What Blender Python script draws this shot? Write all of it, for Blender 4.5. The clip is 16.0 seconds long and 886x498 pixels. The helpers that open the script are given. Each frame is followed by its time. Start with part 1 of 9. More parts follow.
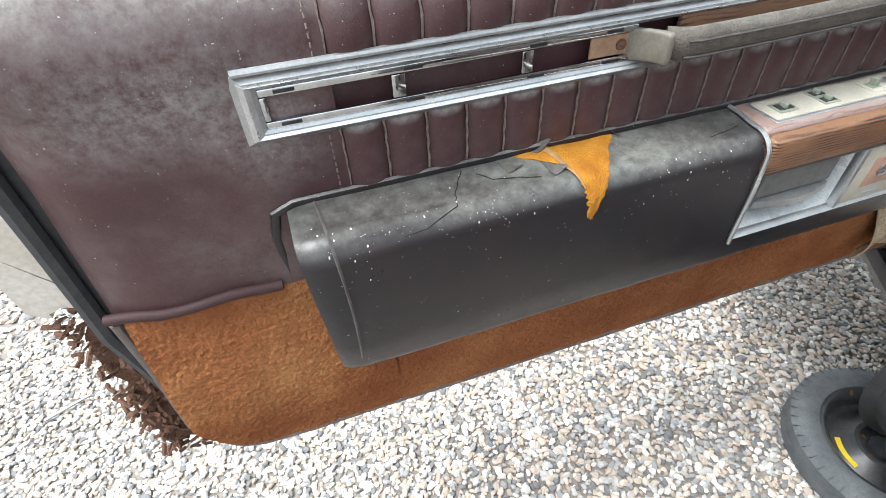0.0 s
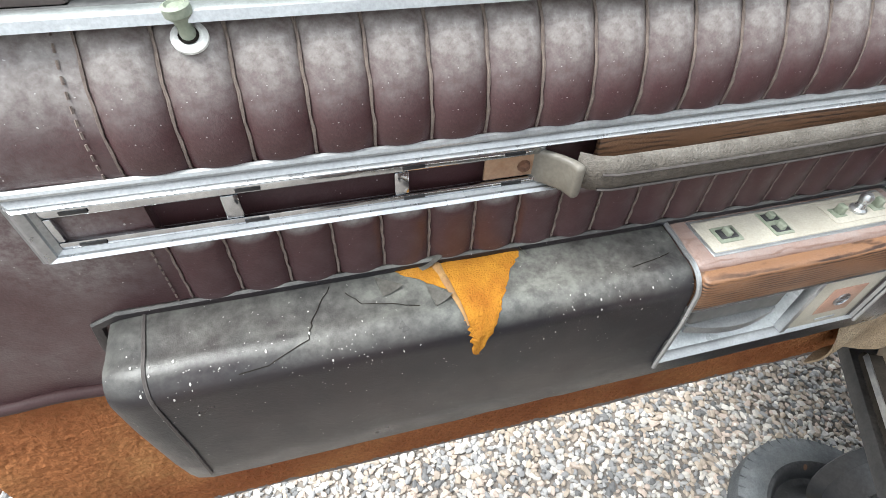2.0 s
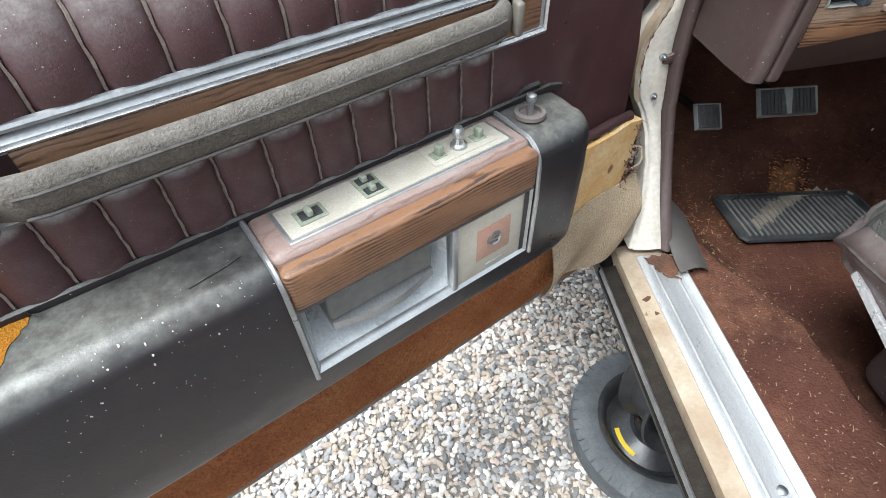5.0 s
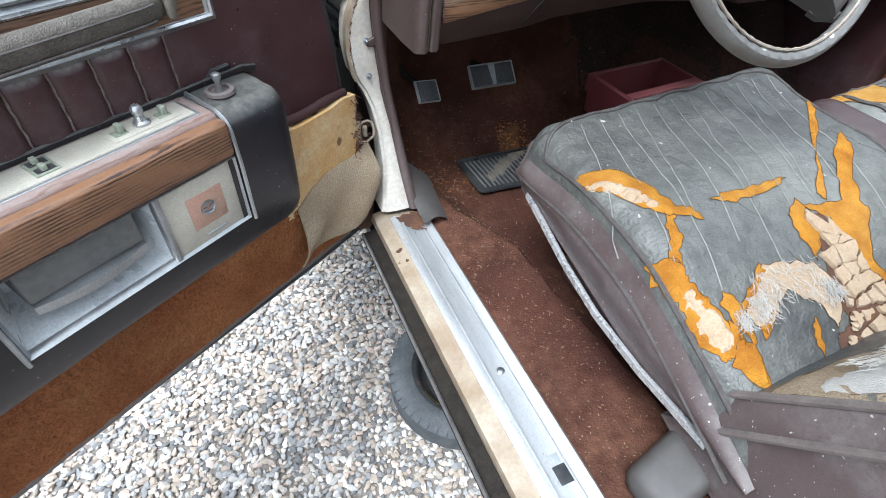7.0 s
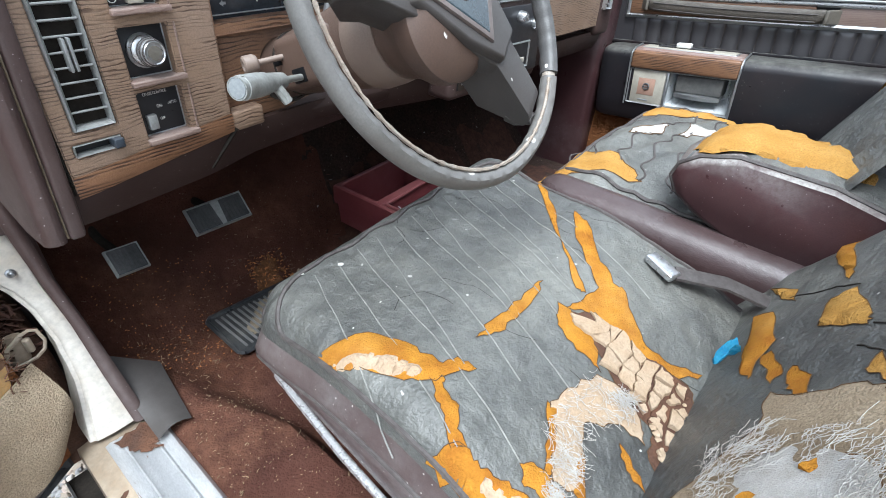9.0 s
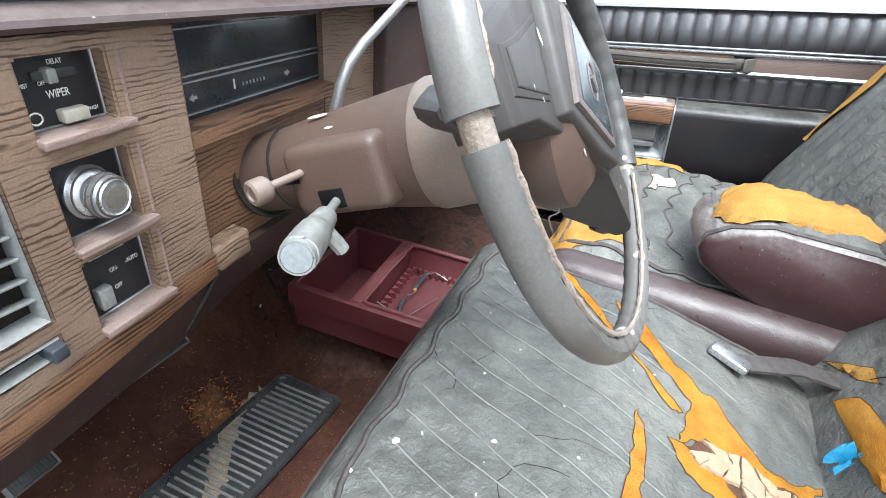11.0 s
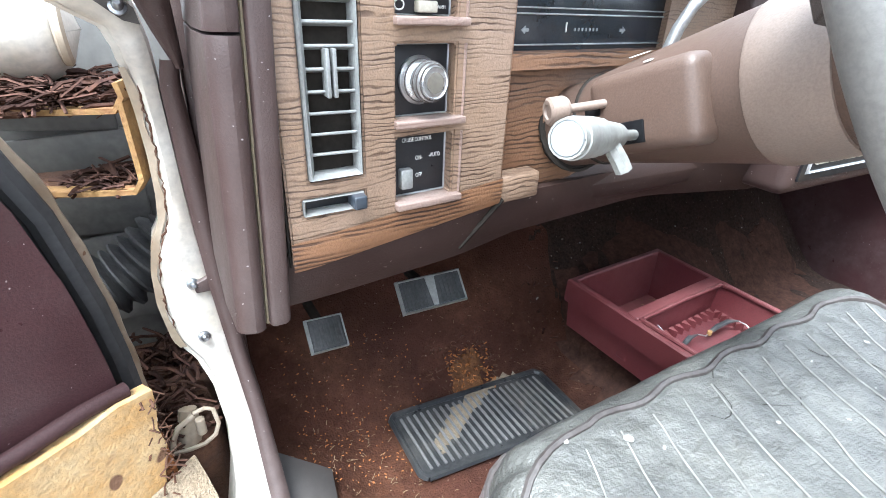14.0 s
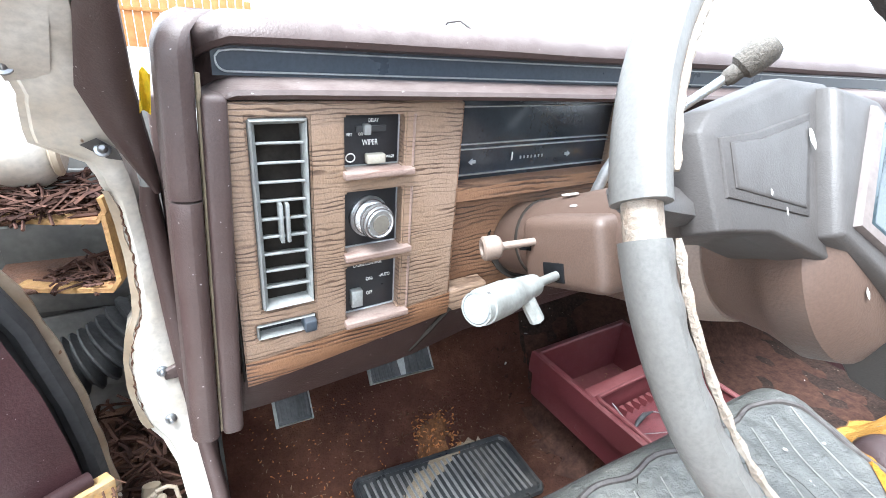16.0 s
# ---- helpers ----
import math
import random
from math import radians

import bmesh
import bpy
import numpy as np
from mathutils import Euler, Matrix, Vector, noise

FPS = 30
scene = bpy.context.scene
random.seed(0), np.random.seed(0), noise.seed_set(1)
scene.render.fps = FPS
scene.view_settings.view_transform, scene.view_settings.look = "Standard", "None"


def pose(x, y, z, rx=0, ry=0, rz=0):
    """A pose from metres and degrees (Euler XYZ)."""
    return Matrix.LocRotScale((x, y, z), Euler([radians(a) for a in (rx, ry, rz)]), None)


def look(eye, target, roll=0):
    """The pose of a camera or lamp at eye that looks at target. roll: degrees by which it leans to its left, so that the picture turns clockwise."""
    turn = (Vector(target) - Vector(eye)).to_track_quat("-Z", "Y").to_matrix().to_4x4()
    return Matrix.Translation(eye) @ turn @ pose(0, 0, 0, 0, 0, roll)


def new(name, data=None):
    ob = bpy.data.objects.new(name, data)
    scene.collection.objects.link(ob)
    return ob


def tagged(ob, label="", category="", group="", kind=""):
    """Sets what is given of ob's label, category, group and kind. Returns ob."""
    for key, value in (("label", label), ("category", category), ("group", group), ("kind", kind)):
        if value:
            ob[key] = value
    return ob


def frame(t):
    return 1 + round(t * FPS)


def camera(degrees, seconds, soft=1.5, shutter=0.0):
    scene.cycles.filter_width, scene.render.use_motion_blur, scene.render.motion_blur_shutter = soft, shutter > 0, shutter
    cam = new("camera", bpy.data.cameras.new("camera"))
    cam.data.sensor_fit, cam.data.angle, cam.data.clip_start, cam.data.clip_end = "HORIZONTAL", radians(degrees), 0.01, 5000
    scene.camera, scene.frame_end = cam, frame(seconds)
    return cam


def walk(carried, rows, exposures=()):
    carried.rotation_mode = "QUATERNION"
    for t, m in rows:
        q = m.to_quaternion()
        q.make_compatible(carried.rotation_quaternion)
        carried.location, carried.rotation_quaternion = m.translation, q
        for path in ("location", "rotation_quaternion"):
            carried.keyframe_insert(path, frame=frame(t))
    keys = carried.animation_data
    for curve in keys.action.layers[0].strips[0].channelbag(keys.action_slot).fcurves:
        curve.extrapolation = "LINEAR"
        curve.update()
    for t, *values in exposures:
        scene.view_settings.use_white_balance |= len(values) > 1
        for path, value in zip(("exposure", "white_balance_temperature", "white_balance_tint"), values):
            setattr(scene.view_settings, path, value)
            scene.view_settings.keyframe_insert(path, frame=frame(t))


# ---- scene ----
cam = camera(84.0, 16.0, 0.9)
PATH = [
    (0, (-0.749, -1.019, 1.391), (-1.143, 0.392, 0.029), -3.0),
    (0.5, (-0.727, -0.996, 1.434), (-1.261, 0.369, 0.074), -4.1),
    (1, (-0.727, -0.948, 1.466), (-1.254, 0.422, 0.107), -2.0),
    (1.5, (-0.708, -0.891, 1.451), (-1.198, 0.448, 0.049), 0.2),
    (2, (-0.667, -0.831, 1.444), (-1.053, 0.504, 0.007), 2.5),
    (2.5, (-0.634, -0.794, 1.454), (-0.854, 0.595, 0.032), 4.0),
    (3, (-0.551, -0.765, 1.451), (-0.625, 0.646, 0.036), 3.0),
    (3.5, (-0.448, -0.757, 1.421), (-0.471, 0.642, -0.008), 0.7),
    (4, (-0.411, -0.728, 1.405), (-0.338, 0.656, -0.038), -1.7),
    (4.2, (-0.384, -0.738, 1.395), (-0.310, 0.658, -0.036), -2.6),
    (6.3, (-0.391, -0.707, 1.382), (-0.314, 0.696, -0.041), 0.2),
    (6.5, (-0.372, -0.758, 1.394), (-0.165, 0.622, -0.039), 2.2),
    (7, (-0.250, -0.878, 1.396), (0.394, 0.407, 0.006), 4.1),
    (7.5, (-0.150, -0.931, 1.398), (0.843, 0.289, 0.164), 1.1),
    (8, (-0.113, -0.897, 1.408), (0.981, 0.337, 0.276), -0.4),
    (8.5, (-0.072, -0.830, 1.399), (1.125, 0.302, 0.265), 1.9),
    (11, (0.011, -0.478, 1.411), (1.291, 0.035, 0.6), 5.5),
    (11.5, (-0.02, -0.39, 1.346), (1.299, 0.037, 0.547), 7.7),
    (12, (0.023, -0.419, 1.448), (1.33, 0.077, 0.67), 6.8),
    (12.5, (0.068, -0.514, 1.482), (1.249, 0.236, 0.706), 4.2),
    (13, (0.057, -0.597, 1.441), (1.238, 0.675, 0.447), 1.5),
    (13.5, (0.033, -0.550, 1.384), (1.011, 0.913, 0.434), 0.4),
    (14, (0.020, -0.512, 1.313), (0.879, 1.053, 0.412), 2.3),
    (14.5, (0.032, -0.482, 1.292), (0.840, 1.127, 0.421), 3.0),
    (15, (0.044, -0.481, 1.339), (0.857, 1.146, 0.508), 3.3),
    (15.5, (0.049, -0.506, 1.385), (0.887, 1.120, 0.577), 3.5),
    (16, (0.055, -0.534, 1.411), (0.942, 1.064, 0.600), 4.5),
]
walk(cam, [(t, look(eye, target, roll)) for t, eye, target, roll in PATH], [(0, 1.15, 6100, 5), (2, 1.2, 6200, 5), (3, 1.15, 6100, 5), (4, 1.05, 6000, 5), (6.4, 1.28, 5900, 5), (7, 1.03, 5650, 5), (7.5, 0.98, 5600, 5), (8, 1.05, 5600, 5), (8.6, 1.12, 5650, 5),
       (11, 1.46, 5800, 5), (11.5, 1.55, 5800, 5), (12, 1.6, 5700, 5), (12.5, 1.26, 5800, 5), (13.5, 2.03, 5750, 5), (14, 2.35, 5650, 5), (14.5, 2.5, 5550, 5), (15, 2.72, 5500, 5), (15.5, 2.58, 5650, 5), (16, 2.33, 5700, 5)])

# ---- daylight: thin bright overcast ----
world = bpy.data.worlds.new("overcast_sky")
scene.world = world
world.use_nodes = True
wn = world.node_tree.nodes
sky = wn.new("ShaderNodeTexSky")
sky.sky_type, sky.sun_disc = "NISHITA", False
sky.sun_elevation, sky.sun_rotation = radians(65), radians(-122)
sky.air_density, sky.dust_density, sky.ozone_density = 1.0, 6.0, 1.0
haze = wn.new("ShaderNodeMix")
haze.data_type = "RGBA"
haze.inputs[0].default_value = 0.75
haze.inputs[7].default_value = (9.5, 9.6, 9.8, 1)
world.node_tree.links.new(sky.outputs[0], haze.inputs[6])
world.node_tree.links.new(haze.outputs[2], wn["Background"].inputs[0])
wn["Background"].inputs[1].default_value = 0.115

sun = new("sun", bpy.data.lights.new("sun", "SUN"))
sun.data.energy, sun.data.angle, sun.data.color = 2.9, radians(30), (1.0, 0.98, 0.95)
sun.matrix_world = look((-2.1, -1.3, 5.8), (0, 0, 0.7))

# ---- materials ----
def mat(name, c1, c2=None, rough=0.5, metal=0.0, scale=20.0, bump=0.0, grain=300.0, c3=None, spots=0.0,
        spot_scale=60.0, dust=0.0, dust_col=(0.31, 0.3, 0.295), spec=0.5, stretch=(1, 1, 1), vary=0.0, island=0.0, sheen=0.0, bloom=0.0, bloom_col=(0.3, 0.29, 0.285), fleck=0.45, wrinkle=0.0, dust_lo=0.08, dust_hi=0.85):
    """Two scales of colour noise, optional speckles of c3, dust lying on upward faces, and fine relief."""
    m = bpy.data.materials.new(name)
    m.use_nodes = True
    nt = m.node_tree
    N, L = nt.nodes, nt.links
    b = N["Principled BSDF"]
    b.inputs["Metallic"].default_value = metal
    b.inputs["Specular IOR Level"].default_value = spec
    if sheen:
        b.inputs["Sheen Weight"].default_value = sheen
    tc = N.new("ShaderNodeTexCoord")
    mp = N.new("ShaderNodeMapping")
    mp.inputs["Scale"].default_value = stretch
    L.new(tc.outputs["Object"], mp.inputs[0])

    def noise_tex(sc, detail=4.0, rough_=0.6):
        n = N.new("ShaderNodeTexNoise")
        n.inputs["Scale"].default_value, n.inputs["Detail"].default_value, n.inputs["Roughness"].default_value = sc, detail, rough_
        L.new(mp.outputs[0], n.inputs[0])
        return n.outputs[0]

    def ramp(src, lo, hi):
        r = N.new("ShaderNodeMapRange")
        r.inputs[1].default_value, r.inputs[2].default_value = lo, hi
        L.new(src, r.inputs[0])
        return r.outputs[0]

    def mix(fac, a, c):
        x = N.new("ShaderNodeMix")
        x.data_type = "RGBA"
        if isinstance(fac, float):
            x.inputs[0].default_value = fac
        else:
            L.new(fac, x.inputs[0])
        for slot, v in ((6, a), (7, c)):
            if isinstance(v, tuple):
                x.inputs[slot].default_value = (*v, 1)
            else:
                L.new(v, x.inputs[slot])
        return x.outputs[2]

    big = noise_tex(scale)
    fine = noise_tex(grain, 2.0)
    col = mix(ramp(big, 0.3, 0.7), c1, c2 or c1)
    col = mix(ramp(fine, 0.35, 0.75), col, mix(fleck, col, tuple(v * 0.45 for v in c1)))
    if island or vary:
        g = N.new("ShaderNodeNewGeometry" if island else "ShaderNodeObjectInfo")
        hs = N.new("ShaderNodeHueSaturation")
        amount = island or vary
        L.new(ramp(g.outputs["Random Per Island" if island else "Random"], 0, 1), hs.inputs["Value"])
        hs.inputs["Value"].default_value = 1
        r = N.new("ShaderNodeMapRange")
        r.inputs[3].default_value, r.inputs[4].default_value = 1 - amount, 1 + amount
        L.new(g.outputs["Random Per Island" if island else "Random"], r.inputs[0])
        L.new(r.outputs[0], hs.inputs["Value"])
        L.new(col, hs.inputs["Color"])
        col = hs.outputs[0]
    if spots:
        col = mix(ramp(noise_tex(spot_scale, 1.0), 0.78 - spots * 0.2, 0.8 - spots * 0.2), col, c3)
    if bloom:
        pm = N.new("ShaderNodeMath")
        pm.operation = "MULTIPLY"
        L.new(ramp(noise_tex(4.5, 8.0, 0.68), 0.48, 0.72), pm.inputs[0])
        L.new(ramp(noise_tex(45.0, 6.0, 0.75), 0.3, 0.7), pm.inputs[1])
        pb = N.new("ShaderNodeMath")
        pb.operation = "MULTIPLY"
        L.new(pm.outputs[0], pb.inputs[0])
        pb.inputs[1].default_value = bloom
        col = mix(pb.outputs[0], col, bloom_col)
    rg = ramp(noise_tex(scale * 2.3), 0.2, 0.8)
    rr = N.new("ShaderNodeMapRange")
    rr.inputs[3].default_value, rr.inputs[4].default_value = max(rough - 0.1, 0.03), min(rough + 0.12, 1.0)
    L.new(rg, rr.inputs[0])
    rough_out = rr.outputs[0]
    if dust:
        geo = N.new("ShaderNodeNewGeometry")
        sp = N.new("ShaderNodeSeparateXYZ")
        L.new(geo.outputs["Normal"], sp.inputs[0])
        up = ramp(sp.outputs[2], dust_lo, dust_hi)
        mul = N.new("ShaderNodeMath")
        mul.operation = "MULTIPLY"
        L.new(up, mul.inputs[0])
        L.new(ramp(noise_tex(scale * 0.7, 6.0, 0.75), 0.32, 0.68), mul.inputs[1])
        fl = N.new("ShaderNodeMapRange")
        fl.inputs[1].default_value, fl.inputs[2].default_value, fl.inputs[3].default_value = 0.35, 0.6, 0.45
        L.new(noise_tex(scale * 9.0, 4.0, 0.7), fl.inputs[0])
        m1 = N.new("ShaderNodeMath")
        m1.operation = "MULTIPLY"
        L.new(mul.outputs[0], m1.inputs[0])
        L.new(fl.outputs[0], m1.inputs[1])
        m2 = N.new("ShaderNodeMath")
        m2.operation = "MULTIPLY"
        L.new(m1.outputs[0], m2.inputs[0])
        m2.inputs[1].default_value = dust
        col = mix(m2.outputs[0], col, dust_col)
    L.new(col, b.inputs["Base Color"])
    L.new(rough_out, b.inputs["Roughness"])
    if bump:
        bp = N.new("ShaderNodeBump")
        bp.inputs["Strength"].default_value = bump
        bp.inputs["Distance"].default_value = 0.003
        L.new(noise_tex(grain, 3.0), bp.inputs["Height"])
        if wrinkle:
            b2 = N.new("ShaderNodeBump")
            b2.inputs["Strength"].default_value, b2.inputs["Distance"].default_value = wrinkle, 0.012
            L.new(noise_tex(26.0, 5.0, 0.6), b2.inputs["Height"])
            L.new(b2.outputs[0], bp.inputs["Normal"])
        L.new(bp.outputs[0], b.inputs["Normal"])
    return m


def soft_patch(m, centre, radii, strength, col=(0.33, 0.315, 0.31)):
    """A soft-edged patch of one colour, broken up by noise, about one place on the thing."""
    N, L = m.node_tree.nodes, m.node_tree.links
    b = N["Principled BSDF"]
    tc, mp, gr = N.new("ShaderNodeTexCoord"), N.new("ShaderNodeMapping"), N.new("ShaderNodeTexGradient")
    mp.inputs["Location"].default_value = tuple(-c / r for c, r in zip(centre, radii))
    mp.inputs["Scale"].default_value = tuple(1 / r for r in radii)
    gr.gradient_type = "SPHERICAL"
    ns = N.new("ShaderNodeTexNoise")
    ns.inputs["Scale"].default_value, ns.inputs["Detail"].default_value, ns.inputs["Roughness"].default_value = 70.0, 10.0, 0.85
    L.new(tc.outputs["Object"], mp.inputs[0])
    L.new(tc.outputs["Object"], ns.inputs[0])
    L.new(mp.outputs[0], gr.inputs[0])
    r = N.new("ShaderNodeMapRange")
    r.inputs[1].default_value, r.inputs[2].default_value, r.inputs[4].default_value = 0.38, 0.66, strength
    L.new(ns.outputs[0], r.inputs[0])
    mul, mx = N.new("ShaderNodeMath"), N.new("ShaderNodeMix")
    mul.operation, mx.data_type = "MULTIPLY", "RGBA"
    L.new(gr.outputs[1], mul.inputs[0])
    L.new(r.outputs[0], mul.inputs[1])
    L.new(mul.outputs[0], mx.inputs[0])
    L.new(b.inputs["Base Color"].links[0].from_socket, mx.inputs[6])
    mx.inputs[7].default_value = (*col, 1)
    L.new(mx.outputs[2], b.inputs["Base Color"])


def wood(name, light, dark, axis=0, rough=0.45, dust=0.3, pitch=5.0, tint=None, wave=16.0, line=(0.55, 0.95), relief=0.0):
    """Printed oak: fine wavy dark figure lines along one axis, a few millimetres apart."""
    m = mat(name, light, tint or tuple(v * 0.78 for v in light), rough, scale=6.0, grain=500.0, bump=0.2, dust=dust)
    N, L = m.node_tree.nodes, m.node_tree.links
    b = N["Principled BSDF"]
    base = b.inputs["Base Color"].links[0].from_socket
    tc = N.new("ShaderNodeTexCoord")
    mp = N.new("ShaderNodeMapping")
    mp.inputs["Scale"].default_value = tuple(0.3 if i == axis else 1.0 for i in range(3))
    L.new(tc.outputs["Object"], mp.inputs[0])
    w = N.new("ShaderNodeTexWave")
    w.bands_direction = "Z"
    for key, v in (("Scale", 314.0 / pitch), ("Distortion", wave), ("Detail", 4.0), ("Detail Scale", 0.3), ("Detail Roughness", 0.68)):
        w.inputs[key].default_value = v
    L.new(mp.outputs[0], w.inputs[0])
    gaps = N.new("ShaderNodeTexNoise")
    gaps.inputs["Scale"].default_value, gaps.inputs["Detail"].default_value = 70.0, 3.0
    L.new(mp.outputs[0], gaps.inputs[0])
    r1, r2 = N.new("ShaderNodeMapRange"), N.new("ShaderNodeMapRange")
    r1.inputs[1].default_value, r1.inputs[2].default_value = line
    r2.inputs[1].default_value, r2.inputs[2].default_value = 0.36, 0.62
    L.new(w.outputs["Fac"], r1.inputs[0])
    L.new(gaps.outputs[0], r2.inputs[0])
    mul = N.new("ShaderNodeMath")
    mul.operation = "MULTIPLY"
    L.new(r1.outputs[0], mul.inputs[0])
    L.new(r2.outputs[0], mul.inputs[1])
    mx = N.new("ShaderNodeMix")
    mx.data_type = "RGBA"
    L.new(mul.outputs[0], mx.inputs[0])
    L.new(base, mx.inputs[6])
    mx.inputs[7].default_value = (*dark, 1)
    L.new(mx.outputs[2], b.inputs["Base Color"])
    if relief:
        bp = N.new("ShaderNodeBump")
        bp.invert = True
        bp.inputs["Strength"].default_value, bp.inputs["Distance"].default_value = relief, 0.0012
        L.new(mul.outputs[0], bp.inputs["Height"])
        L.new(b.inputs["Normal"].links[0].from_socket, bp.inputs["Normal"])
        L.new(bp.outputs[0], b.inputs["Normal"])
    return m


M_VINYL = mat("maroon_vinyl", (0.05, 0.022, 0.024), (0.068, 0.031, 0.033), 0.34, scale=13, grain=560, bump=0.16, wrinkle=0.06, dust=1.0, dust_lo=0.18, dust_hi=0.6, dust_col=(0.38, 0.37, 0.345), spec=0.45, c3=(0.34, 0.32, 0.31), spots=0.1, spot_scale=330, bloom=0.25)
# smears of dried dust on the door vinyl
soft_patch(M_VINYL, (-1.0, 0.0, 1.215), (0.17, 0.2, 0.075), 0.8)
soft_patch(M_VINYL, (-0.92, 0.0, 1.16), (0.07, 0.2, 0.06), 0.6)
soft_patch(M_VINYL, (-1.08, 0.0, 1.33), (0.3, 0.2, 0.06), 0.8)
# upward faces blend to a pale bluish grey
M_VINYL2 = mat("grey_black_vinyl", (0.04, 0.038, 0.042), (0.06, 0.056, 0.06), 0.4, scale=7, grain=900, bump=0.12, dust=0.75, dust_col=(0.27, 0.275, 0.285))
M_SEAM = mat("faded_seam_thread", (0.25, 0.2, 0.17), (0.12, 0.09, 0.08), 0.85, scale=120, grain=900, bump=0.3)
M_ARM = mat("weathered_black_vinyl", (0.011, 0.012, 0.015), (0.026, 0.018, 0.019), 0.33, scale=8, grain=700, bump=0.12, wrinkle=0.05, dust=1.0, dust_lo=0.4, dust_hi=0.97, dust_col=(0.2, 0.2, 0.18), spec=0.4, c3=(0.34, 0.32, 0.31), spots=0.1, spot_scale=330, bloom=0.12, bloom_col=(0.1, 0.1, 0.095))
M_CHROME = mat("dull_chrome", (0.66, 0.67, 0.68), (0.46, 0.47, 0.48), 0.3, 0.85, scale=40, grain=200, dust=0.25)
# half diffuse: the sky's reflection on the strip is put into the colour
M_PALECH = mat("sky_pale_chrome", (0.76, 0.77, 0.78), (0.6, 0.61, 0.62), 0.28, 0.55, scale=30, grain=300, dust=0.2)
M_ASHP = mat("pale_ashtray_plating", (0.7, 0.72, 0.73), (0.5, 0.53, 0.54), 0.3, 0.2, scale=18, grain=300, dust=0.1, c3=(0.2, 0.2, 0.19), spots=0.08, spot_scale=60)
M_MIRCH = mat("bare_bright_chrome", (0.62, 0.64, 0.66), (0.4, 0.42, 0.45), 0.1, 1.0, scale=30, grain=200)
M_TAN = mat("stained_tan_primer", (0.3, 0.2, 0.13), (0.2, 0.1, 0.05), 0.7, scale=60, grain=300, c3=(0.12, 0.16, 0.2), spots=0.3, spot_scale=40)
M_ALU = mat("brushed_silver_trim", (0.5, 0.51, 0.515), (0.36, 0.37, 0.38), 0.36, 0.8, scale=30, grain=400, dust=0.2)
M_ZINC = mat("oxidised_zinc", (0.45, 0.46, 0.47), (0.2, 0.22, 0.25), 0.35, 0.9, scale=25, grain=150)
M_WOODX = wood("oak_print_long", (0.22, 0.12, 0.068), (0.04, 0.02, 0.012), 0, dust=0.08, tint=(0.15, 0.075, 0.04), pitch=5.0, wave=15.0, line=(0.5, 0.95), relief=0.3)
M_WOODF = wood("dark_oak_rail", (0.23, 0.118, 0.06), (0.03, 0.014, 0.009), 0, dust=0.05, tint=(0.17, 0.083, 0.042), pitch=4.0, wave=8.0, line=(0.35, 0.85), relief=0.4)
M_WOODD = wood("oak_print_dash", (0.275, 0.195, 0.145), (0.06, 0.034, 0.022), 0, dust=0.08, tint=(0.225, 0.145, 0.09), pitch=4.0, wave=17.0, line=(0.6, 0.97), relief=0.35)
M_WOODL = wood("worn_ledge_wood", (0.3, 0.215, 0.18), (0.17, 0.11, 0.09), 0, dust=0.25, pitch=4.0)
M_WOODT = wood("faded_pink_wood_top", (0.27, 0.175, 0.145), (0.15, 0.085, 0.065), 0, dust=0.6)
M_CREAM = mat("cream_plastic", (0.47, 0.44, 0.37), (0.36, 0.33, 0.27), 0.5, scale=30, grain=500, dust=0.3)
M_DARKP = mat("black_plastic", (0.014, 0.015, 0.018), (0.022, 0.022, 0.025), 0.35, scale=30, grain=600, dust=0.25)
M_GREENP = mat("weathered_switch_green", (0.2, 0.23, 0.17), (0.3, 0.32, 0.26), 0.5, scale=60)
M_HANDLE = mat("grimy_grey_brown_grip", (0.07, 0.058, 0.046), (0.115, 0.098, 0.08), 0.7, scale=30, grain=420, bump=0.6, dust=0.55, dust_col=(0.29, 0.275, 0.25), fleck=0.8)
M_BRACKET = mat("grey_grip_bracket", (0.16, 0.145, 0.12), (0.11, 0.098, 0.08), 0.5, scale=40, dust=0.15)
M_DCARPET = mat("rust_brown_carpet", (0.34, 0.14, 0.058), (0.16, 0.052, 0.022), 1.0, scale=5, grain=230, bump=1.0, spec=0.05, bloom=0.55, bloom_col=(0.4, 0.24, 0.1), fleck=0.95)
M_FCARPET = mat("maroon_floor_carpet", (0.09, 0.036, 0.026), (0.022, 0.011, 0.0095), 0.9, scale=4.0, grain=260, bump=1.0, spec=0.08, dust=0.4, dust_col=(0.14, 0.068, 0.048), c3=(0.25, 0.2, 0.16), spots=0.12, spot_scale=210, bloom=0.75, bloom_col=(0.19, 0.095, 0.055), fleck=0.95, wrinkle=0.5)
# brighter rust-brown patches on the floor carpet
soft_patch(M_FCARPET, (0.2, -0.02, 0.7), (0.16, 0.16, 0.2), 0.5, (0.2, 0.085, 0.04))
soft_patch(M_FCARPET, (0.42, -0.16, 0.68), (0.16, 0.1, 0.2), 0.6, (0.17, 0.07, 0.04))
# darker red-brown patch on the door carpet below the armrest
soft_patch(M_DCARPET, (-0.45, 0.0, 0.8), (0.5, 0.3, 0.16), 0.75, (0.07, 0.022, 0.014))
M_PIPING = mat("grey_brown_piping", (0.15, 0.122, 0.112), (0.1, 0.08, 0.074), 0.7, scale=40, dust=0.4)
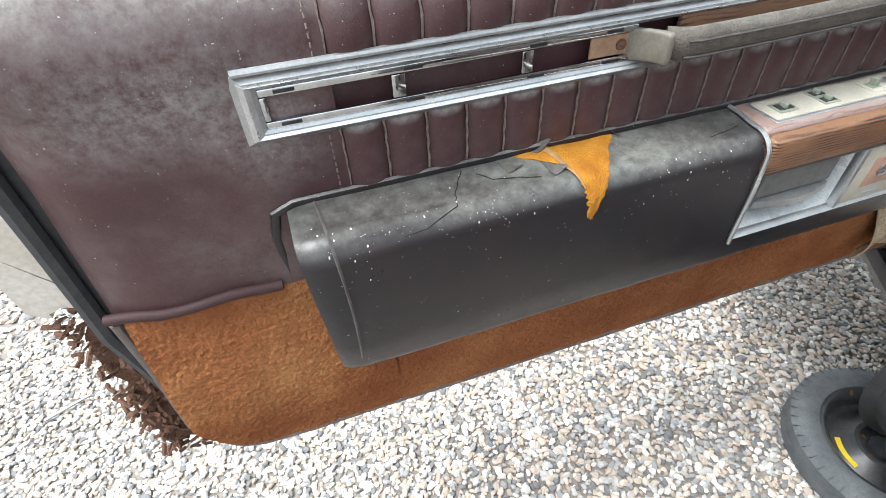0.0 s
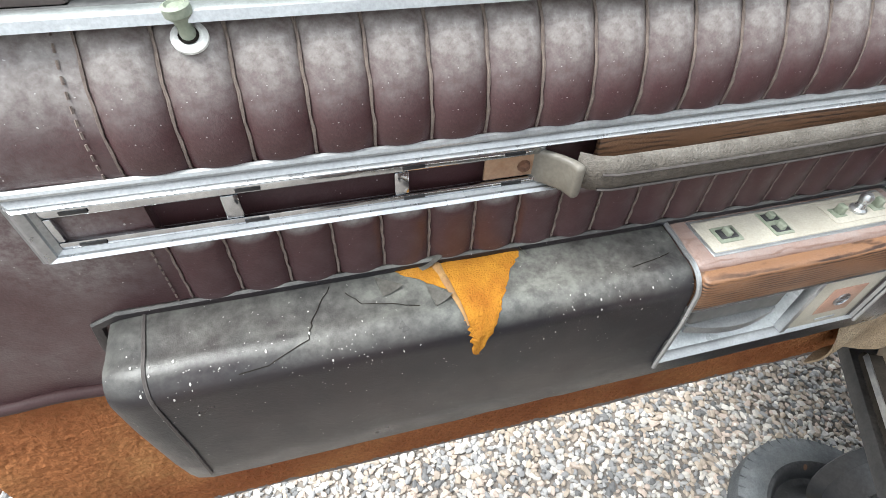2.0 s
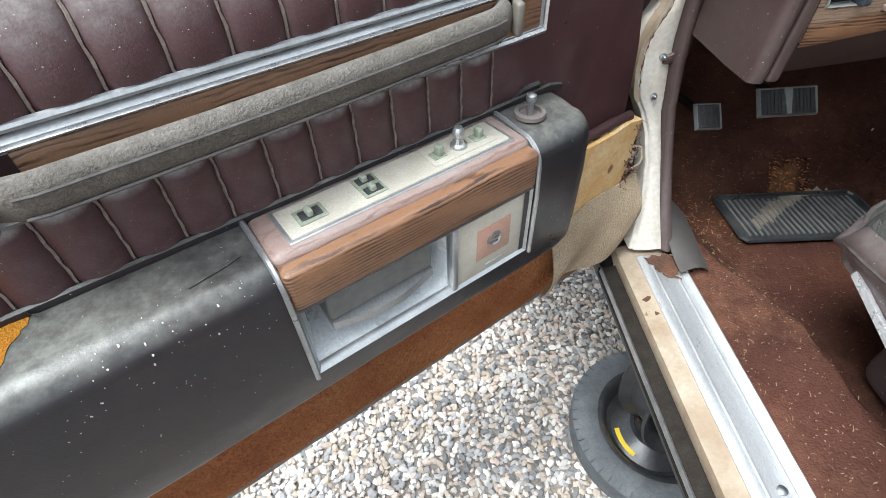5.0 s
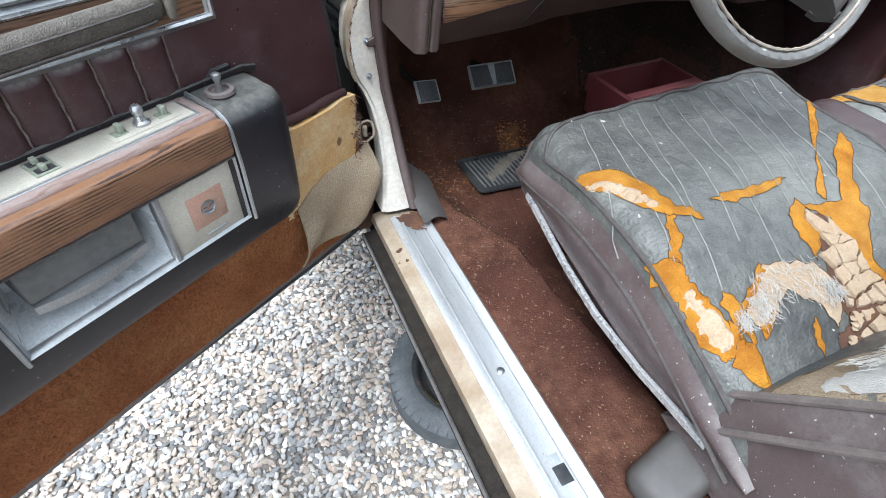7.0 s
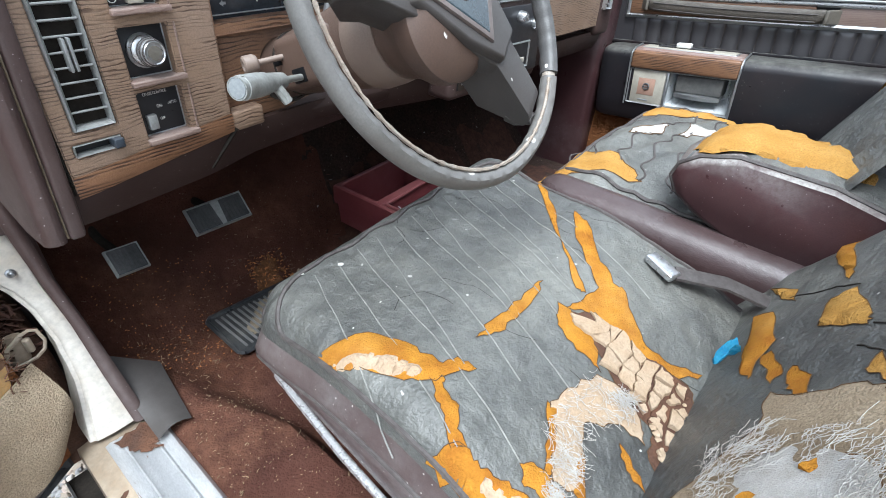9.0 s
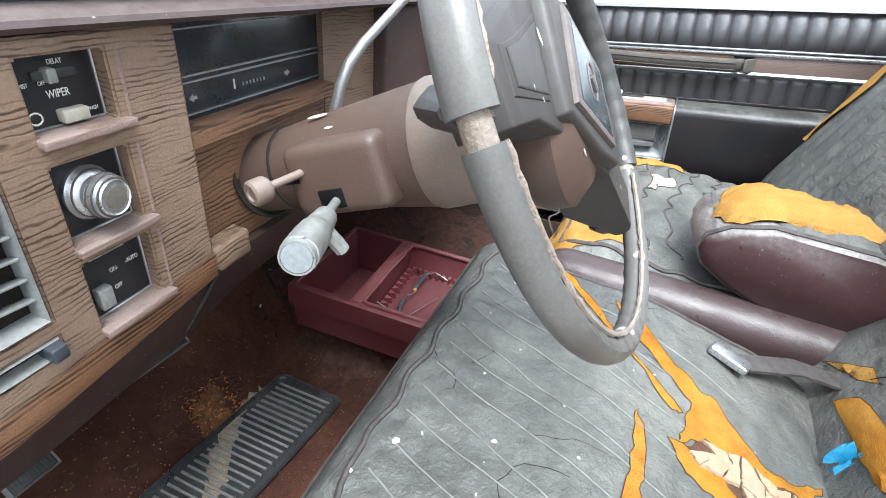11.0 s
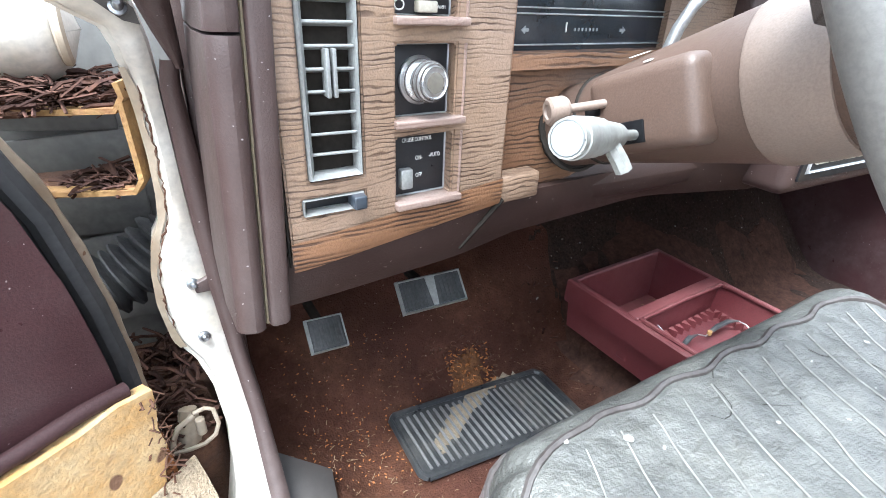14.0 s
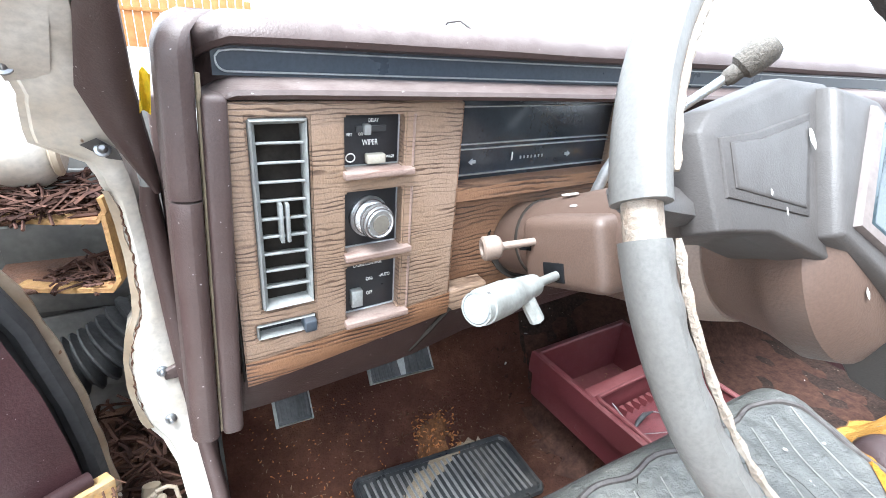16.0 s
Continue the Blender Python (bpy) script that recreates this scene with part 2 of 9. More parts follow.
M_FOAM = mat("aged_orange_foam", (0.5, 0.235, 0.03), (0.3, 0.11, 0.016), 0.9, scale=28, grain=500, bump=0.9, spec=0.1, fleck=0.5, bloom=0.5, bloom_col=(0.62, 0.38, 0.12))
M_YFOAM = mat("aged_yellow_foam", (0.47, 0.27, 0.075), (0.36, 0.175, 0.035), 0.9, scale=22, grain=400, bump=0.9, wrinkle=0.6, fleck=0.6, spec=0.1, c3=(0.35, 0.18, 0.03), spots=0.15, spot_scale=40)
M_CFOAM = mat("crumbled_cream_foam", (0.4, 0.29, 0.19), (0.46, 0.36, 0.26), 0.95, scale=35, grain=300, bump=0.8, spec=0.1, fleck=0.4)
M_WEB = mat("white_cotton_scrim", (0.56, 0.545, 0.515), (0.42, 0.385, 0.345), 0.95, scale=60, grain=700, bump=0.8, spec=0.1, fleck=0.5)
M_BURLAP = mat("burlap", (0.4, 0.32, 0.225), (0.28, 0.205, 0.135), 1.0, scale=14, grain=420, bump=1.0, spec=0.05, fleck=0.9)
M_BOARD = mat("water_stained_fibreboard", (0.58, 0.44, 0.25), (0.48, 0.24, 0.05), 0.9, scale=16, grain=200, bump=0.6, c3=(0.17, 0.09, 0.05), spots=0.35, spot_scale=22, fleck=0.5)
M_PAINT = mat("aged_white_paint", (0.63, 0.6, 0.55), (0.48, 0.42, 0.34), 0.4, scale=12, grain=140, c3=(0.15, 0.075, 0.035), spots=0.14, spot_scale=70, bump=0.15)
M_CREAMP = mat("cream_sill_paint", (0.42, 0.355, 0.275), (0.24, 0.165, 0.1), 0.4, scale=13, grain=160, c3=(0.17, 0.09, 0.045), spots=0.12, spot_scale=90, bump=0.2, bloom=0.5, bloom_col=(0.5, 0.45, 0.37))
M_SILLAL = mat("scuffed_aluminium_plate", (0.74, 0.75, 0.765), (0.58, 0.595, 0.61), 0.4, 0.7, scale=14, grain=220, stretch=(6, 1, 6), c3=(0.3, 0.22, 0.16), spots=0.15, fleck=0.6)
M_RUST = mat("flaking_rust", (0.13, 0.058, 0.03), (0.06, 0.03, 0.02), 0.9, scale=30, grain=200, bump=1.0, fleck=0.7)
M_YRUST = mat("rusty_yellow_bracket", (0.36, 0.22, 0.08), (0.2, 0.09, 0.04), 0.85, scale=40, grain=120, bump=0.8, fleck=0.6)
M_RUBBER = mat("black_rubber_seal", (0.025, 0.026, 0.028), (0.05, 0.05, 0.052), 0.7, scale=20, grain=200, dust=0.3)
M_TYRE = mat("dusty_tyre_rubber", (0.055, 0.06, 0.066), (0.1, 0.105, 0.11), 0.85, scale=14, grain=250, bump=0.5, dust=0.5, dust_col=(0.2, 0.21, 0.22), bloom=0.4)
M_STEEL = mat("black_wheel_steel", (0.02, 0.022, 0.026), (0.045, 0.045, 0.048), 0.35, 0.3, scale=12, grain=150, c3=(0.16, 0.08, 0.04), spots=0.25, spot_scale=14, dust=0.2)
M_YELLOW = mat("yellow_sticker", (0.8, 0.6, 0.02), (0.72, 0.5, 0.02), 0.5, scale=30)
# darker and less dusty than the dash vinyl, without bloom
M_LOWDASH = mat("dark_lower_brown", (0.042, 0.024, 0.02), (0.03, 0.017, 0.0145), 0.5, scale=8, grain=500, bump=0.2, dust=0.12, spec=0.3, dust_col=(0.16, 0.12, 0.1), c3=(0.3, 0.28, 0.26), spots=0.1, spot_scale=330)
M_DASH = mat("brown_dash_vinyl", (0.064, 0.039, 0.035), (0.048, 0.029, 0.026), 0.46, scale=6, grain=620, bump=0.2, dust=0.45, dust_col=(0.27, 0.23, 0.215), c3=(0.34, 0.32, 0.31), spots=0.1, spot_scale=330, bloom=0.15, bloom_col=(0.24, 0.21, 0.2))
M_COLUMN = mat("faded_brown_column", (0.1, 0.064, 0.048), (0.074, 0.045, 0.034), 0.45, scale=9, grain=600, bump=0.15, dust=0.25, dust_col=(0.2, 0.155, 0.13), c3=(0.6, 0.57, 0.53), spots=0.05, spot_scale=28, bloom=0.25, bloom_col=(0.24, 0.18, 0.15))
M_COLUMN2 = mat("pale_brown_column", (0.2, 0.148, 0.118), (0.155, 0.11, 0.087), 0.5, scale=9, grain=700, bump=0.1, dust=0.5, dust_col=(0.34, 0.3, 0.26), bloom=0.4, bloom_col=(0.32, 0.27, 0.23))
# near-black that stands in for the shade inside the stalk slots
M_SLOTSHADE = mat("stalk_slot_shade", (0.006, 0.006, 0.007), (0.01, 0.01, 0.011), 0.8, scale=60, spec=0.1)
M_STALK = mat("grimy_translucent_plastic", (0.34, 0.35, 0.335), (0.2, 0.2, 0.185), 0.4, scale=60, grain=300, c3=(0.06, 0.055, 0.05), spots=0.2, spot_scale=150)
M_RIM = mat("grey_steering_rim", (0.165, 0.16, 0.15), (0.1, 0.09, 0.08), 0.45, scale=14, grain=500, bump=0.08, dust=0.4, dust_col=(0.2, 0.195, 0.19), c3=(0.5, 0.48, 0.45), spots=0.13, spot_scale=40, bloom=0.4, bloom_col=(0.22, 0.21, 0.195))
# a darker grey than M_RIM, with pale specks
M_RIMDARK = mat("dark_chipped_rim", (0.045, 0.044, 0.044), (0.085, 0.08, 0.075), 0.45, scale=22, grain=500, bump=0.2, dust=0.2, c3=(0.6, 0.58, 0.55), spots=0.16, spot_scale=55)
M_RIMWORN = mat("worn_rim_core", (0.38, 0.34, 0.29), (0.24, 0.17, 0.12), 0.7, scale=60, grain=400, bump=0.6)
M_PAD = mat("faded_purple_grey_pad", (0.06, 0.053, 0.05), (0.042, 0.036, 0.033), 0.5, scale=9, grain=900, bump=0.12, dust=0.15, dust_col=(0.17, 0.16, 0.155), c3=(0.4, 0.38, 0.36), spots=0.06, spot_scale=45, bloom=0.3, bloom_col=(0.17, 0.165, 0.16))
# bluish base and bloom hold the glass's hazy reflection in the colour
M_GLASSD = mat("dark_gauge_glass", (0.012, 0.018, 0.026), (0.022, 0.03, 0.04), 0.2, scale=12, grain=300, spec=0.6, bloom=0.25, bloom_col=(0.06, 0.075, 0.085))
M_BLUEG = mat("blue_grey_dash_strip", (0.03, 0.04, 0.055), (0.045, 0.055, 0.07), 0.3, scale=10, grain=300, dust=0.3)
M_SEATTOP = mat("sun_greyed_seat_vinyl", (0.098, 0.099, 0.092), (0.036, 0.036, 0.037), 0.4, scale=6, grain=220, bump=0.6, fleck=0.7, dust=0.5, dust_col=(0.25, 0.25, 0.225), c3=(0.5, 0.49, 0.46), spots=0.05, spot_scale=90, spec=0.55, bloom=0.7, bloom_col=(0.26, 0.25, 0.21), wrinkle=0.7)
M_SEATSIDE = mat("brown_seat_vinyl", (0.06, 0.038, 0.037), (0.092, 0.064, 0.062), 0.42, scale=7, grain=600, bump=0.15, dust=0.6, dust_col=(0.27, 0.25, 0.24), c3=(0.5, 0.48, 0.45), spots=0.22, spot_scale=240, bloom=0.6)
M_FOLD = mat("dull_maroon_fold", (0.04, 0.02, 0.021), (0.055, 0.027, 0.028), 0.6, scale=9, grain=500, bump=0.2, spec=0.25)
M_BOLST = mat("dark_maroon_seat_vinyl", (0.045, 0.026, 0.026), (0.06, 0.034, 0.034), 0.32, scale=7, grain=500, bump=0.2, dust=0.12, wrinkle=0.15)
M_WELT = mat("dark_welt", (0.05, 0.04, 0.038), (0.1, 0.09, 0.085), 0.6, scale=60)
# dull black for cracks, and for gaps whose shade is put into the colour
M_CRACKSHADE = mat("crack_and_shade_black", (0.02, 0.017, 0.015), (0.035, 0.03, 0.025), 0.95, scale=60, spec=0.1)
M_TORNV = mat("curled_grey_vinyl", (0.13, 0.12, 0.105), (0.2, 0.19, 0.17), 0.7, scale=60)
M_TORN = mat("torn_vinyl_edge", (0.16, 0.09, 0.04), (0.06, 0.038, 0.025), 0.95, scale=90, spec=0.1)
M_BIN = mat("maroon_moulded_plastic", (0.115, 0.024, 0.029), (0.14, 0.034, 0.037), 0.42, scale=12, grain=500, bump=0.1, dust=0.4, dust_col=(0.26, 0.14, 0.13), bloom=0.3, bloom_col=(0.25, 0.15, 0.14))
M_BINP = mat("scuffed_maroon_plastic", (0.12, 0.028, 0.032), (0.09, 0.02, 0.024), 0.55, scale=22, grain=300, bump=0.3, bloom=0.6, bloom_col=(0.2, 0.1, 0.1), fleck=0.7)
# bloom holds pale dust and also some of the rubber's sheen
M_MAT = mat("black_ribbed_rubber", (0.014, 0.016, 0.02), (0.028, 0.03, 0.034), 0.32, spec=0.45, scale=14, grain=200, dust=0.2, dust_col=(0.24, 0.235, 0.22), bloom=0.5, bloom_col=(0.34, 0.31, 0.26))
M_MATRIB = mat("dusty_rubber_rib", (0.2, 0.2, 0.195), (0.08, 0.082, 0.085), 0.36, scale=20, grain=200, dust=0.5, bloom=0.7, bloom_col=(0.36, 0.33, 0.27))
M_SAND = mat("pale_sand", (0.36, 0.3, 0.22), (0.22, 0.17, 0.12), 1.0, scale=60, grain=300, bump=0.8, fleck=0.8)
M_DIRT = mat("leaf_litter", (0.04, 0.022, 0.02), (0.095, 0.05, 0.035), 1.0, scale=60, grain=200, island=0.6, spec=0.1)
M_SOILD = mat("black_soil", (0.03, 0.022, 0.019), (0.055, 0.034, 0.028), 1.0, scale=14, grain=160, bump=1.0, spec=0.1, fleck=0.9, c3=(0.2, 0.17, 0.14), spots=0.2, spot_scale=150, wrinkle=0.6)
M_STRAW = mat("dry_straw", (0.3, 0.23, 0.15), (0.2, 0.14, 0.085), 1.0, scale=80, island=0.4, spec=0.1)
# near-white, far paler than the dash vinyl in front of it
M_PALETOP = mat("pale_dash_top", (0.62, 0.58, 0.56), (0.5, 0.46, 0.44), 0.8, scale=8, grain=400, dust=0.5, dust_col=(0.7, 0.68, 0.66))
M_VENT = mat("grey_vent_plastic", (0.36, 0.37, 0.36), (0.24, 0.245, 0.24), 0.42, 0.25, scale=60, grain=400, dust=0.5, dust_col=(0.42, 0.41, 0.38))
M_WHITE = mat("white_print", (0.75, 0.75, 0.72), None, 0.6)
M_GREYP = mat("grey_print", (0.3, 0.32, 0.33), None, 0.6)
M_LENS = mat("scratched_blue_lens", (0.018, 0.028, 0.036), (0.05, 0.068, 0.075), 0.16, scale=16, grain=300, spec=0.8, c3=(0.7, 0.72, 0.72), spots=0.12, spot_scale=30)
M_STITCH = mat("pale_stitch_lines", (0.3, 0.297, 0.275), (0.17, 0.167, 0.155), 0.8, scale=60)
M_SPLAT = mat("white_dropping", (0.62, 0.61, 0.57), (0.45, 0.43, 0.4), 0.85, scale=90)
M_GRAVEL = mat("river_gravel", (0.5, 0.47, 0.44), (0.38, 0.36, 0.345), 0.8, scale=25, grain=180, bump=0.3, island=0.4)
_g = M_GRAVEL.node_tree
_geo, _cr, _mx = _g.nodes.new("ShaderNodeNewGeometry"), _g.nodes.new("ShaderNodeValToRGB"), _g.nodes.new("ShaderNodeMix")
_cr.color_ramp.interpolation = "CONSTANT"
for _k, _c in enumerate(((0.27, 0.265, 0.265), (0.43, 0.355, 0.28), (0.56, 0.515, 0.46), (0.13, 0.13, 0.132), (0.42, 0.4, 0.375), (0.5, 0.4, 0.335), (0.33, 0.27, 0.215), (0.65, 0.605, 0.55), (0.34, 0.335, 0.33))):
    _e = _cr.color_ramp.elements[_k] if _k < 2 else _cr.color_ramp.elements.new(_k / 9)
    _e.position, _e.color = _k / 9, (*_c, 1)
_mx.data_type = "RGBA"
_mx.inputs[0].default_value = 0.88
_bs = _g.nodes["Principled BSDF"].inputs["Base Color"]
_g.links.new(_bs.links[0].from_socket, _mx.inputs[6])
_g.links.new(_geo.outputs["Random Per Island"], _cr.inputs[0])
_g.links.new(_cr.outputs[0], _mx.inputs[7])
_g.links.new(_mx.outputs[2], _bs)
M_GROUND = mat("gravel_bed", (0.3, 0.265, 0.235), (0.16, 0.14, 0.125), 0.95, scale=30, grain=90, bump=1.0)
M_PANE = mat("lichen_stained_glass", (0.5, 0.62, 0.58), (0.62, 0.7, 0.66), 0.35, scale=9, grain=150, c3=(0.12, 0.16, 0.1), spots=0.35, spot_scale=40)
M_FENDER = mat("grey_white_fender", (0.55, 0.55, 0.53), (0.42, 0.42, 0.4), 0.5, scale=8, grain=90, dust=0.4, dust_col=(0.25, 0.2, 0.17))
M_DUCT = mat("grey_inner_panel", (0.1, 0.1, 0.098), (0.16, 0.155, 0.145), 0.6, scale=14, grain=90, dust=0.4, bloom=0.5, bloom_col=(0.22, 0.21, 0.19))
M_BLUE = mat("blue_wrapper", (0.02, 0.25, 0.55), (0.1, 0.5, 0.7), 0.25, scale=60)
M_PINK = mat("faded_pink_badge", (0.42, 0.24, 0.18), (0.38, 0.26, 0.19), 0.6, scale=40)
M_HEADL = mat("roof_lining", (0.3, 0.24, 0.2), (0.24, 0.19, 0.16), 0.95, scale=10, bump=0.3)
M_ORANGE = mat("orange_fence_board", (0.36, 0.17, 0.06), (0.28, 0.11, 0.03), 0.9, scale=6)


# ---- mesh helpers ----
FLIP = [False]


def thing(name, label, category, at=None, group="", kind=""):
    ob = new(name)
    ob.empty_display_size = 0.05
    if at is not None:
        ob.matrix_world = at
    return tagged(ob, label, category, group, kind)


def finish(bm, m, smooth=True):
    if FLIP[0]:
        for v in bm.verts:
            v.co.x = -v.co.x
        bmesh.ops.reverse_faces(bm, faces=bm.faces)
    me = bpy.data.meshes.new("mesh")
    bm.to_mesh(me)
    bm.free()
    me.materials.append(m)
    if smooth:
        me.shade_smooth()
        me.set_sharp_from_angle(angle=radians(38))
    return me


def part(name, bm, m, parent, label="", smooth=True, kind=""):
    while parent.parent and parent.parent.parent:
        parent = parent.parent
    ob = new(name, finish(bm, m, smooth))
    ob.parent = parent
    if kind:
        ob["kind"] = kind
    if label:
        ob["label"] = label
    return ob


def solo(name, bm, m, label, category, at=None, group="", kind="", smooth=True):
    ob = new(name, finish(bm, m, smooth))
    if at is not None:
        ob.matrix_world = at
    return tagged(ob, label, category, group, kind)


def B():
    return bmesh.new()


def surf(bm, fn, nu, nv, close_u=False):
    """A sheet of quads through fn(u, v), u and v from 0 to 1."""
    rows = []
    for j in range(nv + 1):
        rows.append([bm.verts.new(fn(i / nu, j / nv)) for i in range(nu if close_u else nu + 1)])
    for j in range(nv):
        for i in range(nu):
            k = (i + 1) % nu if close_u else i + 1
            bm.faces.new((rows[j][i], rows[j][k], rows[j + 1][k], rows[j + 1][i]))
    return rows


def rbox(bm, lo, hi, r=0.004, n=3, core=(1, 1, 1), warp=None):
    """A box with rounded edges; core: cuts along x, y, z; warp: a function that moves each point."""
    c = [(a + b) / 2 for a, b in zip(lo, hi)]
    h = [max((b - a) / 2, 1e-4) for a, b in zip(lo, hi)]
    r = min([r] + [v * 0.98 for v in h])
    ticks = []
    for k in range(3):
        inner = h[k] - r
        t = [-inner - r * math.sin(math.pi / 2 * (1 - i / n)) for i in range(n)]
        t += [-inner + 2 * inner * i / core[k] for i in range(core[k] + 1)]
        t += [inner + r * math.sin(math.pi / 2 * (i + 1) / n) for i in range(n)]
        ticks.append(t)
    cache = {}

    def vert(p):
        key = tuple(round(x, 6) for x in p)
        if key not in cache:
            cl = [max(-(h[k] - r), min(h[k] - r, p[k])) for k in range(3)]
            d = Vector([p[k] - cl[k] for k in range(3)])
            if d.length > 1e-9:
                d = d.normalized() * r
            q = Vector([c[k] + cl[k] + d[k] for k in range(3)])
            cache[key] = bm.verts.new(warp(q) if warp else q)
        return cache[key]

    for k in range(3):
        a, b = (k + 1) % 3, (k + 2) % 3
        for s in (-1, 1):
            for i in range(len(ticks[a]) - 1):
                for j in range(len(ticks[b]) - 1):
                    quad = []
                    for ii, jj in ((i, j), (i + 1, j), (i + 1, j + 1), (i, j + 1)):
                        p = [0, 0, 0]
                        p[k], p[a], p[b] = s * h[k], ticks[a][ii], ticks[b][jj]
                        quad.append(vert(p))
                    if len(set(quad)) >= 3:
                        quad = list(dict.fromkeys(quad))
                        try:
                            bm.faces.new(quad if s > 0 else quad[::-1])
                        except ValueError:
                            pass
    return bm


def frames_along(pts):
    pts = [Vector(p) for p in pts]
    out, up = [], None
    for i, p in enumerate(pts):
        t = (pts[min(i + 1, len(pts) - 1)] - pts[max(i - 1, 0)]).normalized()
        if up is None:
            up = Vector((0, 0, 1)) if abs(t.z) < 0.9 else Vector((0, 1, 0))
        side = t.cross(up).normalized()
        up = side.cross(t).normalized()
        out.append((p, side, up.copy()))
    return out


def tube(bm, pts, r, seg=10, flat=1.0, caps=True):
    """A tube through pts; r: one radius or one for each point."""
    fr = frames_along(pts)
    rings = []
    for i, (p, s, u) in enumerate(fr):
        rad = r[i] if isinstance(r, (list, tuple)) else r
        rings.append([bm.verts.new(p + s * math.cos(a) * rad + u * math.sin(a) * rad * flat) for a in (2 * math.pi * k / seg for k in range(seg))])
    for a, b in zip(rings, rings[1:]):
        for k in range(seg):
            bm.faces.new((a[k], a[(k + 1) % seg], b[(k + 1) % seg], b[k]))
    if caps:
        bm.faces.new(rings[0][::-1])
        bm.faces.new(rings[-1])
    return bm


def sweep(bm, pts, profile, closed=True, caps=True):
    """A profile of (side, up) pairs carried along pts."""
    rings = [[bm.verts.new(p + s * a + u * b) for a, b in profile] for p, s, u in frames_along(pts)]
    n = len(profile)
    for a, b in zip(rings, rings[1:]):
        for k in range(n if closed else n - 1):
            bm.faces.new((a[k], a[(k + 1) % n], b[(k + 1) % n], b[k]))
    if caps and closed:
        bm.faces.new(rings[0][::-1])
        bm.faces.new(rings[-1])
    return bm


def lathe(bm, prof, seg=24, m=None, cap=True):
    """(radius, height) pairs turned about z, then moved by m."""
    m = m or Matrix()
    rings = [[bm.verts.new(m @ Vector((r * math.cos(a), r * math.sin(a), z))) for a in (2 * math.pi * k / seg for k in range(seg))] for r, z in prof]
    for a, b in zip(rings, rings[1:]):
        for k in range(seg):
            bm.faces.new((a[k], a[(k + 1) % seg], b[(k + 1) % seg], b[k]))
    if cap:
        if prof[0][0] > 1e-5:
            bm.faces.new(rings[0][::-1])
        if prof[-1][0] > 1e-5:
            bm.faces.new(rings[-1])
    return bm


def axis_to(d):
    return Vector(d).to_track_quat("Z", "Y").to_matrix().to_4x4()


def extrude_poly(bm, poly, a0, a1, axis):
    """A flat outline of pairs given depth from a0 to a1 along one axis (0, 1, 2); the pairs are the other two axes in order."""
    o = [k for k in range(3) if k != axis]

    def at(p, a):
        v = [0, 0, 0]
        v[o[0]], v[o[1]], v[axis] = p[0], p[1], a
        return bm.verts.new(v)

    f, g = [at(p, a0) for p in poly], [at(p, a1) for p in poly]
    n = len(poly)
    for k in range(n):
        bm.faces.new((f[k], f[(k + 1) % n], g[(k + 1) % n], g[k]))
    bm.faces.new(f[::-1])
    bm.faces.new(g)
    bmesh.ops.recalc_face_normals(bm, faces=bm.faces)
    return bm


def frame_ring(bm, outer, inner, y0, y1):
    """A rectangular frame in the xz plane: outer and inner as x0, x1, z0, z1; from depth y0 to y1, mitred."""
    def ring(r, y):
        return [bm.verts.new((x, y, z)) for x, z in ((r[0], r[2]), (r[1], r[2]), (r[1], r[3]), (r[0], r[3]))]
    mid = [(a + b) / 2 for a, b in zip(outer, inner)]
    rs = [ring(outer, y1), ring(outer, (y0 + y1) / 2), ring(mid, y0), ring(inner, y0 + (y1 - y0) * 0.3), ring(inner, y1)]
    for a, b in zip(rs, rs[1:]):
        for k in range(4):
            bm.faces.new((a[k], a[(k + 1) % 4], b[(k + 1) % 4], b[k]))
    bmesh.ops.recalc_face_normals(bm, faces=bm.faces)
    return bm


def letters(text, size, m, mt, parent, name="lettering"):
    """Words as thin raised type on the pose m."""
    cu = bpy.data.curves.new("type", "FONT")
    cu.body, cu.size, cu.extrude, cu.align_x, cu.align_y = text, size, 0.0002, "CENTER", "CENTER"
    tmp = new("tmp", cu)
    me = bpy.data.meshes.new_from_object(tmp.evaluated_get(bpy.context.evaluated_depsgraph_get()))
    bpy.data.objects.remove(tmp)
    bpy.data.curves.remove(cu)
    me.transform(m)
    me.materials.clear()
    me.materials.append(mt)
    ob = new(name, me)
    ob.parent = parent
    return ob


def jag(poly, amount, seed, cuts=3):
    """A torn edge: each side of the outline broken into uneven steps."""
    rnd = random.Random(seed)
    out = []
    for a, b in zip(poly, poly[1:] + poly[:1]):
        for k in range(cuts):
            t = k / cuts
            j = 0 if k == 0 else amount
            out.append((a[0] + (b[0] - a[0]) * t + rnd.uniform(-j, j), a[1] + (b[1] - a[1]) * t + rnd.uniform(-j, j)))
    return out


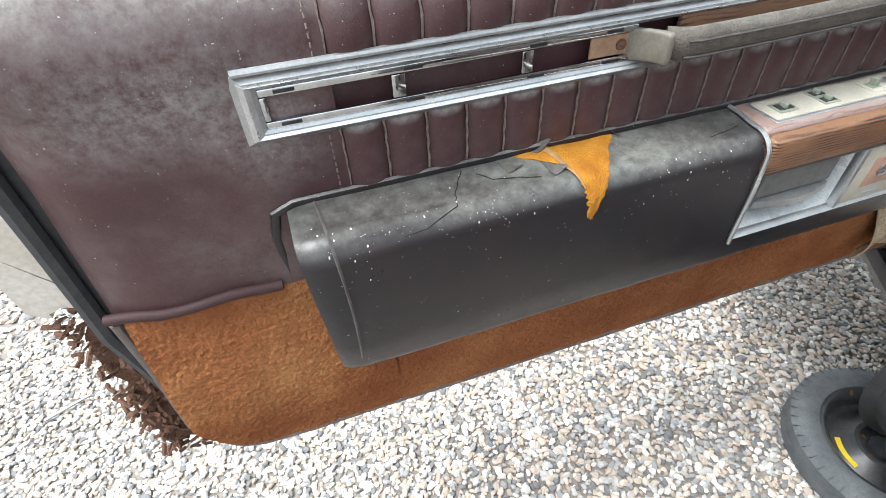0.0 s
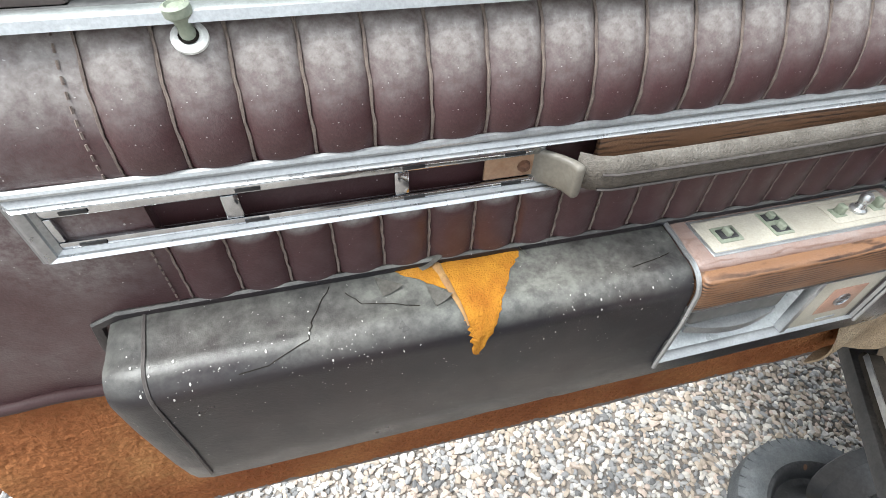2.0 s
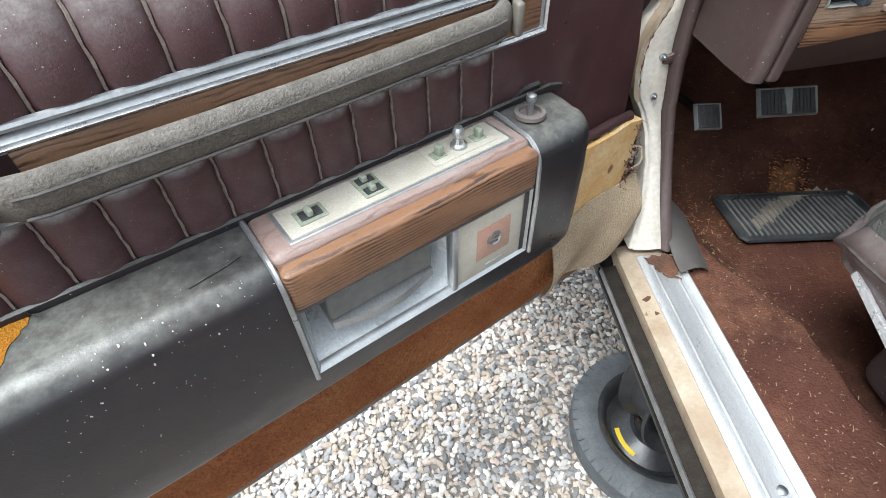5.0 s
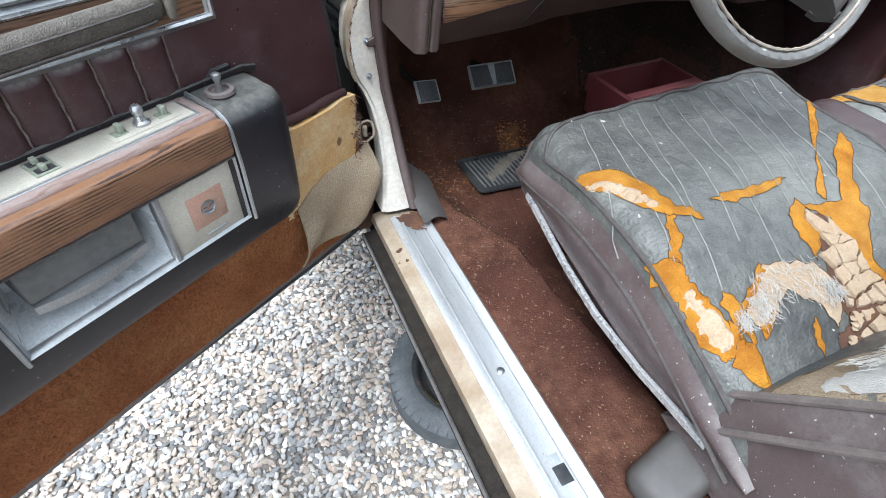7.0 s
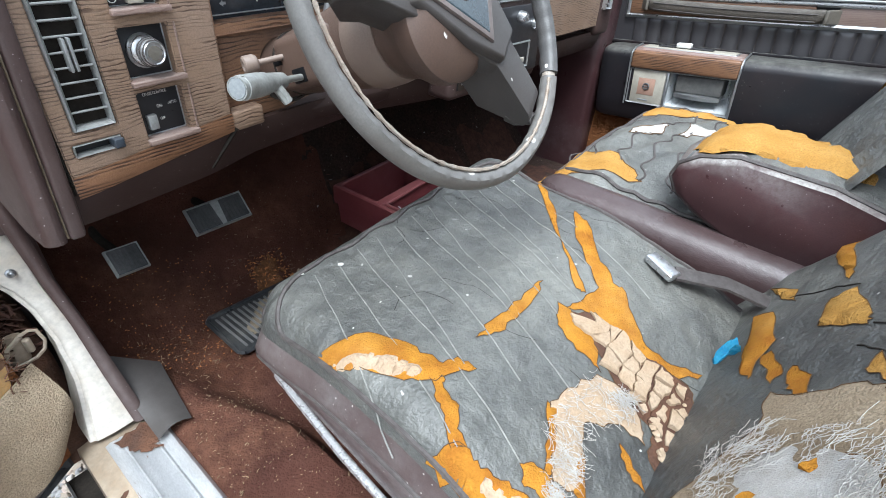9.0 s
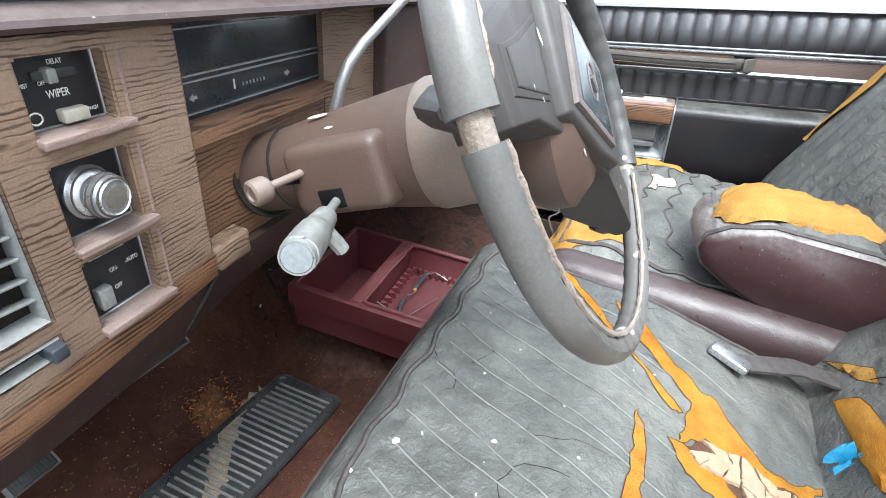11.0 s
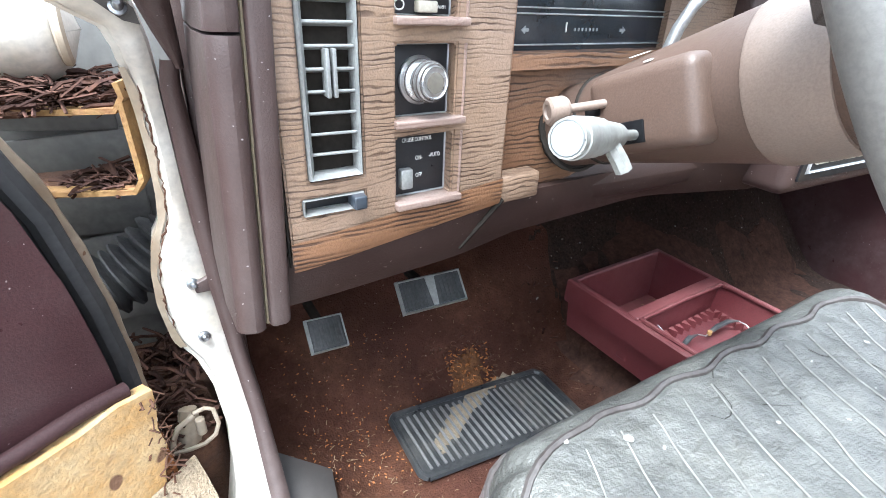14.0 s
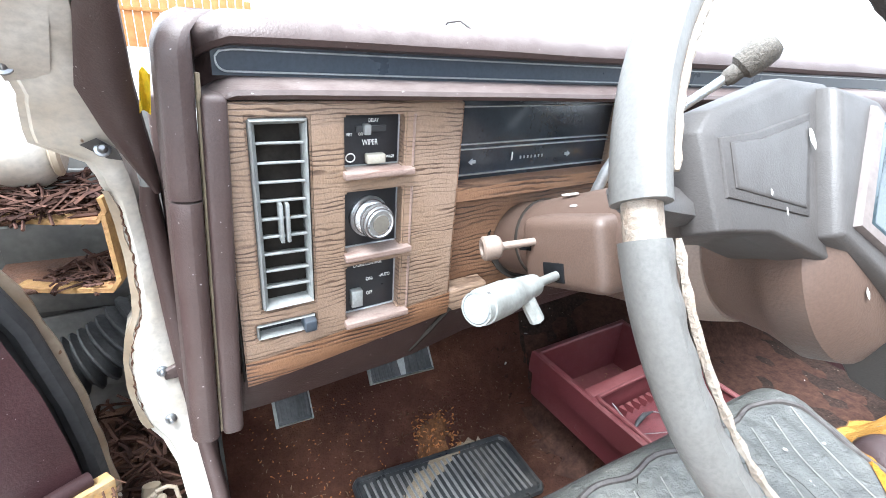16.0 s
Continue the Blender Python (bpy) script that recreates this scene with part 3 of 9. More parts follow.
def patch(bm, poly, height, lift=0.003, sink=None, step=0.012):
    """A torn-out piece: the outline poly (plan pairs) laid over height(x, y)."""
    vs = [bm.verts.new((x, y, 0)) for x, y in poly]
    es = [bm.edges.new((vs[k], vs[(k + 1) % len(vs)])) for k in range(len(vs))]
    bmesh.ops.triangle_fill(bm, use_beauty=True, use_dissolve=False, edges=es)
    for _ in range(2):
        long = [e for e in bm.edges if e.calc_length() > step]
        if not long:
            break
        bmesh.ops.subdivide_edges(bm, edges=long, cuts=1)
        bmesh.ops.triangulate(bm, faces=bm.faces)
    for v in bm.verts:
        rim = v.is_boundary
        v.co.z = height(v.co.x, v.co.y) + (lift if not rim else 0.0006) + (0 if rim else noise.noise(Vector((v.co.x * 60, v.co.y * 60, 3))) * 0.0022)
    for f in bm.faces:
        if f.normal.z < 0:
            f.normal_flip()
    bm.normal_update()
    for f in bm.faces:
        if f.normal.z < 0:
            f.normal_flip()
    return bm

# ---- ground ----
def pebble_bed():
    """A sheet of thousands of rounded stones, each a squashed and turned twenty-sided lump."""
    rnd = random.Random(7)
    t = (1 + 5 ** 0.5) / 2
    base = np.array([(-1, t, 0), (1, t, 0), (-1, -t, 0), (1, -t, 0), (0, -1, t), (0, 1, t), (0, -1, -t), (0, 1, -t), (t, 0, -1), (t, 0, 1), (-t, 0, -1), (-t, 0, 1)], float)
    base /= np.linalg.norm(base[0])
    tri = [(0, 11, 5), (0, 5, 1), (0, 1, 7), (0, 7, 10), (0, 10, 11), (1, 5, 9), (5, 11, 4), (11, 10, 2), (10, 7, 6), (7, 1, 8),
           (3, 9, 4), (3, 4, 2), (3, 2, 6), (3, 6, 8), (3, 8, 9), (4, 9, 5), (2, 4, 11), (6, 2, 10), (8, 6, 7), (9, 8, 1)]
    verts, faces = [], []
    rng = np.random.RandomState(3)

    def scatter(x0, x1, y0, y1, gap, r0, r1):
        y = y0
        while y < y1:
            x = x0
            while x < x1:
                px, py = x + rnd.uniform(-0.5, 0.5) * gap, y + rnd.uniform(-0.5, 0.5) * gap
                r = rnd.uniform(r0, r1)
                a = rnd.uniform(0, math.tau)
                ca, sa = math.cos(a), math.sin(a)
                p = base * (1 + rng.uniform(-0.34, 0.3, (12, 1)))
                p = p * np.array((r * rnd.uniform(1.0, 1.5), r * rnd.uniform(0.75, 1.0), r * rnd.uniform(0.5, 0.75)))
                q = np.stack([p[:, 0] * ca - p[:, 1] * sa + px, p[:, 0] * sa + p[:, 1] * ca + py, p[:, 2] + rnd.uniform(0.0, 0.009)], 1)
                k = len(verts)
                verts.extend(map(tuple, q))
                faces.extend((i + k, j + k, m + k) for i, j, m in tri)
                x += gap
            y += gap
    scatter(-2.5, 0.45, -1.0, 1.5, 0.0134, 0.0052, 0.0122)
    scatter(-3.8, -2.5, -1.2, 2.8, 0.024, 0.009, 0.016)
    scatter(-2.5, 0.6, 1.5, 2.8, 0.024, 0.009, 0.016)
    me = bpy.data.meshes.new("gravel")
    me.from_pydata(verts, [], faces)
    me.materials.append(M_GRAVEL)
    return tagged(new("gravel", me), "loose pale river gravel of rounded mixed stones", "gravel", kind="stuff")


bm = B()
surf(bm, lambda u, v: Vector(((u - 0.5) * 400, (v - 0.5) * 400, 0.0)), 4, 4)
solo("ground", bm, M_GROUND, "pale gravel yard reaching to the horizon", "ground", kind="structure")
pebble_bed()

# ---- car body ----
car = thing("car_body", "junked white sedan body with brown interior, raised on wheel stands", "car", pose(0, 0, 0), kind="structure")

# sill, from the front corner back to the rear of the door opening
Y0, Y1 = -0.1, -1.55
bm = B()
extrude_poly(bm, [(0.0, 0.724), (-0.034, 0.716), (-0.036, 0.7), (0.0, 0.6), (0.14, 0.58), (0.14, 0.66), (0.072, 0.718)], Y1, Y0, 1)
part("sill", bm, M_CREAMP, car, "cream painted sill with rust streaks")
bm = B()
extrude_poly(bm, [(-0.0655, 0.687), (-0.0628, 0.687), (-0.0615, 0.697), (-0.0645, 0.699)], Y1, Y0 - 0.03, 1)
part("sill_flange", bm, M_ZINC, car, "bare outer sill flange")
# solid strip: the shade of the gap is put into its black
bm = B()
extrude_poly(bm, [(-0.063, 0.672), (-0.03, 0.64), (-0.03, 0.69), (-0.0635, 0.688)], Y1, Y0 - 0.02, 1)
part("sill_channel", bm, M_CRACKSHADE, car, "black strip filling the shaded gap beside the sill")
bm = B()
prof = [(-0.006, 0.716), (-0.006, 0.7255), (0.002, 0.7285), (0.012, 0.7265), (0.014, 0.7285), (0.02, 0.7265), (0.046, 0.7265), (0.048, 0.7285),
        (0.051, 0.7265), (0.062, 0.7275), (0.067, 0.7315), (0.071, 0.7275), (0.074, 0.716)]
extrude_poly(bm, prof, Y1, -0.135, 1)
plate = part("sill_plate", bm, M_SILLAL, car, "ribbed aluminium sill plate, torn at its front end")
for y in (-0.543, -0.95, -1.3):
    bm = B()
    lathe(bm, [(0.0065, 0), (0.0065, 0.0016), (0.004, 0.003), (0.0, 0.0032)], 14, Matrix.Translation((0.034, y, 0.7268)))
    part("screw", bm, M_ZINC, plate)
bm = B()
rbox(bm, (0.026, -0.728, 0.7268), (0.046, -0.702, 0.7274), 0.0002, 1)
part("emblem_block", bm, M_DARKP, plate, "small dark oblong badge")
bm = B()
rbox(bm, (0.028, -0.7, 0.7268), (0.044, -0.686, 0.7273), 0.0002, 1)
part("emblem_block", bm, M_GREYP, plate)

bm = B()
patch(bm, jag([(0.004, -0.14), (0.04, -0.135), (0.068, -0.14), (0.06, -0.165), (0.045, -0.185), (0.05, -0.2), (0.03, -0.19), (0.014, -0.17)], 0.005, 91, 5), lambda x, y: 0.7285, 0.001, step=0.01)
part("rust_scab", bm, M_RUST, plate, "rust at the torn end")
bm = B()
patch(bm, jag([(-0.03, -0.2), (-0.01, -0.2), (-0.008, -0.24), (-0.012, -0.27), (-0.022, -0.25), (-0.03, -0.23)], 0.004, 92, 5), lambda x, y: 0.7225 + 0.235 * min(0.0, x), 0.0008, step=0.01)
part("rust_scab", bm, M_RUST, car)
# floor, carpet ridge along the sill, toe board and tunnel
def floor_z(x, y):
    z = 0.672 + 0.012 * noise.noise(Vector((x * 5, y * 5, 0)))
    slope = 0.036 + 0.11 * max(0.0, min(1.0, (y + 0.3) / 0.3))
    ridge = max(0.0, min(1.0, (0.162 - 0.1 * max(y, -0.9) + 0.034 - x) / slope))
    z += 0.058 * ridge * ridge * (3 - 2 * ridge)
    toe = max(0.0, y - 0.06)
    z += toe * 1.1 + 0.9 * toe * toe
    hump = math.exp(-((x - 0.82) / 0.2) ** 4)
    z = max(z, 0.672 + 0.098 * hump + 0.4 * max(0.0, y - 0.05))
    z += 0.004 * noise.noise(Vector((x * 22, y * 22, 1)))
    return min(z, 0.722 + 0.8 * max(0.0, x - 0.076)) if y < 0.0 else z


bm = B()
surf(bm, lambda u, v: Vector((0.052 + u * 1.5, -1.6 + v * 2.05, floor_z(0.052 + u * 1.5, -1.6 + v * 2.05))), 170, 140)
part("floor_carpet", bm, M_FCARPET, car, "dirty maroon floor carpet littered with straw")
bm = B()
surf(bm, lambda u, v: Vector((0.6 + 0.93 * u, -0.55 + 0.98 * v, floor_z(0.6 + 0.93 * u, -0.55 + 0.98 * v) - 0.006 + 0.012 * min(1.0, 8 * u, 8 * v) + 0.006 * noise.noise(Vector((u * 22, v * 22, 4))))), 70, 70)
part("soil_bed", bm, M_SOILD, car, "black soil and mulch over the tunnel", kind="stuff")
bm = B()
rbox(bm, (-0.02, -1.7, 0.56), (1.62, 0.5, 0.6), 0.01, 1)
part("floor_pan", bm, M_RUBBER, car)
bm = B()
rbox(bm, (0.03, 0.36, 0.6), (1.56, 0.42, 1.36), 0.01, 1)
part("firewall", bm, M_RUBBER, car, "dark firewall behind the pedals")
bm = B()
rbox(bm, (0.0, -1.95, 0.6), (1.62, -1.88, 1.38), 0.02, 1)
part("rear_bulkhead", bm, M_SEATSIDE, car)
for x0, x1 in ((-0.03, 0.02), (1.6, 1.66)):
    bm = B()
    rbox(bm, (x0, -2.0, 0.6), (x1, -1.5, 1.36), 0.02, 1)
    part("rear_quarter", bm, M_DASH, car)
# roof out of view; its front edge is set back to admit more light
bm = B()
rbox(bm, (0.12, -1.95, 1.66), (1.5, -1.0, 1.7), 0.03, 3, (6, 6, 1))
part("roof", bm, M_HEADL, car, "unseen roof with brown lining, front edge cut back for light")

# hinge pillar and screen pillar
# height, outer edge, inner edge and depth of the pillar's face
PILL = [(0.735, -0.018, 0.046, -0.125), (0.81, 0.003, 0.04, -0.075), (0.866, 0.007, 0.036, -0.043), (0.913, 0.001, 0.03, -0.021), (0.945, -0.01, 0.026, -0.009),
        (0.975, -0.027, 0.0245, -0.004), (1.02, -0.033, 0.02, 0.001), (1.057, -0.031, 0.0175, 0.004), (1.086, -0.025, 0.0155, 0.002), (1.108, -0.014, 0.0145, 0.001),
        (1.14, -0.0105, 0.0135, -0.001), (1.18, -0.0095, 0.0125, -0.002), (1.22, -0.011, 0.0115, -0.006), (1.25, -0.0135, 0.011, -0.013), (1.272, -0.017, 0.01, -0.026),
        (1.286, -0.022, 0.008, -0.033), (1.296, -0.038, 0.006, -0.038), (1.306, -0.055, 0.004, -0.043), (1.325, -0.053, 0.003, -0.055), (1.347, -0.047, 0.003, -0.075),
        (1.38, -0.046, 0.004, -0.105), (1.41, -0.036, 0.008, -0.15), (1.51, -0.009, 0.019, -0.3), (1.62, 0.04, 0.08, -0.6), (1.685, 0.1, 0.14, -0.95)]


def pillar_at(z):
    for p, q in zip(PILL, PILL[1:]):
        if z <= q[0]:
            f = max(0.0, (z - p[0]) / (q[0] - p[0]))
            return [a + (b - a) * f for a, b in zip(p[1:], q[1:])]


bm = B()
rows = []
for p, q in zip(PILL, PILL[1:]):
    for k in range(4):
        z = p[0] + (q[0] - p[0]) * k / 4
        xl, xr, y = pillar_at(z)
        xl += 0.0014 * noise.noise(Vector((z * 90, 0, 3)))
        dy = 0.0012 * noise.noise(Vector((z * 30, 4, 0)))
        rows.append([bm.verts.new(c) for c in ((xl, y + 0.05, z), (xl, y + 0.008, z), (xl + 0.001, y + 0.004, z), (xl + 0.006, y + 0.0035, z), (xl + 0.009, y - 0.0008 + dy, z),
                                               ((xl + xr) / 2, y - 0.003 + dy, z), (xr - 0.006, y - 0.002, z), (xr - 0.001, y + 0.002, z), (xr, y + 0.012, z), (xr, y + 0.05, z))])
for a, b in zip(rows, rows[1:]):
    for i in range(9):
        bm.faces.new((a[i], a[i + 1], b[i + 1], b[i]))
pillar = part("hinge_pillar", bm, M_PAINT, car, "chipped white hinge pillar")
bm = B()
rows = []
for k in range(41):
    z = 0.965 + 0.29 * k / 40
    xl, xr, y = pillar_at(z)
    w = 0.0055 + 0.0015 * math.sin(k * 0.9)
    rows.append([bm.verts.new(c) for c in ((xl - 0.0012, y + 0.02, z), (xl - 0.0012, y + 0.0022, z), (xl + w, y + 0.001, z), (xl + w, y + 0.006, z))])
for a, b in zip(rows, rows[1:]):
    for i in range(3):
        bm.faces.new((a[i], a[i + 1], b[i + 1], b[i]))
part("pillar_flange", bm, M_CREAMP, pillar, "tan weld flange along the pillar")
bm = B()
pts = []
for k in range(60):
    z = 0.99 + 0.25 * k / 59
    xl, xr, y = pillar_at(z)
    pts.append((xl + 0.007 + 0.0012 * math.sin(k * 2.3 + math.sin(k * 0.7) * 3), y - 0.0002, z))
tube(bm, pts, [0.0004 + 0.0011 * abs(math.sin(k * k * 0.37)) ** 3 for k in range(60)], 5, 0.5)
part("rust_edge", bm, M_RUST, pillar, "rusty seam along the pillar")
for x, y, z, d in ((0.003, 0.0, 1.038, (0.1, -1, 0.15)), (0.003, -0.007, 0.975, (0.1, -1, 0.15)), (-0.004, -0.046, 1.3, (0.1, -1, 0.5)), (-0.043, -0.097, 1.368, (0.1, -1, 0.7))):
    bm = B()
    m = Matrix.Translation((x, y, z)) @ axis_to(d)
    lathe(bm, [(0.0062, 0), (0.0062, 0.002), (0.004, 0.003), (0.0036, 0.007), (0.002, 0.009), (0, 0.009)], 12, m)
    part("bolt", bm, M_ZINC, pillar)
bm = B()
plate4 = [(-0.046, -0.0935, 1.362), (-0.02, -0.0965, 1.366), (0.002, -0.172, 1.425), (-0.05, -0.17, 1.425)]
lo4, hi4 = [bm.verts.new(Vector(p) + Vector((0, 0.006, -0.004))) for p in plate4], [bm.verts.new(Vector(p) + Vector((0, -0.002, 0.0015))) for p in plate4]
bm.faces.new(hi4)
for k in range(4):
    bm.faces.new((lo4[k], lo4[(k + 1) % 4], hi4[(k + 1) % 4], hi4[k]))
bmesh.ops.recalc_face_normals(bm, faces=bm.faces)
part("cover_plate", bm, M_PAINT, pillar, "cream cover plate on the pillar")
# dark lozenge under the upper bolt and the brown tab by the lower one
bm = B()
loz = [bm.verts.new((x, -0.0395 - 0.62 * (z - 1.3) - 0.0052, z)) for x, z in ((-0.019, 1.305), (-0.006, 1.311), (0.006, 1.3), (0.008, 1.288), (-0.003, 1.291))]
bm.faces.new(loz)
part("bolt_recess", bm, M_PAD, pillar, "flat dark lozenge under the bolt")
bm = B()
rbox(bm, (0.004, -0.006, 1.028), (0.02, 0.002, 1.046), 0.002, 2, warp=lambda q: Vector((q.x, q.y, q.z + (0.4 * (q.x - 0.02) if q.z > 1.037 else 0.0))))
part("trim_tab", bm, M_DASH, pillar)
bm = B()
surf(bm, lambda u, v: Vector((0.03 + 0.007 * u + 0.004 * v, -0.098 - 0.004 * math.sin(u * 5 + v * 4), 1.338 + 0.03 * v + 0.003 * math.sin(u * 4))), 6, 10)
bmesh.ops.solidify(bm, geom=bm.faces[:], thickness=0.0008)
part("inspection_tag", bm, M_YELLOW, car, "crumpled yellow paper tag behind the pillar trim")
bm = B()
rows = []
for x0, x1, y, z in ((0.04, 0.06, -0.13, 0.735), (0.036, 0.056, -0.085, 0.8), (0.033, 0.05, -0.045, 0.88), (0.0245, 0.041, -0.02, 0.96), (0.018, 0.037, -0.01, 1.03), (0.0145, 0.034, -0.008, 1.1), (0.0125, 0.031, -0.01, 1.18), (0.0115, 0.028, -0.016, 1.24), (0.016, 0.03, -0.028, 1.262)):
    w = x1 - x0
    rows.append([bm.verts.new((x0 + w * a, y - 0.006 * math.sin(math.pi * a) ** 0.6 + (0.03 if e else 0), z)) for a, e in ((0.0, 1), (0.0, 0), (0.2, 0), (0.5, 0), (0.8, 0), (1.0, 0), (1.0, 1))])
for a, b in zip(rows, rows[1:]):
    for i in range(6):
        bm.faces.new((a[i], a[i + 1], b[i + 1], b[i]))
bmesh.ops.recalc_face_normals(bm, faces=bm.faces)
part("kick_trim", bm, M_DASH, car, "brown plastic trim along the pillar")
bm = B()
rows = []
for x0, x1, y, z in ((0.026, 0.033, -0.026, 1.255), (0.014, 0.032, -0.045, 1.285), (0.002, 0.03, -0.072, 1.32), (-0.006, 0.029, -0.103, 1.358), (0.008, 0.031, -0.148, 1.41), (0.038, 0.06, -0.3, 1.51), (0.085, 0.11, -0.6, 1.62), (0.14, 0.165, -0.95, 1.675)):
    w = x1 - x0
    rows.append([bm.verts.new((x0 + w * a, y - 0.008 * math.sin(math.pi * a) ** 0.6 + (0.014 if e else 0), z + (0.006 if e else 0))) for a, e in ((0.0, 1), (0.0, 0), (0.2, 0), (0.5, 0), (0.8, 0), (1.0, 0), (1.0, 1))])
for a, b in zip(rows, rows[1:]):
    for i in range(6):
        bm.faces.new((a[i], a[i + 1], b[i + 1], b[i]))
bmesh.ops.recalc_face_normals(bm, faces=bm.faces)
part("screen_pillar", bm, M_DASH, car, "brown padded screen pillar trim")
bm = B()
apil = [(1.52, -0.06, 1.36), (1.52, -0.13, 1.43), (1.5, -0.3, 1.54), (1.46, -0.6, 1.63), (1.43, -0.95, 1.68)]
sweep(bm, apil, [(-0.03, 0.0), (-0.012, 0.018), (0.018, 0.014), (0.03, -0.006), (0.018, -0.03), (-0.024, -0.03)])
part("screen_pillar", bm, M_DASH, car, "brown padded screen pillar trim")
bm = B()
def foot(u, v):
    return Vector((0.05 + 0.05 * u + 0.02 * v * u, -0.19 + 0.15 * v, 0.737 + 0.07 * v * v * (1 - u) + 0.012 * math.sin(u * 3) * (1 - v)))
surf(bm, foot, 10, 10)
part("kick_foot", bm, M_PAD, car, "loose grey-brown end of the kick trim")

# cavity behind the hinge pillar
bm = B()
rbox(bm, (-0.34, 0.2, 0.6), (0.03, 0.24, 1.3), 0.01, 1)
inner = part("inner_panel", bm, M_DUCT, car, "grey taped panel inside the fender")
bm = B()
def bulge_out(u, v):
    x = -0.34 + 0.292 * u
    r = 0.055 * math.sqrt(max(0.0, 1 - max(0.0, (u - 0.86) / 0.14) ** 2))
    a = math.pi * (v * 1.15 - 0.35)
    return Vector((x, 0.12 - r * math.cos(a) * 1.1, 1.275 + r * math.sin(a) * 0.95 + 0.003 * noise.noise(Vector((x * 20, v * 4, 0)))))
surf(bm, bulge_out, 30, 16)
part("front_fender", bm, M_PAINT, car, "rounded white front fender edge")
bm = B()
tube(bm, [bulge_out(0.95, 0.1 + 0.75 * k / 14) + Vector((0.003, -0.004, 0.0)) for k in range(15)], 0.005, 6)
part("fender_lip", bm, M_CREAMP, car)
bm = B()
rbox(bm, (-0.34, 0.05, 0.6), (-0.31, 1.9, 1.24), 0.01, 1)
part("front_fender", bm, M_FENDER, car, "dull white front fender side")
bm = B()
rbox(bm, (-0.3, 0.3, 1.22), (1.85, 1.8, 1.27), 0.04, 3, (6, 6, 1))
part("bonnet", bm, M_FENDER, car, "dull white bonnet")
for z, h in ((1.214, 0.025), (1.137, 0.085)):
    bm = B()
    sweep(bm, [(-0.115, 0.07, z - 0.004), (-0.07, 0.045, z - 0.002), (-0.026, 0.028, z), (-0.018, 0.026, z + 0.012), (-0.02, 0.026, z + h)], [(0.009, 0.0025), (-0.009, 0.0025), (-0.009, -0.0025), (0.009, -0.0025)])
    part("hinge_bracket", bm, M_YRUST, car, "rusty yellow hinge bracket")
    bm = B()
    rbox(bm, (-0.14, 0.05, z - 0.008), (-0.03, 0.13, z - 0.002), 0.003, 1)
    part("hinge_ledge", bm, M_RUST, car)
for k in range(5):
    bm = B()
    rbox(bm, (-0.17 + 0.004 * k, 0.19 - 0.001 * k, 0.9 + 0.066 * k), (-0.02 - 0.006 * k, 0.198 - 0.001 * k, 0.962 + 0.066 * k), 0.003, 1, warp=lambda q, k=k: Vector((q.x, q.y, q.z + 0.12 * (q.x + 0.09) * (k % 2 - 0.5))))
    part("tape_strip", bm, M_DUCT, car)
bm = B()
rbox(bm, (0.03, 0.0, 0.66), (0.045, 0.37, 1.34), 0.005, 2)
part("kick_panel", bm, M_DASH, car, "brown kick panel beside the pedals")
bm = B()
rbox(bm, (1.5, -0.12, 0.6), (1.62, 0.45, 1.345), 0.02, 2)
part("kick_panel", bm, M_VINYL, car, "brown kick panel on the passenger side")
bm = B()
pts = [(-0.17 + 0.16 * t, 0.10 + 0.03 * t, 1.0 + 0.05 * t - 0.03 * math.sin(t * 3)) for t in (i / 60 for i in range(61))]
tube(bm, pts, [0.036 + 0.006 * math.sin(i * 1.25) for i in range(61)], 14)
part("wiring_boot", bm, M_RUBBER, car, "corrugated black rubber wiring boot")


def litter(name, n, lo, hi, ln, rad, m, parent, seed, label="", flat=0.4, zf=None):
    """Twigs and leaf scraps thrown over a small area."""
    rnd = random.Random(seed)
    bm = B()
    for _ in range(n):
        x, y = rnd.uniform(lo[0], hi[0]), rnd.uniform(lo[1], hi[1])
        z = zf(x, y) + rnd.uniform(lo[2], hi[2]) if zf else rnd.uniform(lo[2], hi[2])
        a, l = rnd.uniform(0, math.tau), rnd.uniform(0.4, 1) * ln
        d = Vector((math.cos(a), math.sin(a), rnd.uniform(-flat, flat))) * l
        p = Vector((x, y, z))
        tube(bm, [p - d / 2, p + Vector((rnd.uniform(-1, 1), rnd.uniform(-1, 1), rnd.uniform(0, 1))) * l * 0.12, p + d / 2], rnd.uniform(0.5, 1) * rad, 4, rnd.uniform(0.3, 1))
    return part(name, bm, m, parent, label) if parent else tagged(new(name, finish(bm, m)), label, "litter", kind="stuff")


litter("mulch", 700, (0.58, -0.3, 0.0), (1.45, 0.2, 0.006), 0.02, 0.0022, M_DIRT, car, 78, "dark mulch over the tunnel", 0.3, floor_z)
litter("pale_crumbs", 70, (0.6, -0.3, 0.002), (1.4, 0.2, 0.008), 0.008, 0.0018, M_SPLAT, car, 79, "pale crumbs", 0.3, floor_z)
litter("leaf_litter", 260, (-0.13, 0.03, 1.212), (-0.025, 0.13, 1.238), 0.045, 0.0022, M_DIRT, car, 1, "brown leaf litter caught on the hinge")
litter("leaf_litter", 90, (-0.085, 0.03, 1.134), (-0.028, 0.1, 1.15), 0.035, 0.0022, M_DIRT, car, 2)
bm = B()
patch(bm, jag([(0.6, -0.2), (0.75, -0.4), (1.1, -0.4), (1.45, -0.2), (1.45, 0.15), (1.0, 0.2), (0.66, 0.18), (0.58, 0.0)], 0.03, 77, 6), lambda x, y: floor_z(x, y) + 0.002, 0.006, step=0.03)
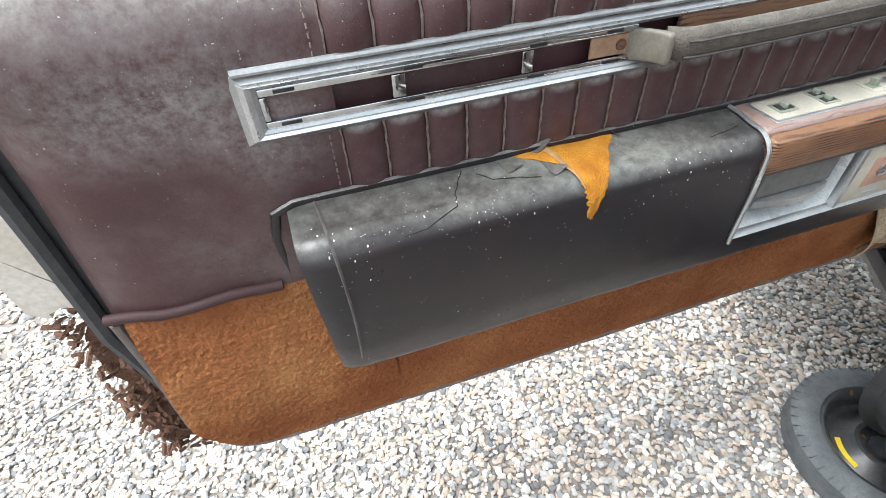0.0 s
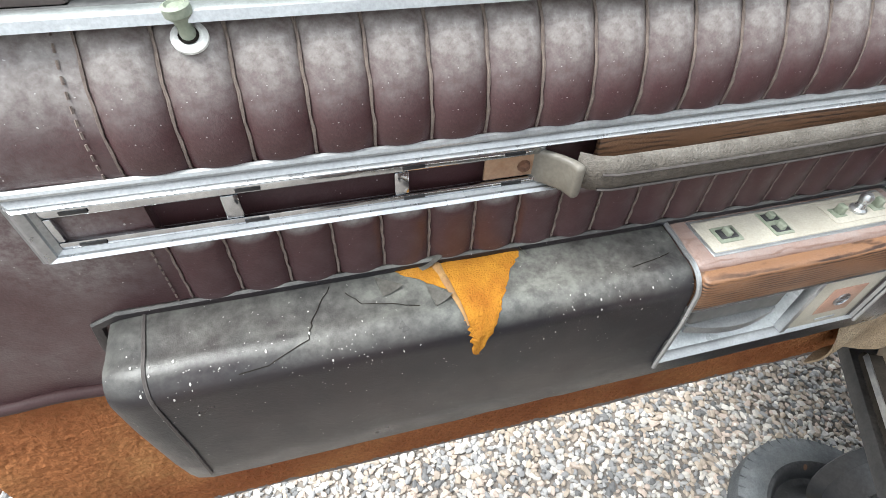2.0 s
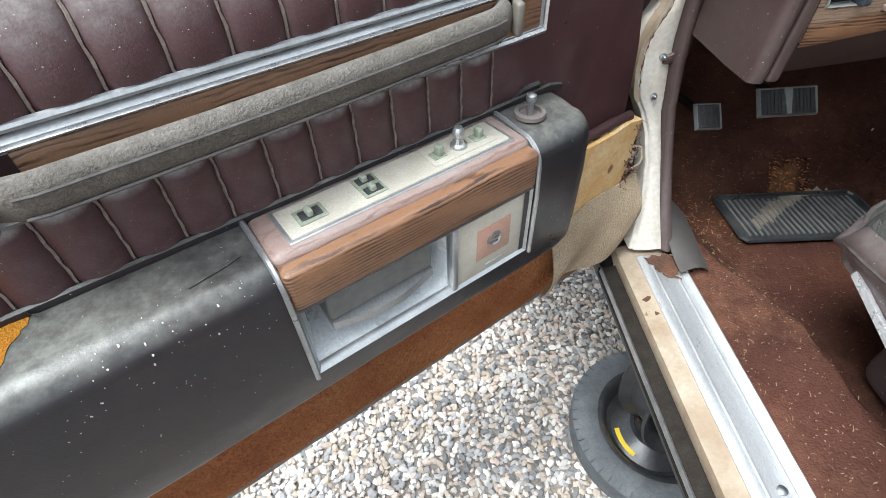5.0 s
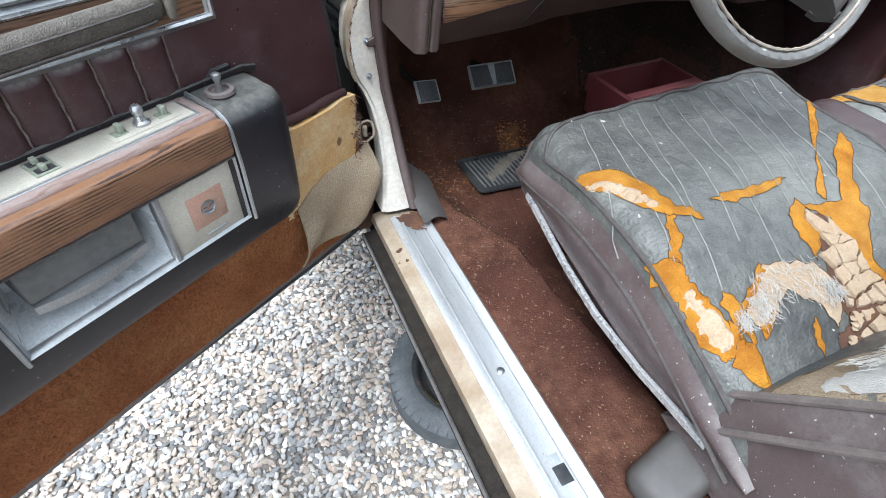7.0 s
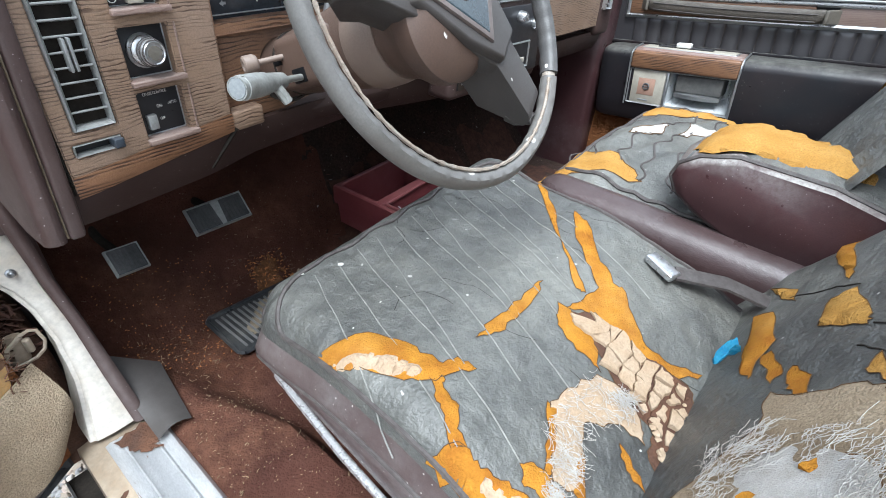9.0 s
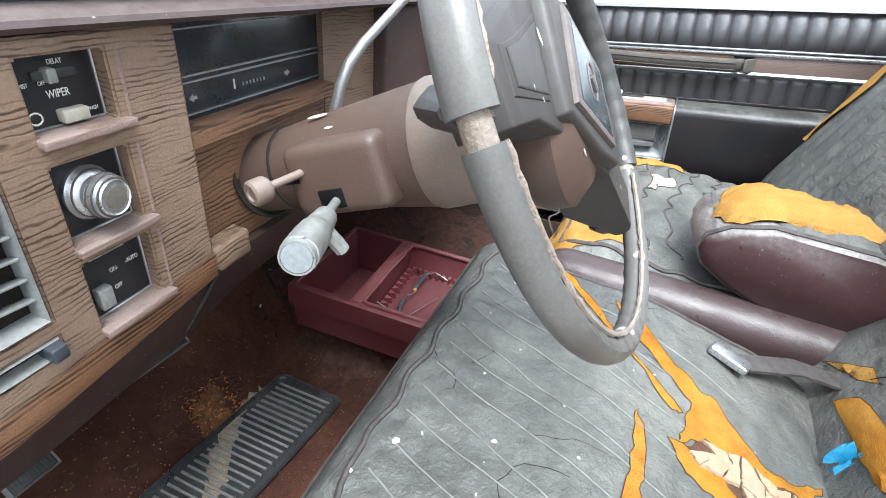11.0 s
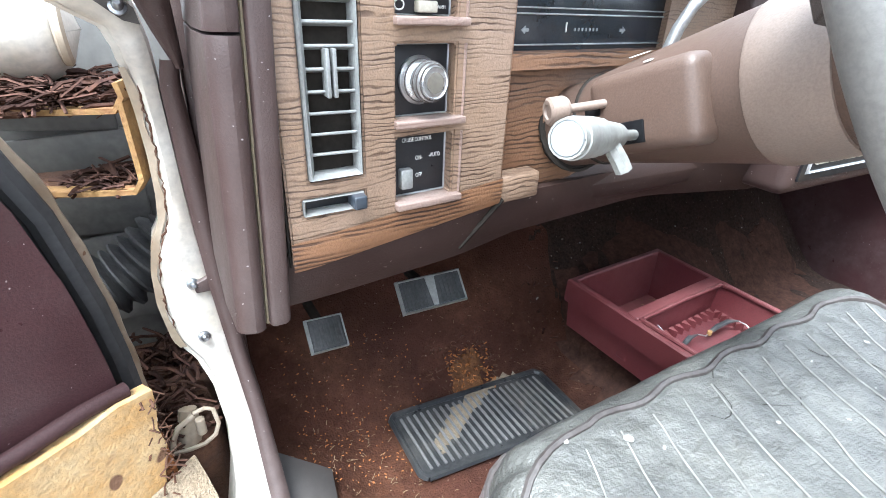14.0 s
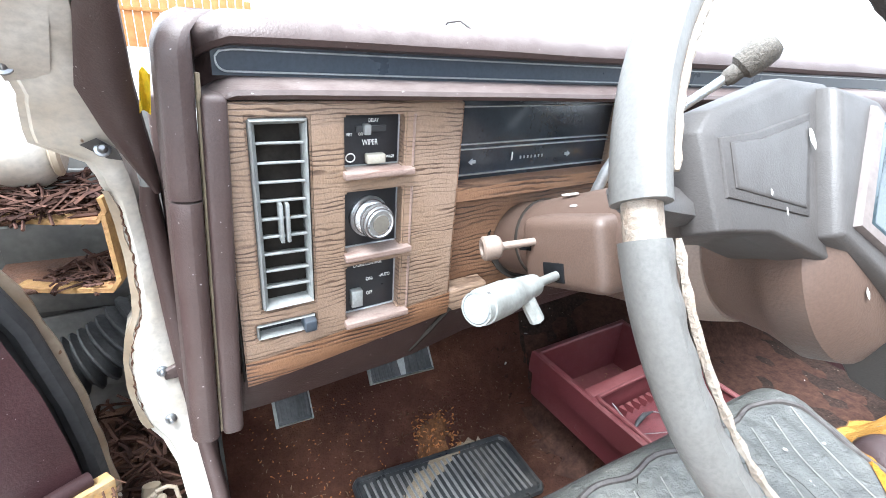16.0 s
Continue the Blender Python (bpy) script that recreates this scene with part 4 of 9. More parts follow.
part("mulch", bm, M_DIRT, car, "dark mulch over the tunnel", kind="stuff")
litter("leaf_litter", 260, (-0.13, -0.02, 0.84), (-0.015, 0.16, 0.89), 0.05, 0.003, M_DIRT, car, 3)
bm = B()
rbox(bm, (-0.2, -0.03, 0.6), (0.0, 0.22, 0.85), 0.03, 2)
part("fender_bottom", bm, M_RUST, car, "rust and dirt in the fender bottom")
bm = B()
tube(bm, [(-0.05, -0.02, 0.8), (-0.035, -0.015, 0.84), (-0.03, -0.01, 0.885)], [0.016, 0.014, 0.01], 10, 0.6)
part("hinge_arm", bm, M_CREAMP, car, "cream painted door hinge arm")
bm = B()
tube(bm, [(-0.05, -0.043, 0.862), (-0.048, -0.041, 0.872), (-0.041, -0.036, 0.884), (-0.03, -0.033, 0.889), (-0.024, -0.032, 0.893)], 0.0032, 8, 0.8)
tube(bm, [(-0.024, -0.03, 0.893), (-0.012, -0.03, 0.896), (-0.004, -0.031, 0.892), (-0.001, -0.038, 0.876), (-0.006, -0.043, 0.866), (-0.018, -0.046, 0.86), (-0.034, -0.046, 0.858), (-0.05, -0.043, 0.856)], 0.0026, 8, 0.9)
lathe(bm, [(0.005, 0.0), (0.005, 0.02), (0.003, 0.022), (0.0, 0.022)], 12, Matrix.Translation((-0.019, -0.034, 0.866)))
rbox(bm, (-0.05, -0.07, 0.735), (-0.022, -0.045, 0.795), 0.005, 2)
part("hinge_arm", bm, M_CREAMP, car)

# ---- doors: x runs towards the hinge, y outwards, z up; the trim plate's front end is at x = 0 ----
BELT, PLB, PLT, ARMT, ARMB = 1.328, 1.163, 1.23, 1.088, 0.878


def bulge(z):
    """How far the padded panel stands towards the cabin at a height."""
    t = max(0.0, min(1.0, (BELT - z) / (BELT - 1.225)))
    return 0.032 - 0.044 * math.sin(t * math.pi * 0.62) ** 0.8


def panel_y(z):
    return bulge(z) if z > 1.222 else -0.006


def arm_profile(n=10):
    """Section of the armrest, (y, z): from the back edge over the top, down the front and under."""
    p = [(0.004, ARMT + 0.002), (-0.012, ARMT + 0.003), (-0.03, ARMT + 0.002), (-0.05, ARMT - 0.001)]
    cy, cz, r = -0.056, ARMT - 0.03, 0.029
    p += [(cy - r * math.sin(a), cz + r * math.cos(a)) for a in (math.pi / 2 * k / n for k in range(n + 1))]
    p += [(-0.087, ARMT - 0.07), (-0.086, ARMB + 0.06), (-0.083, ARMB + 0.02)]
    p += [(-0.075, ARMB + 0.004), (-0.06, ARMB - 0.002), (-0.03, ARMB), (0.0, ARMB + 0.01)]
    return p


def along(p, s):
    """The point at length s along a section, and its outward normal."""
    for a, b in zip(p, p[1:]):
        l = math.hypot(b[0] - a[0], b[1] - a[1])
        if s <= l or b == p[-1]:
            t = s / l
            n = Vector((-(b[1] - a[1]), b[0] - a[0])).normalized()
            return Vector((a[0] + (b[0] - a[0]) * t, a[1] + (b[1] - a[1]) * t)), -n if n.y < -0.99 else n
        s -= l


def on_arm(x, s, off):
    q, n = along(arm_profile(), s)
    c = Vector((-0.045, ARMT - 0.06))
    out = n if n.dot(q - c) > 0 else -n
    return Vector((x, q.x + out.x * off, q.y + out.y * off))


def front_end(z):
    """The hinge-side edge of the trim, cut back towards the belt."""
    line = ((0.6, 0.2), (0.97, 0.184), (1.03, 0.18), (1.1, 0.171), (1.17, 0.156), (1.22, 0.136), (1.26, 0.112), (1.34, 0.06))
    for (z0, x0), (z1, x1) in zip(line, line[1:]):
        if z <= z1:
            return x0 + (x1 - x0) * (z - z0) / (z1 - z0)
    return 0.06


def cut_back(bm, x0=0.004, x1=0.2):
    for v in bm.verts:
        if v.co.x > x0:
            v.co.x = x0 + (v.co.x - x0) * (front_end(v.co.z) - x0) / (x1 - x0)
    return bm


def car_door(name, label, at, torn):
    d = thing(name, label, "car door", at, kind="structure")
    XL, XR = -1.13, 0.2
    skin_ = M_VINYL if torn else M_VINYL2
    # shell
    bm = B()
    rbox(bm, (XL - 0.03, 0.07, 0.65), (XR + 0.03, 0.15, BELT + 0.005), 0.02, 3, (12, 1, 12))
    cut_back(bm)
    part("outer_shell", bm, M_PAINT, d, "white painted steel outer skin")
    bm = B()
    out = [(XL - 0.022, BELT), (XL - 0.026, 1.1), (XL - 0.03, 0.95), (XL - 0.005, 0.8), (XL + 0.05, 0.69), (XL + 0.1, 0.67), (XR - 0.1, 0.632), (XR + 0.02, 0.63)] + [(front_end(z) + 0.02, z) for z in (0.8, 1.0, 1.06, 1.15, 1.22, 1.28, BELT)]
    extrude_poly(bm, out, 0.028, 0.07, 1)
    part("inner_shell", bm, M_RUBBER, d, "dark inner shell edge")
    bm = B()
    tube(bm, [(x, 0.022, z) for x, z in out], 0.0105, 8, caps=False)
    part("weatherstrip", bm, M_RUBBER, d, "black rubber door seal")
    if torn:
        bm = B()
        prev_ = None
        for k in range(25):
            z = 0.9 + 0.42 * k / 24
            fe = front_end(z) + 0.0215 + 0.001 * math.sin(k * 1.7)
            row = [bm.verts.new(c) for c in ((fe - 0.004, 0.034, z), (fe + 0.004, 0.033, z), (fe + 0.018, 0.035, z), (fe + 0.02, 0.039, z), (fe + 0.018, 0.066, z))]
            if prev_:
                for i in range(4):
                    bm.faces.new((prev_[i], prev_[i + 1], row[i + 1], row[i]))
            prev_ = row
        bmesh.ops.recalc_face_normals(bm, faces=bm.faces)
        part("hinge_edge", bm, M_CREAMP, d, "cream painted hinge edge, rusting")
    # plain vinyl at both ends
    def sheet(x0, x1, z0, z1, nx=14, nz=26, off=0.0):
        bm = B()
        surf(bm, lambda u, v: Vector((x0 + (x1 - x0) * u, panel_y(z0 + (z1 - z0) * v) + off + 0.0015 * noise.noise(Vector((u * 5, v * 5, x0))) , z0 + (z1 - z0) * v)), nx, nz)
        for v in bm.verts:
            if x0 < -1 and v.co.x < XL + 0.05:
                v.co.y += 0.022 * ((XL + 0.05 - v.co.x) / 0.05) ** 2
            if x0 < -1:
                low = max(0.0, (1.15 - v.co.z) / 0.2)
                v.co.x = XL + (v.co.x - XL) * 1.0 - 0.012 * low * (1 - (v.co.x - XL) / (x1 - XL))
        ret = bmesh.ops.extrude_face_region(bm, geom=bm.faces[:])
        for v in [e for e in ret["geom"] if isinstance(e, bmesh.types.BMVert)]:
            v.co.y += 0.022
        bmesh.ops.recalc_face_normals(bm, faces=bm.faces)
        return bm
    N, w, PX = 18, 0.0427, -0.859
    part("vinyl_panel", sheet(XL, PX, 0.985, BELT), skin_, d, "smooth maroon vinyl with a dusty top")
    part("vinyl_panel", cut_back(sheet(PX + N * w, XR, 0.985, BELT, nx=22)), skin_, d)
    bm = B()
    tube(bm, [(front_end(z) + 0.036, 0.05, z) for z in (0.72, 0.85, 1.0, 1.06, 1.15, 1.22, 1.28, BELT)], 0.007, 8)
    part("hinge_flange", bm, M_PAINT, d, "white painted hinge-side flange")
    part("vinyl_backing", sheet(PX, PX + N * w, 0.9, BELT, off=0.012), skin_, d)
    bm = B()
    tube(bm, [(XL - 0.012 + 0.0185 * k, 0.003 - 0.012 * min(1.0, k / 3), 0.99 + 0.002 * math.sin(k * 1.1)) for k in range(11)], 0.0065, 12, 1.0)
    tube(bm, [(0.01 + 0.0175 * k, -0.014, 0.99 + 0.0015 * math.sin(k)) for k in range(11)], 0.0075, 10, 1.0)
    part("vinyl_fold", bm, M_FOLD, d, "rolled lower edge of the vinyl")
    # pleats
    def pleat(z0, z1, upper):
        bm = B()
        def f(u, v):
            z = z0 + (z1 - z0) * v
            k = math.sin(math.pi * u) ** 0.5 if 0 < u < 1 else 0.0
            e = math.sin(math.pi / 2 * min(1.0, v / (0.3 if upper else 0.15))) * (math.sin(math.pi / 2 * min(1.0, (1 - v) / 0.15)) if v < 1 else 0.0)
            return Vector((u * w, panel_y(z) + 0.003 - 0.0085 * k * (0.35 + 0.65 * e), z))
        surf(bm, f, 10, 16)
        bmesh.ops.recalc_face_normals(bm, faces=bm.faces)
        return bm
    for z0, z1, upper in ((PLT - 0.012, BELT - 0.002, True), (ARMT - 0.002, PLB + 0.002, False)):
        me = finish(pleat(z0, z1, upper), skin_)
        for k in range(N):
            ob = new("pleat", me)
            ob.parent = d
            x = PX + w * (k + (1 if FLIP[0] else 0))
            ob.location = (-x if FLIP[0] else x, 0, 0)
        bm = B()
        tube(bm, [(0.0005 * math.sin(j * 2.1), panel_y(z) + 0.001, z) for j, z in ((j, z0 + (z1 - z0) * j / 12) for j in range(13))], [0.0009 + 0.0006 * abs(math.sin(j * 1.9)) for j in range(13)], 5)
        me = finish(bm, M_SEAM if torn else M_WELT)
        for k in range(N + 1):
            ob = new("pleat_seam", me)
            ob.parent = d
            x = PX + w * k
            ob.location = (-x if FLIP[0] else x, 0, 0)
    if torn:
        bm = B()
        for z0, z1 in ((PLT + 0.004, BELT - 0.008), (ARMT + 0.006, PLB - 0.004)):
            z = z0
            while z < z1:
                tube(bm, [(-0.87, panel_y(z) - 0.001, z), (-0.87, panel_y(z + 0.004) - 0.001, z + 0.0042)], 0.0009, 4)
                z += 0.0075
        part("stitching", bm, M_SEAM, d, kind="stuff")
    # belt strip
    bm = B()
    extrude_poly(bm, [(0.006, BELT - 0.005), (0.008, BELT + 0.001), (0.012, BELT + 0.003), (0.022, BELT + 0.002), (0.024, BELT - 0.005)], XL - 0.02, 0.075, 0)
    part("belt_strip", bm, M_ALU, d, "bright worn belt strip")
    # trim plate
    bm = B()
    frame_ring(bm, (-0.942, -0.018, PLB, PLT), (-0.922, -0.034, PLB + 0.014, PLT - 0.016), -0.016, 0.0)
    trim_ = part("trim_frame", bm, M_ALU, d, "ribbed bright metal trim frame")
    bm = B()
    frame_ring(bm, (-0.936, -0.026, PLB + 0.006, PLT - 0.008), (-0.926, -0.03, PLB + 0.011, PLT - 0.013), -0.0185, -0.01)
    part("trim_bead", bm, M_CHROME, trim_)
    for zz in (PLT + 0.001,):
        bm = B()
        tube(bm, [(-0.938 + 0.918 * k / 12, -0.0135, zz) for k in range(13)], 0.0034, 8)
        part("trim_lip", bm, M_ALU, trim_)
    z0, z1 = PLB + 0.014, PLT - 0.016
    if torn:
        bm = B()
        def bar(a, b, c, e):
            rbox(bm, (a, -0.012, c), (b, -0.008, e), 0.0012, 1)
        bar(-0.922, -0.548, z1 - 0.007, z1)
        bar(-0.922, -0.548, z0, z0 + 0.007)
        for a, b in ((-0.922, -0.916), (-0.806, -0.793), (-0.676, -0.664)):
            bar(a, b, z0 + 0.0075, z1 - 0.0075)
        part("trim_backplate", bm, M_MIRCH, trim_, "bare chrome backplate with open windows")
        for x in (-0.9, -0.785, -0.66, -0.575):
            for z in (z1 - 0.0035, z0 + 0.0035):
                bm = B()
                rbox(bm, (x - 0.009, -0.0128, z - 0.0016), (x + 0.009, -0.0122, z + 0.0016), 0.0002, 1)
                part("clip_slot", bm, M_DARKP, trim_)
        bm = B()
        rbox(bm, (-0.6, -0.01, z0 + 0.008), (-0.556, -0.007, z1 - 0.008), 0.001, 1)
        part("rust_patch", bm, M_TAN, trim_, "rusty corner behind the plate")
        bm = B()
        lathe(bm, [(0.006, 0), (0.005, 0.003), (0, 0.004)], 10, Matrix.Translation((-0.565, -0.01, (z0 + z1) / 2)) @ axis_to((0, -1, 0)))
        part("screw", bm, M_RUST, trim_)
    else:
        bm = B()
        rbox(bm, (-0.922, -0.012, z0), (-0.548, -0.008, z1), 0.001, 1)
        part("trim_backplate", bm, M_WOODL, trim_, "faded wood-print strip")
    bm = B()
    rbox(bm, (-0.5, -0.0145, z0 - 0.002), (-0.034, -0.008, z1 + 0.002), 0.002, 2, (8, 1, 1))
    part("wood_strip", bm, M_WOODX, trim_, "reddish oak-print strip, peeling")
    # pull handle
    hz, hy = 1.194, -0.034
    pts = []
    for k in range(33):
        t = k / 32
        edge = min(t, 1 - t)
        yy = hy if edge > 0.06 else hy + 0.012 * (1 - edge / 0.06) ** 2
        pts.append((-0.522 + 0.427 * t, yy, hz + 0.009 * t - 0.003 * math.sin(math.pi * t)))
    bm = B()
    sweep(bm, pts, [(0.010 * math.cos(a) * (1.0), 0.0165 * math.sin(a)) for a in (math.tau * k / 14 for k in range(14))])
    h = part("pull_handle", bm, M_HANDLE, d, "grimy padded grey-brown pull handle")
    bm = B()
    tube(bm, [(p[0], p[1] - 0.0108, p[2] + 0.006) for p in pts[1:-1]], 0.0012, 5)
    part("handle_seam", bm, M_WELT, h)
    bm = B()
    tube(bm, [(p[0], p[1] - 0.0085, p[2] - 0.011) for p in pts[1:-1]], 0.0014, 5)
    part("handle_seam", bm, M_WELT, h)
    for x in (-0.529, -0.089):
        s = 1 if x < -0.3 else -1
        cz = hz + (0 if s > 0 else 0.009)
        bm = B()
        rbox(bm, (x - 0.005, -0.042, cz - 0.0165), (x + 0.005, -0.004, cz + 0.0165), 0.0045, 3, (1, 4, 1), warp=lambda q, s=s, x=x: Vector((q.x - s * 0.03 * max(0.0, (q.y + 0.036) / 0.032) ** 1.4, q.y, q.z)))
        part("handle_bracket", bm, M_BRACKET, h, "pale grey end bracket")
    # armrest
    prof = arm_profile()
    AX0, AX1 = -0.93, 0.006
    bm = B()
    xs = [AX0 + 0.002, AX0 + 0.01, AX0 + 0.024] + [AX0 + 0.04 + (AX1 - AX0 - 0.08) * k / 24 for k in range(25)] + [AX1 - 0.024, AX1 - 0.01, AX1 - 0.002]
    rows = []
    for x in xs:
        e = min(x - AX0, AX1 - x)
        k = 1.0 if e > 0.03 else 0.86 + 0.14 * math.sqrt(max(0.0, 1 - ((0.03 - e) / 0.03) ** 2))
        row = []
        for y, z in prof:
            lean = 0.012 * (ARMT - z) / 0.2 if x < -0.5 else 0.0
            dent = 0.0012 * noise.noise(Vector((x * 25, y * 40, z * 40)))
            row.append(bm.verts.new((x + lean, 0.002 + (y - 0.002) * k + dent, (ARMT - 0.1) + (z - (ARMT - 0.1)) * (0.5 + 0.5 * k) + dent)))
        rows.append(row)
    for a, b in zip(rows, rows[1:]):
        for i in range(len(prof) - 1):
            xa = (a[i].co.x + b[i].co.x) / 2
            if -0.388 < xa < -0.088 and a[i + 1].co.z > 0.93 and i > 0:
                continue
            bm.faces.new((a[i], a[i + 1], b[i + 1], b[i]))
    bm.faces.new(rows[0])
    bm.faces.new(rows[-1][::-1])
    bmesh.ops.recalc_face_normals(bm, faces=bm.faces)
    arm = part("armrest", bm, M_ARM, d, "weathered black-brown vinyl armrest")
    bm = B()
    tube(bm, [(-0.944, -0.002, 0.96), (-0.947, -0.004, 1.05), (-0.94, -0.008, 1.084), (-0.92, -0.008, ARMT + 0.004), (-0.6, -0.009, ARMT + 0.006), (-0.39, -0.009, ARMT + 0.005), (0.0, -0.009, ARMT + 0.006), (0.02, -0.008, ARMT)], 0.0055, 8, 0.7)
    part("armrest_flange", bm, M_ARM, arm, "flat vinyl flange round the armrest")
    bm = B()
    tube(bm, [on_arm(-0.9 + 0.01 * math.sin(s * 9), 0.01 + s, 0.0002) for s in (0.24 * k / 30 for k in range(31))], 0.0018, 5)
    part("armrest_welt", bm, M_WELT, arm)
    if torn:
        rnd = random.Random(11)
        bm = B()
        prevs = None
        for k in range(41):
            s = 0.006 + 0.118 * k / 40
            t = k / 40
            xl = -0.69 + 0.02 * t + 0.05 * min(1, t / 0.35) ** 1.3 + rnd.uniform(-0.002, 0.002)
            xr = -0.556 - 0.06 * max(0, (t - 0.14) / 0.86) ** 0.75 + rnd.uniform(-0.0015, 0.0015)
            if xr < xl + 0.002:
                xl, xr = (xl + xr) / 2 - 0.001, (xl + xr) / 2 + 0.001
            row = [bm.verts.new(on_arm(xl + (xr - xl) * i / 10, s, 0.0008 if i in (0, 10) else 0.002 + 0.002 * noise.noise(Vector((xl + i * 0.3, s * 50, 0))))) for i in range(11)]
            if prevs:
                for i in range(10):
                    bm.faces.new((prevs[i], prevs[i + 1], row[i + 1], row[i]))
            prevs = row
        bmesh.ops.recalc_face_normals(bm, faces=bm.faces)
        tear = part("foam_tear", bm, M_FOAM, arm, "orange foam showing through a torn cover")
        bm = B()
        tube(bm, [on_arm(-0.642 + 0.016 * t, 0.01 + 0.075 * t, 0.0025) for t in (k / 10 for k in range(11))], [0.0055 - 0.0045 * k / 10 for k in range(11)], 6, 0.4)
        part("torn_ridge", bm, M_YRUST, tear)
        for x0, s0, ln, up in ((-0.668, 0.012, 0.03, 0.012), (-0.7, 0.03, 0.02, 0.004), (-0.655, 0.05, 0.018, 0.006), (-0.552, 0.012, 0.016, 0.005)):
            bm = B()
            pr_ = None
            for k in range(7):
                t = k / 6
                wd = 0.011 * (1 - t) ** 0.8 + 0.0006
                row = [bm.verts.new(on_arm(x0 + ln * t * (1 if x0 < -0.6 else -0.4) + 0.002 * i, s0 + wd * (i - 1) + 0.004 * t, 0.001 + up * t * t)) for i in range(3)]
                if pr_:
                    for i in range(2):
                        bm.faces.new((pr_[i], pr_[i + 1], row[i + 1], row[i]))
                pr_ = row
            bmesh.ops.solidify(bm, geom=bm.faces[:], thickness=0.0012)
            part("torn_flap", bm, M_TORNV, tear, "curled scrap of torn vinyl")
        bm = B()
        for pl_ in ([(-0.742, 0.02), (-0.76, 0.05), (-0.765, 0.07), (-0.8, 0.085), (-0.83, 0.088)], [(-0.73, 0.03), (-0.715, 0.045), (-0.69, 0.05), (-0.66, 0.06)], [(-0.45, 0.06), (-0.42, 0.055), (-0.4, 0.05)]):
            pts = []
            for a, b in zip(pl_, pl_[1:]):
                for k in range(5):
                    pts.append(on_arm(a[0] + (b[0] - a[0]) * k / 5 + rnd.uniform(-0.001, 0.001), a[1] + (b[1] - a[1]) * k / 5, 0.0006))
            tube(bm, pts, 0.0004, 4)
        part("crack_network", bm, M_CRACKSHADE, arm, "cracks in the vinyl", kind="stuff")
        bm = B()
        for _ in range(200):
            x, s, r = rnd.uniform(-0.91, -0.41), rnd.choice((rnd.uniform(0.02, 0.15), rnd.gauss(0.085, 0.012), rnd.gauss(0.085, 0.012))), rnd.choice((0.0003, 0.0003, 0.0003, 0.0004, 0.0004, 0.0005, 0.0006, 0.0009))
            if -0.68 < x < -0.55 and s < 0.12:
                continue
            n = 6
            c = [bm.verts.new(on_arm(x + r * math.cos(a) * rnd.uniform(0.6, 1.2), s + r * math.sin(a) * rnd.uniform(0.8, 2.2), 0.0009)) for a in (math.tau * k / n for k in range(n))]
            bm.faces.new(c)
        bmesh.ops.recalc_face_normals(bm, faces=bm.faces)
        part("droppings", bm, M_SPLAT, arm, "small white droppings", kind="stuff")
    # window switch console
    CX0, CX1 = -0.388, -0.09
    con = part("console", rbox(B(), (CX0, -0.076, ARMT - 0.02), (CX1, 0.0, ARMT + 0.004), 0.012, 4, (10, 2, 1)), M_WOODT, d, "switch console with faded wood-print top")
    bm = B()
    rbox(bm, (CX0 + 0.002, -0.091, 1.036), (CX1 - 0.002, -0.058, ARMT - 0.004), 0.007, 3, (10, 1, 1))
    part("wood_front", bm, M_WOODF, con, "oak-print front rail")
    for x in (CX0, CX1):
        bm = B()
        pr = [p for p in arm_profile() if p[1] > 0.93]
        tube(bm, [(x, y * 1.03 - 0.001, z + 0.002) for y, z in pr] + [(x, -0.09, 0.93)], 0.0028, 6)
        part("console_edge", bm, M_ALU, con)
    bm = B()
    rbox(bm, (-0.362, -0.062, ARMT + 0.002), (-0.112, -0.018, ARMT + 0.0065), 0.002, 2)
    sw = part("switch_plate", bm, M_CREAM, con, "yellowed cream switch plate")
    ZT = ARMT + 0.0066
    bm = B()
    rbox(bm, (-0.366, -0.066, ARMT + 0.0015), (-0.108, -0.014, ARMT + 0.0048), 0.002, 2)
    part("switch_bezel", bm, M_ALU, sw)

    def switch(x, y, wx, wy, n=1):
        bm = B()
        rbox(bm, (x - wx, y - wy, ZT - 0.001), (x + wx, y + wy, ZT + 0.0012), 0.001, 1)
        part("switch_well", bm, M_GREENP, sw)
        for k in range(n):
            yy = y + (k - (n - 1) / 2) * wy
            bm = B()
            rbox(bm, (x - wx * 0.75, yy - wy * 0.62 / n, ZT), (x + wx * 0.75, yy + wy * 0.62 / n, ZT + 0.0022), 0.001, 1)
            part("switch_slot", bm, M_DARKP, sw)
            bm = B()
            rbox(bm, (x - 0.004, yy - wy * 0.5 / n, ZT), (x + 0.002, yy + wy * 0.5 / n, ZT + 0.0075), 0.0015, 2)
            part("switch_lever", bm, M_GREENP, sw)
    if torn:
        switch(-0.335, -0.042, 0.014, 0.011)
        switch(-0.272, -0.039, 0.012, 0.017, 2)
        bm = B()
        rbox(bm, (-0.205, -0.056, ZT - 0.001), (-0.125, -0.026, ZT + 0.001), 0.001, 1)
        part("switch_well", bm, M_CREAM, sw)
        for x in (-0.192, -0.14):
            bm = B()
            rbox(bm, (x - 0.008, -0.048, ZT), (x + 0.008, -0.034, ZT + 0.0018), 0.001, 1)
            part("switch_slot", bm, M_GREENP, sw)
            bm = B()
            rbox(bm, (x - 0.002, -0.046, ZT), (x + 0.005, -0.036, ZT + 0.012), 0.002, 2)
            part("switch_lever", bm, M_GREENP, sw)
        bm = B()
